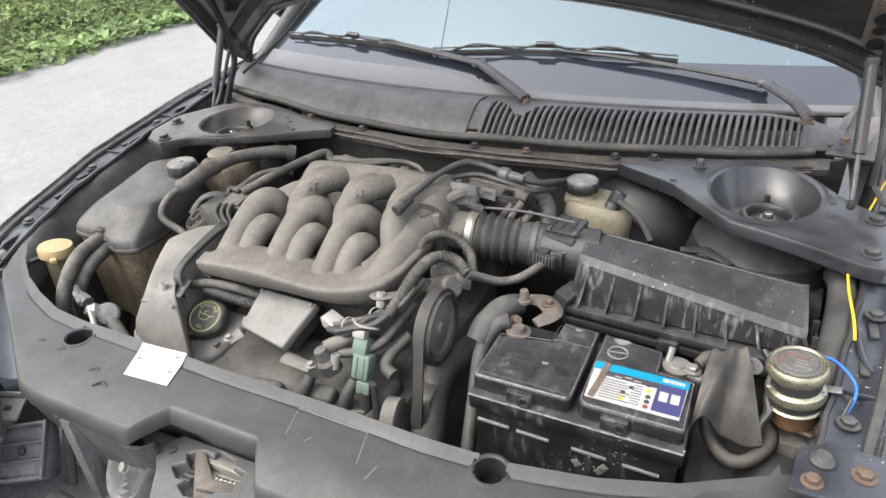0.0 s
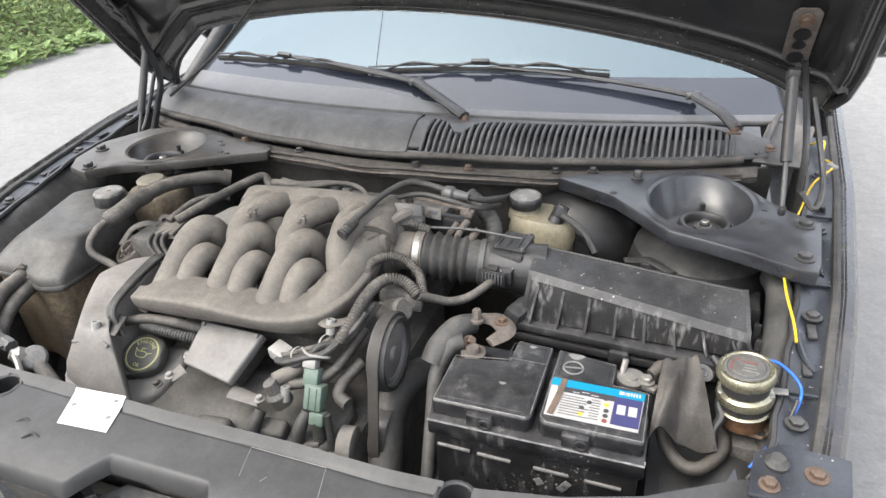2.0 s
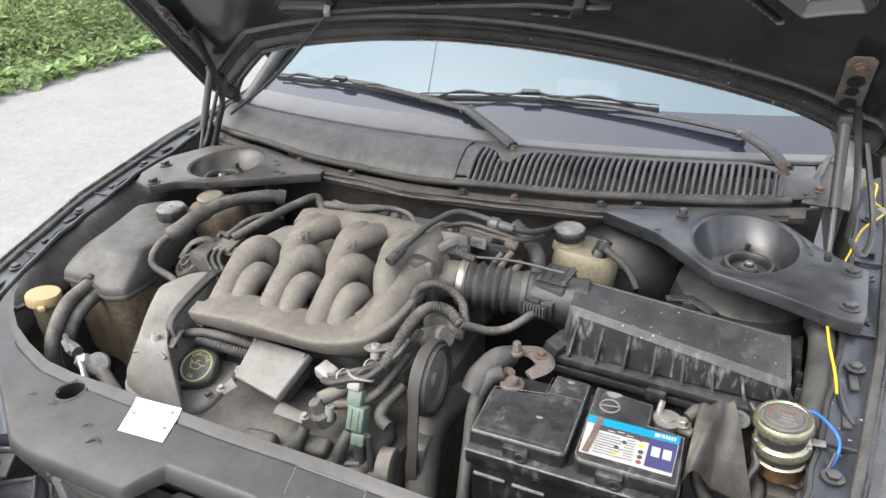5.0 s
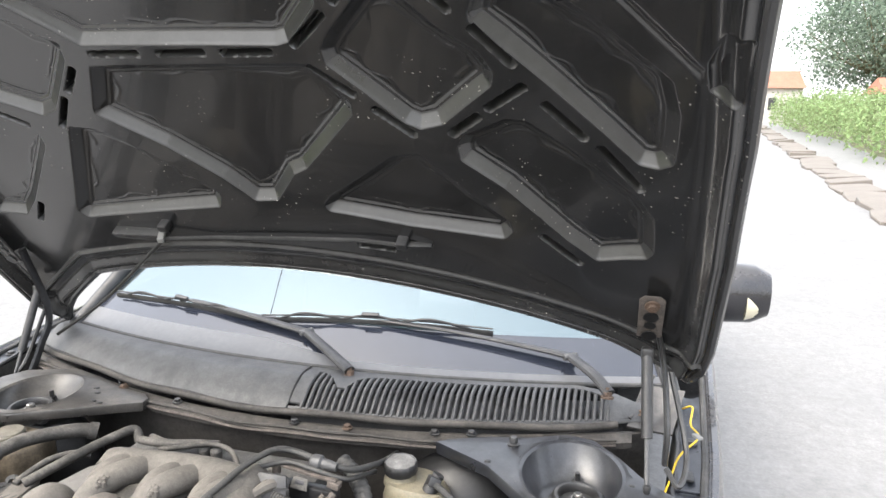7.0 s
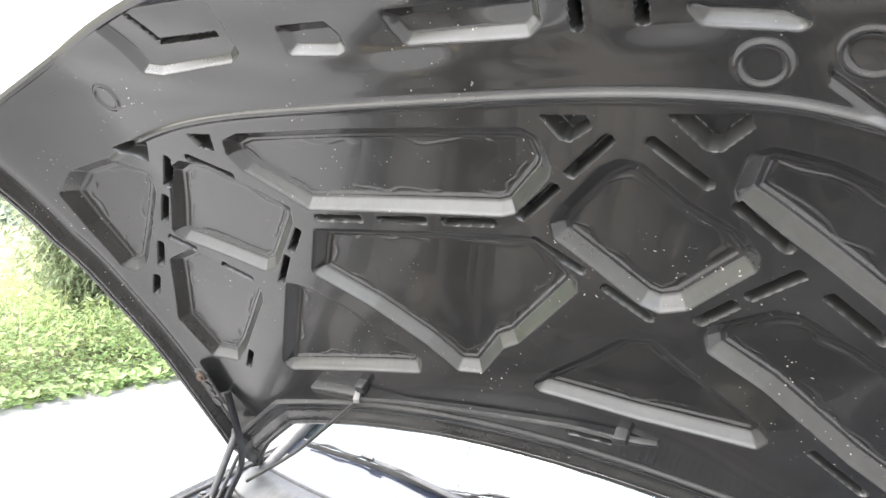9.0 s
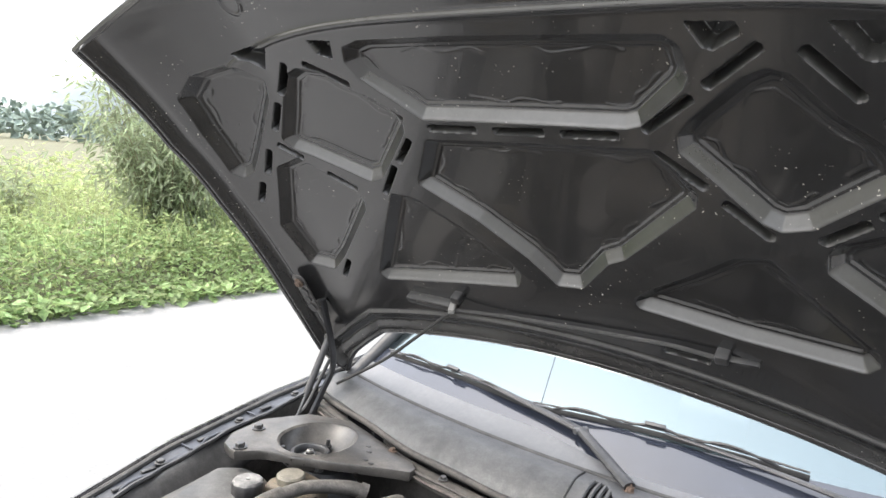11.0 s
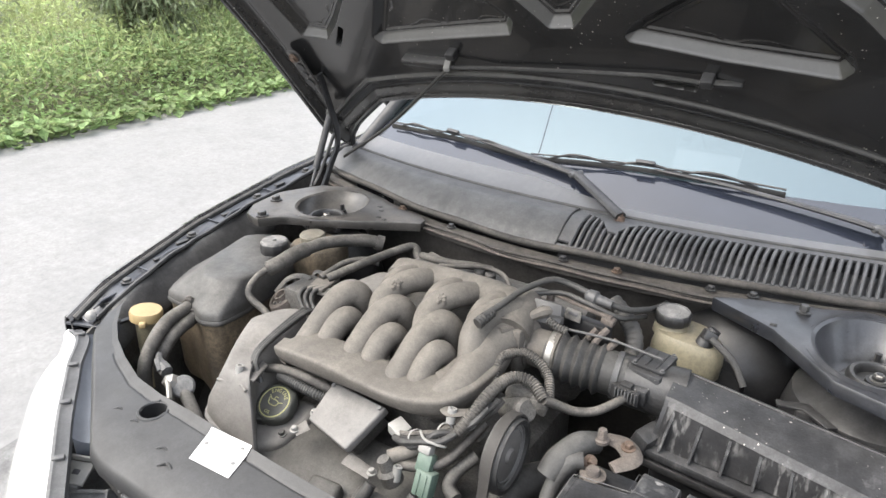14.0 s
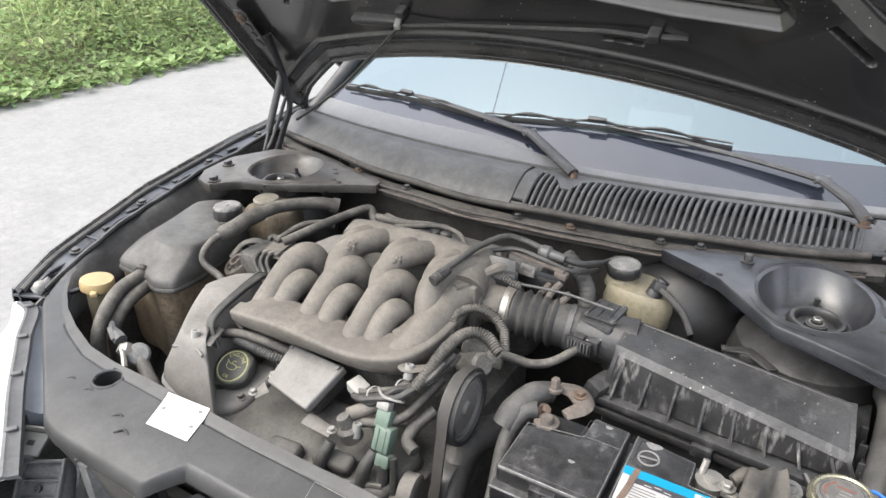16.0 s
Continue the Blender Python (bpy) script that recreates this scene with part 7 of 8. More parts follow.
part("rim_edge", Shape().tube([(0.2565, 0.1225, 0.8365), (0.5305, 0.1225, 0.8365), (0.5305, 0.13, 0.8365)], 0.0014, 5, 1, smooth=False), M_edge, bat, "pale worn edge")
part("lid_line", Shape().tube([(0.336, 0.243, 0.8623), (0.388, 0.243, 0.8623)], 0.0012, 5, 1, smooth=False), M_battery, ld)
for p, k in ((ld, (0.325, 0.137)), (lr, (0.447, 0.137))):
    part("lid_lug", Shape().box((k[0], 0.131, 0.846), (0.034, 0.012, 0.020), 0.003), M_battery, p)
    part("lug_hole", Shape().lathe([(0.008, 0), (0.008, 0.004), (0.005, 0.004), (0.005, 0)], pose(k[0] + 0.008, 0.126, 0.846, 90, 0, 0), 16), M_plastic, p)
part("vent_plug", Shape().lathe([(0.0145, 0), (0.0145, 0.0012), (0, 0.0012)], pose(0.424, 0.246, 0.8615), 28), M_battery, lr, "round black vent plug")
part("plug_rim", Shape().lathe([(0.0115, 0.0), (0.0122, 0.0012), (0.0138, 0.0012), (0.0145, 0.0)], pose(0.424, 0.246, 0.8626), 28, open_ends=True), M_inkgrey, lr)
part("plug_slot", Shape().box((0.424, 0.246, 0.8632), (0.022, 0.003, 0.0012), 0.0004, (0, 0, 8)), M_inkgrey, lr)
for x, y, w in ((0.424, 0.272, 0.016), (0.362, 0.276, 0.008), (0.340, 0.190, 0.007)):
    part("worn_spot", Shape().lathe([(w * 0.6, 0), (w * 0.5, 0.0006), (0, 0.0007)], pose(x, y, 0.8618) @ Matrix.Diagonal((1.2, 0.7, 1, 1)), 12, wob=0.15), M_inkgrey, bat, "pale scuffed spot")
for k, (x, z) in enumerate(((0.290, 0.792), (0.345, 0.790), (0.420, 0.788), (0.485, 0.786))):
    part("case_ridge", Shape().box((x, 0.1265, z), (0.045, 0.004, 0.004), 0.001, (0, 1.5, 0)), M_inkgrey, bat, "scuffed raised bar")
for x, z in ((0.405, 0.765), (0.435, 0.762), (0.44, 0.77)):
    part("case_scuff", Shape().box((x, 0.1272, z), (0.010, 0.0012, 0.012), 0.0005, (0, 40 * math.sin(x * 90), 0)), M_inkgrey, bat)
lab = part("label", Shape().prism([(0.404, 0.149), (0.518, 0.149), (0.521, 0.219), (0.402, 0.219)], 0.8618, 0.8626, 0), M_label, bat, "printed label, cyan, white and navy")
part("cyan_band", Shape().prism([(0.402, 0.205), (0.5205, 0.205), (0.521, 0.2192), (0.402, 0.2192)], 0.8631, 0.8634, 0), M_cyan, lab)
part("dark_band", Shape().prism([(0.412, 0.195), (0.485, 0.195), (0.485, 0.2045), (0.412, 0.2045)], 0.8631, 0.8634, 0), M_ink, lab)
part("navy_field", Shape().prism([(0.484, 0.154), (0.5175, 0.154), (0.519, 0.2045), (0.485, 0.2045)], 0.8631, 0.8634, 0), M_navy, lab)
lg = Shape()
for cx in (0.4945, 0.5085):
    lg.box((cx, 0.1815, 0.8637), (0.0105, 0.017, 0.0005), 0.0)
part("emblem", lg, M_label, lab, "white abstract emblem")
for k in range(5):
    part("print_bar", Shape().box((0.490 + 0.002 * k, 0.2125, 0.8636), (0.0016, 0.006, 0.0004), 0), M_white, lab)
for k in range(6):
    part("print_bar", Shape().box((0.497 + 0.0035 * k, 0.2125, 0.8636), (0.002, 0.006, 0.0004), 0), M_white, lab)
for k in range(8):
    w = 0.036 - 0.004 * ((k * 5) % 3)
    part("print_line", Shape().box((0.420 + w / 2, 0.1555 + 0.0048 * k, 0.8633), (w, 0.0016, 0.0004), 0), M_inkgrey, lab)
    part("print_line", Shape().box((0.4625, 0.1565 + 0.0048 * k, 0.8633), (0.013 - 0.002 * (k % 2), 0.0014, 0.0004), 0), M_inkgrey, lab)
for k in range(3):
    part("white_print_line", Shape().box((0.436 + 0.012 * k, 0.1975 + 0.0025 * (k % 2), 0.8637), (0.009, 0.0012, 0.0004), 0), M_label, lab)
for x, y in ((0.447, 0.172), (0.455, 0.184), (0.474, 0.196)):
    part("print_icon", Shape().lathe([(0.0032, 0), (0.0032, 0.0004), (0, 0.0004)], pose(x, y, 0.8634), 14), M_ink, lab)
for k in range(3):
    part("print_icon", Shape().lathe([(0.0034, 0), (0.0034, 0.0004), (0, 0.0004)], pose(0.477, 0.157 + 0.009 * k, 0.8631), 14), M_tape if k == 0 else M_ink, lab)
for x, y in ((0.447, 0.160), (0.476, 0.185)):
    part("print_icon", Shape().prism([(x - 0.004, y + 0.003), (x + 0.004, y + 0.003), (x, y - 0.004)], 0.8631, 0.8635, 0), M_ywire, lab)
part("tape_mark", Shape().tube([(0.418, 0.2195, 0.8640), (0.416, 0.19, 0.8640), (0.411, 0.150, 0.8640)], 0.0040, 6, 4, flat=0.15), M_rust, lab, "brown tape stain")
tp = part("terminal_clamp", Shape().lathe([(0.010, 0), (0.010, 0.022), (0.008, 0.025), (0, 0.025)], pose(0.280, 0.252, 0.838), 18).lathe([(0.017, 0.0), (0.018, 0.012), (0.011, 0.013)], pose(0.280, 0.252, 0.842), 18), M_pinkrust, bat, "corroded terminal clamp")
part("clamp_bolt", bolt((0.268, 0.270, 0.855), 0.007, 0.010, (20, 40, 0)), M_rust, tp)
tn = part("terminal_clamp", Shape().lathe([(0.009, 0), (0.009, 0.020), (0, 0.021)], pose(0.500, 0.258, 0.838), 18).lathe([(0.018, 0.0), (0.019, 0.012), (0.010, 0.013)], pose(0.500, 0.258, 0.843), 18).box((0.520, 0.252, 0.850), (0.03, 0.014, 0.008), 0.002, (0, 0, -18)), M_steel, bat, "grey metal terminal clamp")
part("clamp_bolt", bolt((0.520, 0.253, 0.856), 0.007, 0.008), M_steel, tn)
part("clamp_stud", Shape().tube([(0.487, 0.262, 0.85), (0.490, 0.272, 0.872)], 0.0045, 8, 1, smooth=False), M_steel, tn)
part("battery_tray", Shape().prism([(0.23, 0.09), (0.66, 0.10), (0.66, 0.31), (0.23, 0.32)], 0.64, 0.662, 0.004), M_plastic, car, "black battery tray")
part("tray_panel", Shape().sheet(10, 10, lambda u, v: (0.535 + 0.13 * u, 0.135 + 0.17 * v, 0.755 - 0.02 * math.sin(6 * u) * math.sin(4 * v)), (0, 0, -0.02)), M_slam, car, "grey dusty panel beside the battery")
part("tray_leg", Shape().box((0.6, 0.22, 0.70), (0.10, 0.14, 0.09), 0.01), M_plastic, car)

# ---- leads and hoses by the battery ----


def cable(name, pts, r, material, label, category="cable", ribs=0, rib=0.0, segs=10, n=6, flat=1.0):
    ob = part(name, Shape().tube(pts, r, segs, n, ribs=ribs, rib=rib, flat=flat), material)
    return tagged(ob, label, category, category + "s in the engine bay")


cable("battery_lead", [(0.262, 0.262, 0.86), (0.245, 0.252, 0.855), (0.232, 0.225, 0.82), (0.236, 0.185, 0.77), (0.246, 0.135, 0.72), (0.25, 0.10, 0.66)], [0.013, 0.014, 0.012, 0.010, 0.010, 0.010], M_rubber, "dusty cloth-wrapped battery lead")
cable("battery_lead", [(0.255, 0.27, 0.85), (0.245, 0.235, 0.82), (0.252, 0.19, 0.76), (0.262, 0.12, 0.68)], 0.007, M_rubber, "thin dusty black battery lead")
cable("lead_sleeve", [(0.262, 0.305, 0.862), (0.246, 0.280, 0.868), (0.230, 0.252, 0.850), (0.224, 0.236, 0.832)], [0.016, 0.018, 0.021, 0.020], M_rubber, "grey rubber sleeve on the battery lead")
cable("clamp_plate", [(0.30, 0.268, 0.862), (0.318, 0.292, 0.868), (0.30, 0.315, 0.868), (0.272, 0.318, 0.866)], [0.010, 0.015, 0.015, 0.010], M_pinkrust, "corroded fuse clamp with bolts", "clamp", flat=0.45)
tagged(part("clamp_nut", bolt((0.308, 0.305, 0.874), 0.007, 0.008), M_rust), "rusty nut on the fuse clamp", "nut")
tagged(part("clamp_nut", bolt((0.272, 0.298, 0.874), 0.007, 0.018), M_pinkrust), "corroded stud on the fuse clamp", "nut")
cable("radiator_hose", [(0.17, 0.34, 0.72), (0.155, 0.29, 0.735), (0.148, 0.24, 0.725), (0.158, 0.185, 0.69), (0.17, 0.14, 0.62), (0.175, 0.10, 0.55)], 0.028, M_rubber, "thick dusty black radiator hose", "hose", segs=16)
cable("ground_lead", [(0.525, 0.262, 0.862), (0.538, 0.276, 0.868), (0.550, 0.270, 0.850), (0.545, 0.252, 0.815), (0.551, 0.220, 0.792), (0.573, 0.194, 0.782), (0.597, 0.193, 0.782), (0.619, 0.218, 0.786), (0.625, 0.241, 0.79), (0.617, 0.265, 0.79)], [0.008, 0.009, 0.009, 0.0088, 0.0088, 0.0088, 0.0088, 0.0088, 0.0085, 0.008], M_boot, "thick dusty grey earth lead in a loop", segs=12)


def flap(u, v):
    """Worn rubber boot folded over the lead: narrow above, wide and open below."""
    top_ = Vector((0.536, 0.268, 0.884)).lerp(Vector((0.578, 0.290, 0.886)), u)
    low_ = Vector((0.530, 0.172, 0.832)).lerp(Vector((0.616, 0.212, 0.800)), u)
    c = top_.lerp(low_, v)
    fold = math.sin(math.pi * min(1, u * 1.9)) * 0.026 * v ** 0.6 if u < 0.53 else -0.006 * math.sin(math.pi * (u - 0.53) / 0.47) * v
    return c + Vector((-0.010 * math.sin(math.pi * u) * v, -0.020 * math.sin(math.pi * v) * (1 - 0.5 * u), fold + 0.012 * math.sin(math.pi * v) + 0.003 * math.sin(13 * u + 6 * v)))


tagged(part("rubber_boot", Shape().sheet(28, 18, flap, (0, 0.002, -0.004)), M_boot), "crumpled grey rubber boot over the earth lead", "boot")
tagged(part("cable_lug", Shape().lathe([(0.016, 0), (0.017, 0.004), (0.009, 0.005), (0.006, 0.002), (0, 0.002)], pose(0.588, 0.278, 0.866, 20, 15, 0) @ Matrix.Scale(0.75, 4), 20), M_bracket), "dull round metal cable lug", "lug")

# ---- round siren can ----
si = thing("siren", (0.634, 0.252, 0.775), "round can with a zinc-yellow rimmed cap and brown base", "siren")
SIREN = Matrix.Translation((0.646, 0.264, 0.812)) @ Vector((0, 0, 1)).rotation_difference(Vector((-0.014, -0.002, 0.118))).to_matrix().to_4x4() @ Matrix.Diagonal((0.96, 0.96, 0.78, 1))
part("can_base", Shape().lathe([(0.028, 0), (0.0285, 0.030), (0.0295, 0.038)], SIREN, 36), M_copper, si, "glossy brown can")
part("can_seam", Shape().lathe([(0.0285, 0.030), (0.0350, 0.033), (0.0355, 0.036), (0.031, 0.040)], SIREN, 40), M_gold, si, "pale zinc seam")
part("can_band", Shape().lathe([(0.0325, 0.038), (0.0332, 0.052), (0.030, 0.054)], SIREN, 40), M_plastic, si)
fl = part("can_flange", Shape().lathe([(0.031, 0.052), (0.0360, 0.054), (0.0368, 0.060), (0.0352, 0.068), (0.031, 0.072), (0.028, 0.073)], SIREN, 44), M_gold, si, "pale zinc clamping ring")
for a in (-160, -20, 80):
    part("flange_rivet", Shape().lathe([(0.0042, 0), (0.0042, 0.002), (0.002, 0.0035), (0, 0.0035)], SIREN @ pose(0.0325 * math.cos(radians(a)), 0.0325 * math.sin(radians(a)), 0.069), 10), M_steel, fl)
part("can_neck", Shape().lathe([(0.030, 0.070), (0.0312, 0.092), (0.029, 0.098)], SIREN, 40), M_plastic, si, "ribbed black neck")
cp = part("cap", Shape().lathe([(0.030, 0.094), (0.0352, 0.095), (0.0368, 0.099), (0.0368, 0.106), (0.0355, 0.113), (0.0335, 0.1155), (0.0310, 0.1155), (0.0295, 0.1135), (0.0235, 0.1130), (0.0230, 0.1140), (0, 0.1140)], SIREN, 52), M_gold, si, "zinc-yellow rimmed cap")
part("cap_disc", Shape().lathe([(0.0292, 0.1130), (0.0238, 0.1142), (0.0232, 0.1150), (0, 0.1150)], SIREN, 44), M_disc, cp, "grey printed disc")
part("disc_ring", Shape().lathe([(0.0228, 0.1150), (0.0235, 0.1158), (0.0242, 0.1150)], SIREN, 44, open_ends=True), M_ink, cp)
for k in range(9):
    a = radians(120 + 24 * k)
    part("print_bar", Shape().box((0.0185 * math.cos(a), 0.0185 * math.sin(a), 0.1153), (0.006, 0.0024, 0.0004), 0, (0, 0, math.degrees(a) + 90)), M_tape if k < 4 else M_inkgrey, cp).data.transform(SIREN)
for k in range(4):
    part("print_bar", Shape().box((0.004, -0.009 + 0.006 * k, 0.1153), (0.020 - 0.004 * (k % 3), 0.0022, 0.0004), 0, (0, 0, -12)), M_tape if k == 3 else M_inkgrey, cp).data.transform(SIREN)
part("can_lug", Shape().box((0.042, 0.006, 0.064), (0.020, 0.012, 0.004), 0.0015), M_steel, si).data.transform(SIREN)
part("taped_loom", Shape().tube([(0.598, 0.300, 0.880), (0.609, 0.288, 0.870), (0.616, 0.270, 0.855), (0.611, 0.254, 0.842), (0.616, 0.242, 0.830), (0.609, 0.228, 0.818), (0.611, 0.214, 0.800)], [0.004, 0.006, 0.007, 0.0045, 0.007, 0.0045, 0.004], 9, 6), M_booster, si, "black crumpled taped loom")
part("can_bracket", Shape().prism([(0.622, 0.262), (0.642, 0.246), (0.668, 0.242), (0.688, 0.262), (0.690, 0.290), (0.660, 0.305), (0.628, 0.300)], 0.804, 0.810, 0.0018), M_zinc, si, "pinkish-tan metal mounting bracket")
part("bracket_hole", Shape().lathe([(0.0065, 0), (0.0065, 0.0008), (0, 0.0008)], pose(0.666, 0.249, 0.8102), 18), M_ink, si)
part("bracket_post", Shape().box((0.655, 0.262, 0.71), (0.04, 0.04, 0.15), 0.004), M_dark, si)
cable("blue_wire", [(0.645, 0.285, 0.888), (0.672, 0.298, 0.890), (0.700, 0.285, 0.875), (0.703, 0.262, 0.862), (0.685, 0.235, 0.83), (0.655, 0.205, 0.79)], 0.0021, M_bwire, "bright blue plastic-sheathed wire", "wire")
cable("black_wire", [(0.70, 0.26, 0.865), (0.68, 0.215, 0.82), (0.652, 0.19, 0.785)], 0.0025, M_plastic, "thin black plastic-sheathed wire", "wire")
cable("yellow_wire", [(0.678, 0.545, 0.91), (0.690, 0.50, 0.912), (0.692, 0.43, 0.91), (0.697, 0.37, 0.905), (0.698, 0.335, 0.90)], 0.0020, M_ywire, "bright yellow plastic-sheathed wire", "wire")
cable("yellow_wire", [(0.765, 0.965, 0.94), (0.785, 0.93, 0.965), (0.778, 0.87, 0.955), (0.785, 0.80, 0.965), (0.748, 0.738, 0.955), (0.728, 0.680, 0.93), (0.705, 0.62, 0.90), (0.69, 0.57, 0.885)], 0.0019, M_ywire, "bright yellow wire along the wing", "wire")
tagged(part("wire_knot", Shape().box((0.783, 0.80, 0.966), (0.012, 0.02, 0.006), 0.002, (0, 0, 30)), M_white_plastic), "pale twisted bare wire end", "wire")
cable("air_duct", [(0.690, 0.56, 0.86), (0.694, 0.50, 0.872), (0.690, 0.43, 0.862), (0.684, 0.36, 0.845), (0.682, 0.30, 0.81), (0.684, 0.25, 0.77)], 0.0195, M_rubber, "grey dusty pipe along the wing", "pipe", segs=14)

# ---- brake side ----
bres = thing("brake_reservoir", (0.285, 0.65, 0.80), "yellowed brake fluid reservoir with a grey cap", "reservoir")
FOOT = [(0.238, 0.628), (0.248, 0.602), (0.300, 0.592), (0.350, 0.612), (0.355, 0.655), (0.315, 0.688), (0.256, 0.684)]
bb = loft([rounded_ring([(0.296 + (x - 0.296) * g, 0.642 + (y - 0.642) * g, z - 0.16 * max(0.0, x - 0.296) * k) for x, y in FOOT]) for g, z, k in ((0.90, 0.812, 0), (1.0, 0.820, 0), (1.02, 0.842, 0), (1.00, 0.868, 0.6), (0.93, 0.884, 1), (0.84, 0.890, 1), (0.5, 0.892, 1))])
bb.lathe([(0.032, 0), (0.030, 0.012), (0.025, 0.018), (0.024, 0.03)], pose(0.262, 0.645, 0.878), 28)
part("tank", bb, M_cream, bres, "yellowed translucent tank")
part("screw_cap", Shape().lathe([(0.0275, 0), (0.0285, 0.003), (0.0285, 0.0195), (0.0278, 0.0215), (0.0262, 0.0220), (0.0256, 0.0205), (0.012, 0.0205), (0.011, 0.0212), (0, 0.0212)], pose(0.263, 0.642, 0.900), 40, teeth=20), M_capgrey, bres, "grey ribbed screw cap", smooth=20)
part("cap_grip", Shape().lathe([(0.0290, 0.001), (0.0303, 0.003), (0.0303, 0.018), (0.0290, 0.0200)], pose(0.263, 0.642, 0.900), 48, teeth=24, open_ends=True), M_plastic, bres, "black ribbed grip")
part("level_plug", Shape().lathe([(0.014, -0.01), (0.015, 0.012), (0.011, 0.018), (0.011, 0.03), (0, 0.03)], pose(0.325, 0.625, 0.885, -20, 25, 0), 20), M_plastic, bres, "black level sensor plug")
part("plug_block", Shape().box((0.332, 0.618, 0.905), (0.022, 0.026, 0.018), 0.003, (-20, 25, 20)), M_plastic, bres)
part("plug_cable", Shape().tube([(0.338, 0.61, 0.905), (0.362, 0.60, 0.895), (0.385, 0.59, 0.88), (0.405, 0.575, 0.855)], 0.006, 8), M_rubber, bres, "dusty cable")
bo = thing("brake_booster", (0.36, 0.72, 0.72), "black domed brake booster at the bulkhead", "booster")
part("booster_dome", Shape().lathe([(0.125, 0), (0.127, 0.02), (0.120, 0.05), (0.095, 0.085), (0.045, 0.105), (0.04, 0.13), (0, 0.13)], pose(0.355, 0.755, 0.775, 78, 0, 0), 48), M_booster, bo)
part("booster_seam", Shape().lathe([(0.125, -0.006), (0.131, 0.0), (0.125, 0.006)], pose(0.355, 0.750, 0.776, 78, 0, 0), 48, open_ends=True), M_booster, bo)
part("master_cylinder", Shape().tube([(0.33, 0.64, 0.785), (0.30, 0.56, 0.78), (0.285, 0.53, 0.78)], 0.022, 14), M_dark, bo)
tagged(part("wing_bracket", Shape().prism([(0.455, 0.560), (0.500, 0.575), (0.545, 0.535), (0.530, 0.525), (0.495, 0.555), (0.46, 0.545)], 0.858, 0.863, 0.001), M_bay), "small black bracket with two holes", "bracket")
tagged(part("bracket_stay", Shape().box((0.50, 0.56, 0.83), (0.03, 0.02, 0.06), 0.003), M_bay), "short black painted bracket stay", "bracket")

# ---- left side: tanks, caps, hoses ----
ct = thing("coolant_tank", (-0.6056, 0.3721, 0.6501), "dusty grey coolant tank with a stained lower half", "tank")


SEAM = [(-0.689, 0.269), (-0.622, 0.262), (-0.545, 0.240), (-0.506, 0.258), (-0.503, 0.325), (-0.532, 0.467), (-0.570, 0.550), (-0.680, 0.580), (-0.760, 0.530), (-0.735, 0.360)]
CROWN = [(-0.645, 0.335), (-0.605, 0.300), (-0.552, 0.298), (-0.521, 0.330), (-0.520, 0.385), (-0.545, 0.475), (-0.580, 0.530), (-0.655, 0.535), (-0.705, 0.500), (-0.678, 0.405)]


def tank_ring(k, z, grow=1.0):
    """A closed outline between the seam (k = 0) and the crown (k = 1)."""
    q = [Vector((*a, 0)).lerp(Vector((*b, 0)), k) for a, b in zip(SEAM, CROWN)]
    c = sum(q, Vector()) / len(q)
    return rounded_ring([(w.x, w.y, z - 0.008 * k + 0.003 * k * math.sin(60 * w.y) * (w.y > 0.38)) for w in (c + (w - c) * grow for w in q)], 0.22)


part("upper_shell", loft([tank_ring(0, 0.826), tank_ring(0.02, 0.838), tank_ring(0.10, 0.846), tank_ring(0.50, 0.866), tank_ring(0.90, 0.884), tank_ring(0.98, 0.889, 0.995), tank_ring(1, 0.893, 0.97), tank_ring(1, 0.895, 0.90), tank_ring(1, 0.896, 0.70), tank_ring(1, 0.897, 0.30)]), M_tank, ct, "dust-covered grey upper shell", smooth=50)
part("shell_seam", loft([tank_ring(0, 0.817, 1.008), tank_ring(0, 0.819, 1.018), tank_ring(0, 0.824, 1.018), tank_ring(0, 0.827, 1.006)]), M_tank, ct)
part("lower_shell", loft([tank_ring(0, 0.631, 0.90), tank_ring(0, 0.65, 0.94), tank_ring(0, 0.80, 0.965), tank_ring(0, 0.818, 0.965)]), M_tankbody, ct, "brown-stained translucent lower shell")
tcap = part("tank_cap", Shape().lathe([(0.022, -0.014), (0.0295, -0.012), (0.030, 0.012), (0.027, 0.016), (0.024, 0.0165), (0, 0.015)], pose(-0.562, 0.464, 0.902), 40, teeth=18), M_capgrey, ct, "black ribbed screw cap with a pale dusty top")
part("cap_ring", Shape().lathe([(0.0302, -0.012), (0.0312, -0.010), (0.0312, 0.010), (0.0302, 0.012)], pose(-0.562, 0.464, 0.902), 40, teeth=20, open_ends=True), M_plastic, tcap, "black ribbed grip")
part("cap_collar", Shape().lathe([(0.034, -0.02), (0.032, 0.006), (0.026, 0.012)], pose(-0.562, 0.464, 0.884), 30, open_ends=True), M_tank, ct)
part("cap_vent", Shape().lathe([(0.004, 0), (0.004, 0.003), (0, 0.003)], pose(-0.562, 0.464, 0.9175), 10), M_white_plastic, ct)
ps = thing("steering_reservoir", (-0.5584, 0.5753, 0.8013), "dusty power steering reservoir with a tan cap", "reservoir")
part("reservoir_body", Shape().prism([(-0.5726, 0.5281), (-0.5537, 0.4950), (-0.4781, 0.5044), (-0.4497, 0.5470), (-0.4639, 0.5990), (-0.5489, 0.6037)], 0.8154, 0.8976, 0.012, seg=3), M_tankbody, ps, "brown stained body")
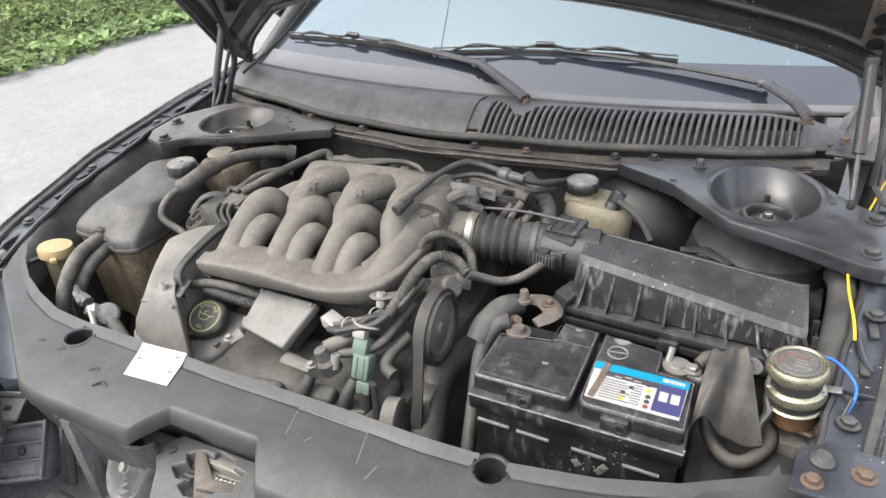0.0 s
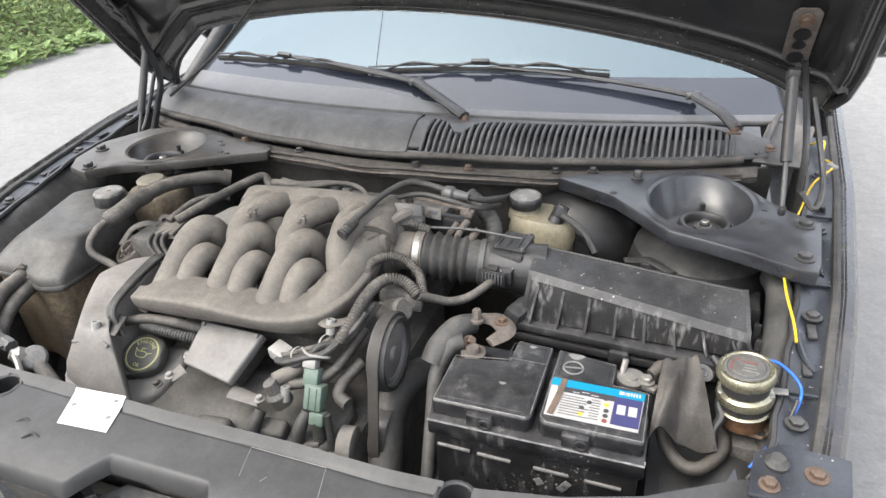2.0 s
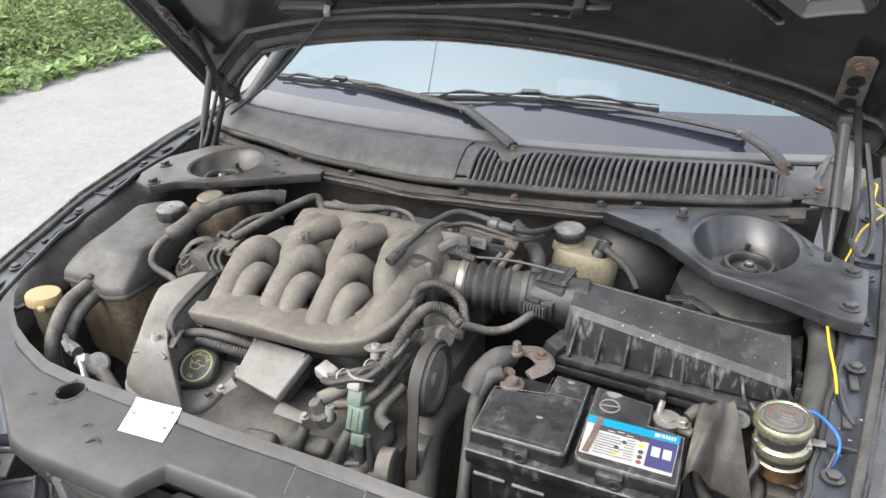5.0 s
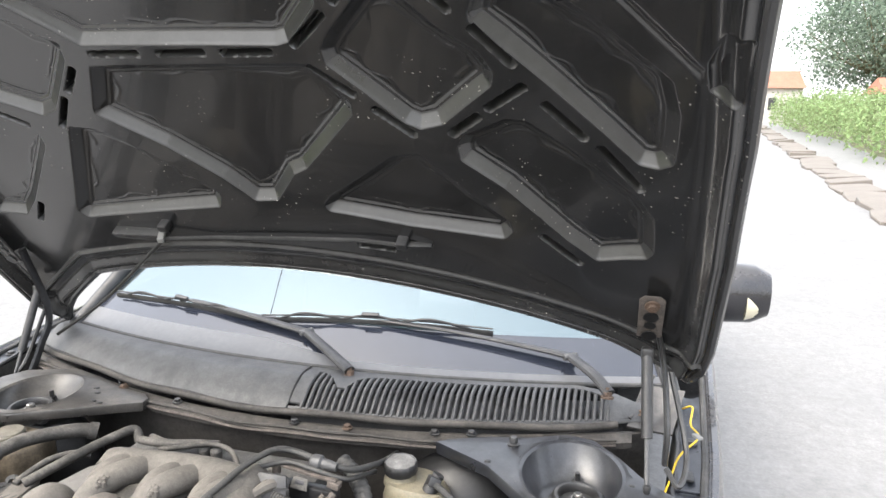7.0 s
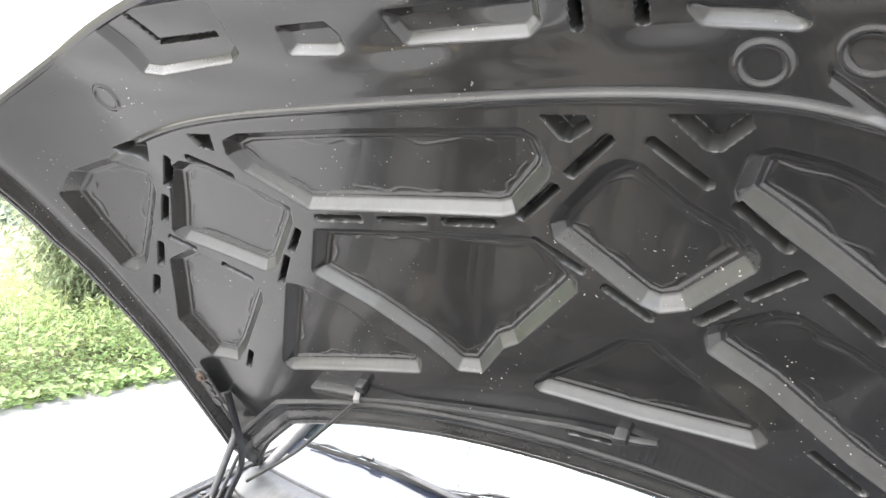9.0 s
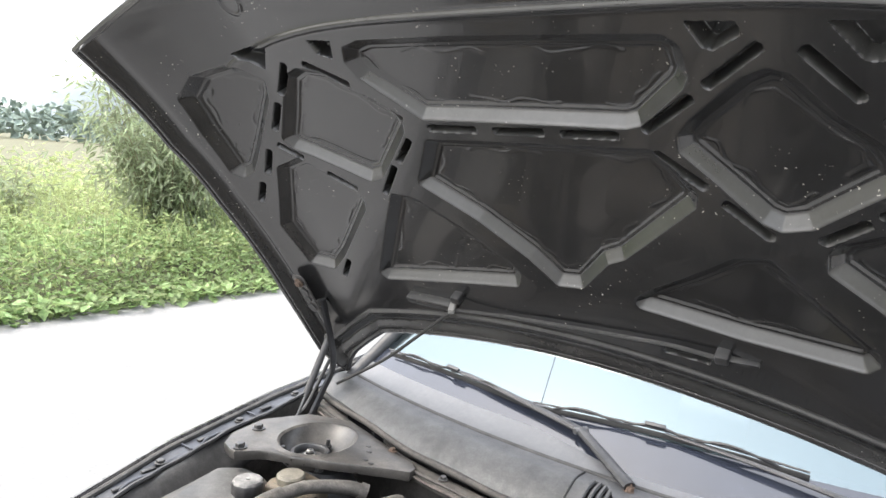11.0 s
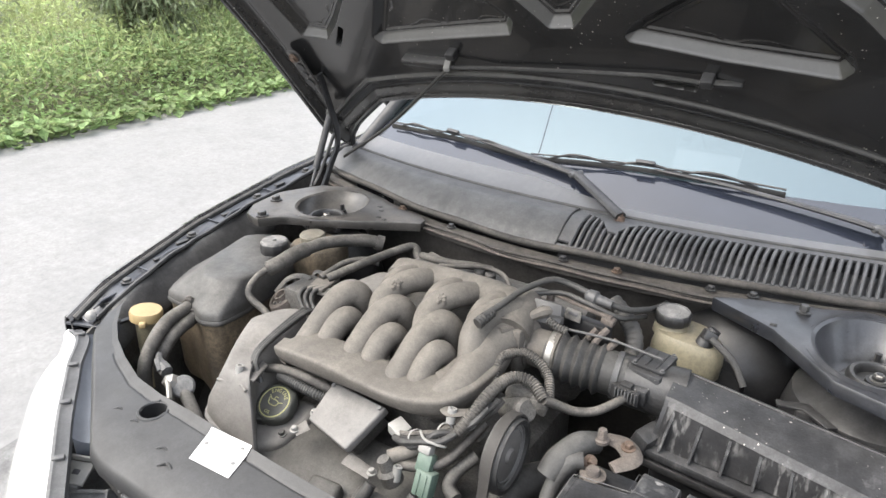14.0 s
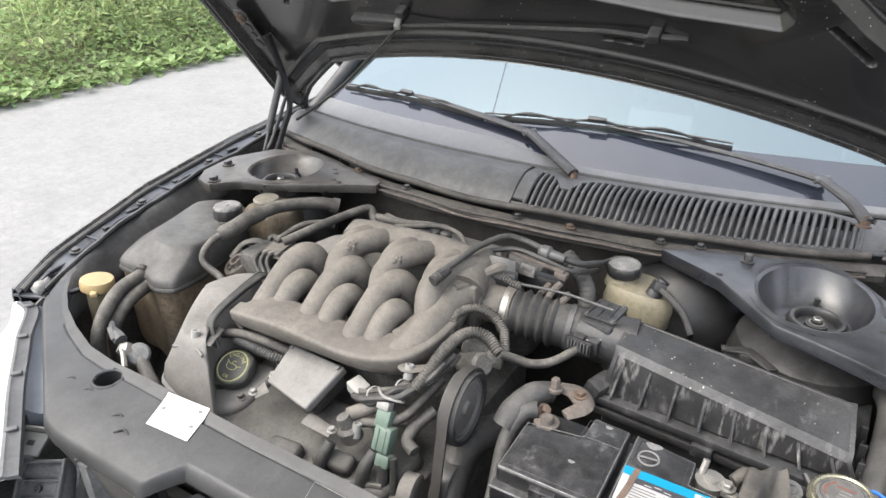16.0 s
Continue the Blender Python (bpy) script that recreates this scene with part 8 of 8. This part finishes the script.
part("reservoir_foot", Shape().prism([(-0.5773, 0.5281), (-0.5159, 0.5281), (-0.5159, 0.5895), (-0.5773, 0.5895)], 0.6501, 0.8202, 0.01), M_cream, ps, "yellowed lower part")
part("reservoir_cap", Shape().lathe([(0.022, 0), (0.0285, 0.002), (0.029, 0.016), (0.026, 0.020), (0, 0.021)], pose(-0.522, 0.542, 0.8965), 36, teeth=16), M_tan, ps, "tan dusty cap")
wf = thing("washer_filler", (-0.648, 0.192, 0.66), "washer filler neck with a yellow cap", "filler")
part("filler_cap", Shape().lathe([(0.026, -0.014), (0.0315, -0.010), (0.032, 0.004), (0.030, 0.009), (0.0, 0.011)], pose(-0.648, 0.190, 0.833, -6, 4, 0), 36), M_yellow, wf, "dull yellow snap cap")
part("cap_tab", Shape().box((-0.626, 0.166, 0.826), (0.020, 0.014, 0.012), 0.004, (0, 0, -40)), M_yellow, wf)
part("filler_neck", Shape().lathe([(0.015, -0.16), (0.017, -0.08), (0.021, -0.04), (0.024, 0.0)], pose(-0.648, 0.190, 0.82, -4, 6, 0), 26), M_cream, wf, "cream funnel neck")
cable("top_hose", [(-0.3741, 0.6084, 0.9033), (-0.4034, 0.5848, 0.9128), (-0.4478, 0.5233, 0.9203), (-0.4582, 0.4752, 0.9222), (-0.4648, 0.4288, 0.9203), (-0.4667, 0.3910, 0.9147), (-0.4790, 0.3646, 0.9080)], [0.0140, 0.0138, 0.0135, 0.0135, 0.014, 0.014, 0.013], M_hose, "dusty heater hose arching over the reservoir", "hose", segs=16)
cable("hose_sheath", [(-0.4601, 0.4619, 0.9222), (-0.4648, 0.4288, 0.9203), (-0.4667, 0.3910, 0.9147), (-0.4771, 0.3674, 0.9090)], [0.0162, 0.0165, 0.0165, 0.0155], M_hose, "dusty sheath round the heater hose", "hose", segs=16)
cable("hose_tail", [(-0.4771, 0.3684, 0.9090), (-0.4837, 0.3438, 0.8995), (-0.4856, 0.3221, 0.8816), (-0.4733, 0.3136, 0.8655), (-0.4261, 0.3107, 0.8466), (-0.385, 0.292, 0.825), (-0.375, 0.285, 0.79), (-0.375, 0.283, 0.74)], 0.0072, M_hose, "narrow dusty vacuum hose", "hose")
tagged(part("hose_sleeve", Shape().tube([(-0.3732, 0.6103, 0.9024), (-0.3850, 0.6010, 0.9075)], 0.0175, 14, 1, smooth=False), M_hose), "pale dusty metal hose clamp", "clamp")
cable("lower_hose", [(-0.630, 0.290, 0.832), (-0.598, 0.253, 0.835), (-0.587, 0.196, 0.832), (-0.565, 0.144, 0.815), (-0.552, 0.114, 0.785), (-0.548, 0.105, 0.745), (-0.545, 0.10, 0.66)], 0.0135, M_hose, "thick dusty black coolant hose", "hose", segs=14)
cable("lower_hose", [(-0.600, 0.285, 0.815), (-0.579, 0.249, 0.818), (-0.571, 0.199, 0.810), (-0.562, 0.160, 0.790), (-0.562, 0.148, 0.755), (-0.56, 0.145, 0.66)], 0.0130, M_hose, "second dusty black coolant hose", "hose", segs=14)
for q, d_ in (((-0.604, 0.262, 0.835), (-0.3, 0.6, -0.05)), ((-0.585, 0.258, 0.818), (-0.3, 0.6, -0.05))):
    tagged(part("hose_clip", Shape().lathe([(0.0145, -0.008), (0.0155, -0.007), (0.0155, 0.007), (0.0145, 0.008)], Matrix.Translation(q) @ Vector((0, 0, 1)).rotation_difference(Vector(d_)).to_matrix().to_4x4(), 20, open_ends=True).box(Vector(q) + Vector((0.006, -0.004, 0.014)), (0.016, 0.012, 0.010), 0.002, (0, 10, 20)).tube([Vector(q) + Vector((-0.006, 0.0, 0.016)), Vector(q) + Vector((0.010, -0.003, 0.022)), Vector(q) + Vector((0.016, -0.003, 0.012))], 0.002, 6, 3), M_seal), "rusty steel spring hose clip", "clamp")
pv = thing("pipe_valve", (-0.43, 0.085, 0.74), "pale metal pipe joint with a valve beside the hoses", "valve")
part("valve_body", Shape().tube([(-0.545, 0.142, 0.800), (-0.532, 0.133, 0.797), (-0.515, 0.127, 0.792), (-0.498, 0.124, 0.788)], [0.006, 0.007, 0.0125, 0.012], 8, 4), M_bracket, pv, "dull metal hexagon joint")
part("valve_lever", Shape().box((-0.516, 0.120, 0.800), (0.030, 0.010, 0.005), 0.002, (10, 20, -25)), M_bracket, pv)
part("valve_head", Shape().lathe([(0.013, -0.016), (0.015, -0.012), (0.015, 0.006), (0.011, 0.010), (0.008, 0.016), (0, 0.016)], pose(-0.456, 0.106, 0.792, 55, 0, -40), 8), M_steel, pv, "bright hexagon nut")
part("valve_pipe", Shape().tube([(-0.462, 0.100, 0.800), (-0.440, 0.088, 0.797), (-0.420, 0.074, 0.790)], 0.005, 8), M_steel, pv)
part("valve_disc", Shape().lathe([(0.02, -0.004), (0.021, 0.004), (0.018, 0.008), (0, 0.010)], pose(-0.436, 0.114, 0.786, 30, 35, 0), 24), M_bracket, pv, "grey round cap behind the nut")
part("valve_stem", Shape().box((-0.470, 0.115, 0.70), (0.012, 0.012, 0.17), 0.003), M_dark, pv)
part("valve_tail", Shape().tube([(-0.436, 0.114, 0.780), (-0.40, 0.100, 0.765), (-0.37, 0.09, 0.745)], 0.012, 10), M_dark, pv)

# brackets and pipes behind the cover
al = thing("pump_bracket", (-0.45, 0.38, 0.70), "grimy cast pump bracket with ears", "bracket")
pm = pose(-0.468, 0.398, 0.826, 25, -20, 0)
ph = part("pump_housing", Shape().lathe([(0.0, 0.012), (0.010, 0.012), (0.011, 0.020), (0.016, 0.020), (0.017, 0.010), (0.026, 0.009), (0.027, 0.014), (0.034, 0.013), (0.038, 0.004), (0.038, -0.02), (0, -0.03)], pm, 32, wob=0.03), M_pinkrust, al, "rust-stained pump wheel")
for k in range(6):
    a = radians(60 * k)
    part("pump_bolt", bolt(pm @ Vector((0.022 * math.cos(a), 0.022 * math.sin(a), 0.009)), 0.0035, 0.005, (25, -20, 0)), M_dark, ph)
part("pump_ear", Shape().tube([(-0.50, 0.40, 0.835), (-0.485, 0.425, 0.86), (-0.46, 0.44, 0.868), (-0.43, 0.435, 0.868)], 0.008, 8, 6, flat=0.5), M_dark, al)
part("ear_ring", Shape().lathe([(0.008, -0.006), (0.016, -0.004), (0.016, 0.004), (0.008, 0.006), (0.008, -0.006)], pose(-0.485, 0.43, 0.845, 20, 40, 0), 18, open_ends=True), M_dark, al)
part("ear_ring", Shape().lathe([(0.006, -0.005), (0.013, -0.004), (0.013, 0.004), (0.006, 0.005), (0.006, -0.005)], pose(-0.43, 0.46, 0.868, 60, 20, 0), 18, open_ends=True), M_dark, al)
part("bracket_plate", Shape().prism([(-0.398, 0.392), (-0.362, 0.402), (-0.372, 0.466), (-0.414, 0.452)], 0.870, 0.880, 0.003), M_alu, al, "dusty cast plate")
part("bracket_bar", Shape().box((-0.35, 0.452, 0.868), (0.03, 0.018, 0.012), 0.003, (0, 0, 20)), M_alu, al)
part("bracket_foot", Shape().box((-0.42, 0.42, 0.76), (0.07, 0.08, 0.22), 0.01), M_dark, al)
for k, dx in enumerate((0.0, 0.013, 0.026)):
    cable("vacuum_pipe", [(-0.396 + dx, 0.410 + 0.15 * dx, 0.876), (-0.402 + dx, 0.390 + 0.15 * dx, 0.876), (-0.398 + dx, 0.372 + 0.3 * dx, 0.866), (-0.376 + dx * 0.8, 0.360 + 0.3 * dx, 0.852), (-0.356 + dx * 0.6, 0.335, 0.866), (-0.341 + dx * 0.4, 0.270, 0.867), (-0.327 + dx * 0.3, 0.205, 0.862), (-0.318 + dx * 0.3, 0.180, 0.850), (-0.300 + dx * 0.3, 0.172, 0.820)], 0.0045, M_rubber, "thin dusty black vacuum pipe", "pipe", segs=8)
cable("fuel_pipe", [(-0.383, 0.440, 0.884), (-0.372, 0.460, 0.889), (-0.352, 0.523, 0.896), (-0.330, 0.598, 0.900), (-0.310, 0.640, 0.90), (-0.290, 0.63, 0.88)], 0.0095, M_hose, "dusty black fuel pipe by the plenum", "pipe")
cable("fuel_pipe", [(-0.398, 0.436, 0.883), (-0.395, 0.460, 0.889), (-0.390, 0.508, 0.893), (-0.364, 0.540, 0.893), (-0.34, 0.555, 0.885)], 0.0068, M_hose, "narrow dusty black fuel pipe", "pipe")
part("plate_clip", Shape().box((-0.40, 0.452, 0.884), (0.020, 0.010, 0.010), 0.003, (0, 0, 15)), M_hose, al)
part("plate_screw", bolt((-0.352, 0.412, 0.874), 0.005, 0.006), M_dark, al)
part("plate_screw", bolt((-0.352, 0.448, 0.874), 0.005, 0.006), M_dark, al)
part("plate_wing", Shape().prism([(-0.375, 0.398), (-0.345, 0.402), (-0.342, 0.420), (-0.372, 0.418)], 0.866, 0.872, 0.002), M_dark, al)
tagged(part("rear_cover", Shape().prism([(-0.345, 0.44), (-0.325, 0.535), (-0.26, 0.56), (-0.225, 0.50), (-0.27, 0.42)], 0.60, 0.885, 0.02, seg=4), M_cover), "dusty grey rear engine cover", "cover")
for pts in ([(-0.240, 0.575, 0.922), (-0.205, 0.565, 0.928), (-0.170, 0.570, 0.926), (-0.130, 0.585, 0.926), (-0.085, 0.600, 0.922)], [(-0.235, 0.60, 0.915), (-0.19, 0.585, 0.918), (-0.14, 0.60, 0.916), (-0.10, 0.62, 0.91)]):
    cable("loom", pts, 0.008, M_hose, "dusty wiring loom behind the plenum", "cable")
cable("loom", [(-0.175, 0.545, 0.928), (-0.13, 0.552, 0.936), (-0.085, 0.572, 0.938), (-0.045, 0.575, 0.930), (-0.018, 0.555, 0.912), (-0.005, 0.535, 0.895)], 0.005, M_hose, "thin dusty black wiring loom", "cable")
for x in (-0.10, -0.075):
    tagged(part("rear_plug", Shape().lathe([(0.010, 0), (0.011, 0.03), (0.008, 0.034), (0, 0.034)], pose(x, 0.575, 0.895), 14), M_dark), "dark connector behind the plenum", "connector")
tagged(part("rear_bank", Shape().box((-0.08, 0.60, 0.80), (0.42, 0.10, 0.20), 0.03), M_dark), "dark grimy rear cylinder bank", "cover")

# cables over the throttle
cable("throttle_cable", [(0.030, 0.372, 0.962), (0.040, 0.412, 0.968), (0.052, 0.470, 0.975), (0.075, 0.522, 0.978), (0.105, 0.538, 0.972), (0.150, 0.535, 0.965), (0.205, 0.545, 0.950), (0.225, 0.60, 0.93), (0.225, 0.66, 0.905), (0.23, 0.72, 0.89)], 0.0058, M_rubber, "dusty throttle cable arching over the plenum", "cable")
tagged(part("cable_boot", Shape().tube([(0.026, 0.360, 0.952), (0.036, 0.395, 0.962)], [0.0090, 0.0072], 12, 1, ribs=180, rib=0.0016), M_rubber), "ribbed black rubber cable boot", "boot")
tagged(part("cable_adjuster", Shape().lathe([(0.006, -0.02), (0.012, -0.014), (0.013, 0.0), (0.009, 0.004), (0.009, 0.014), (0.007, 0.03), (0, 0.03)], Matrix.Translation((0.158, 0.532, 0.962)) @ Vector((0, 0, 1)).rotation_difference(Vector((1, -0.05, -0.1))).to_matrix().to_4x4(), 16), M_cowl), "grey plastic cable adjuster sleeve", "adjuster")
cable("cruise_cable", [(0.055, 0.50, 0.955), (0.10, 0.525, 0.958), (0.15, 0.52, 0.955), (0.20, 0.53, 0.94), (0.215, 0.57, 0.925), (0.218, 0.63, 0.90)], 0.0046, M_rubber, "second dusty black control cable", "cable")
cable("vapour_hose", [(0.165, 0.60, 0.93), (0.195, 0.585, 0.915), (0.225, 0.555, 0.895), (0.235, 0.515, 0.87), (0.23, 0.49, 0.84)], 0.0145, M_rubber, "curved dusty black breather hose", "hose", ribs=90, rib=0.0012)
cable("control_rod", [(0.125, 0.473, 0.922), (0.205, 0.484, 0.922), (0.295, 0.478, 0.92)], 0.0024, M_cowl, "thin steel rod across the bellows", "rod")
for x, y, z in ((0.195, 0.50, 0.93), (0.215, 0.495, 0.918), (0.175, 0.505, 0.92)):
    tagged(part("linkage_arm", Shape().tube([(x, y, z), (x - 0.012, y - 0.02, z - 0.02), (x - 0.016, y - 0.03, z - 0.055)], 0.006, 8), M_pinkrust), "dusty rust-stained throttle linkage arm", "linkage")
cable("conduit", [(0.075, 0.335, 0.872), (0.068, 0.365, 0.897), (0.085, 0.392, 0.902), (0.115, 0.396, 0.900), (0.145, 0.385, 0.885), (0.160, 0.362, 0.87), (0.168, 0.345, 0.862)], 0.0072, M_hose, "dusty black corrugated cable conduit", "conduit", ribs=230, rib=0.0013)
cable("conduit", [(0.078, 0.222, 0.848), (0.088, 0.248, 0.868), (0.096, 0.285, 0.890), (0.108, 0.330, 0.897), (0.136, 0.344, 0.892), (0.165, 0.332, 0.878)], 0.0088, M_hose, "thick corrugated cable conduit", "conduit", ribs=210, rib=0.0014)
cable("loom", [(0.165, 0.332, 0.878), (0.185, 0.352, 0.862), (0.205, 0.366, 0.852), (0.230, 0.385, 0.852), (0.252, 0.420, 0.858), (0.262, 0.436, 0.866)], 0.0075, M_hose, "dusty cable to the air meter", "cable")
for k, (dx, dy, dz) in enumerate(((0, 0, 0), (0.007, 0.012, 0.003), (-0.004, -0.010, -0.006), (0.010, 0.022, -0.004), (0.004, -0.016, 0.002))):
    cable("loom", [(0.098 + dx, 0.285 + dy, 0.872 + dz), (0.092 + dx, 0.258 + dy, 0.862 + dz), (0.078 + 0.6 * dx, 0.236 + 0.5 * dy, 0.848 + dz), (0.058 + dx, 0.216 + dy, 0.842 - dz), (0.034, 0.203 + 0.8 * dy, 0.832 + dz), (0.008 - dx, 0.197 + 0.6 * dy, 0.820 + dz), (-0.012 - 2 * dx, 0.204 + 0.4 * dy, 0.812)], 0.0048 if k % 2 else 0.0056, M_hose if k % 2 else M_rubber, "dusty wrapped wiring loom along the manifold", "cable", segs=8)
cable("loom", [(0.10, 0.270, 0.845), (0.088, 0.238, 0.826), (0.072, 0.205, 0.806), (0.046, 0.184, 0.796), (0.012, 0.176, 0.788)], 0.0075, M_hose, "thick dusty wrapped wiring loom", "cable")
for x, y, z in ((0.060, 0.218, 0.846), (0.085, 0.246, 0.858), (0.020, 0.199, 0.829)):
    tagged(part("cable_tie", Shape().lathe([(0.0125, -0.002), (0.0135, -0.002), (0.0135, 0.002), (0.0125, 0.002)], pose(x, y, z, 40, 60, 20), 16, open_ends=True), M_white_plastic), "pale plastic tie round the loom", "cable tie")
cable("loom", [(-0.325, 0.206, 0.818), (-0.28, 0.216, 0.826), (-0.245, 0.220, 0.826), (-0.21, 0.226, 0.820), (-0.19, 0.236, 0.808)], 0.0085, M_hose, "dusty loom beside the oil cap", "cable")
cable("conduit", [(-0.29, 0.212, 0.812), (-0.25, 0.210, 0.812), (-0.215, 0.214, 0.806), (-0.195, 0.222, 0.798)], 0.0085, M_rubber, "short dusty corrugated cable conduit", "conduit", ribs=230, rib=0.0013)
tagged(part("loom_clip", Shape().box((-0.316, 0.188, 0.822), (0.016, 0.012, 0.02), 0.003, (0, 20, 30)), M_cover), "dusty grey plastic loom clip", "clip")
cable("plug_lead", [(0.064, 0.155, 0.748), (0.066, 0.148, 0.71), (0.06, 0.14, 0.66)], 0.010, M_rubber, "dusty lead below the connector", "cable")
cable("plug_lead", [(0.078, 0.16, 0.76), (0.085, 0.15, 0.71), (0.09, 0.14, 0.66)], 0.006, M_rubber, "thin lead below the connector", "cable")
cable("coolant_pipe", [(0.10, 0.245, 0.80), (0.085, 0.215, 0.785), (0.085, 0.19, 0.775), (0.105, 0.18, 0.77)], 0.010, M_dark, "dark cast coolant pipe", "pipe")
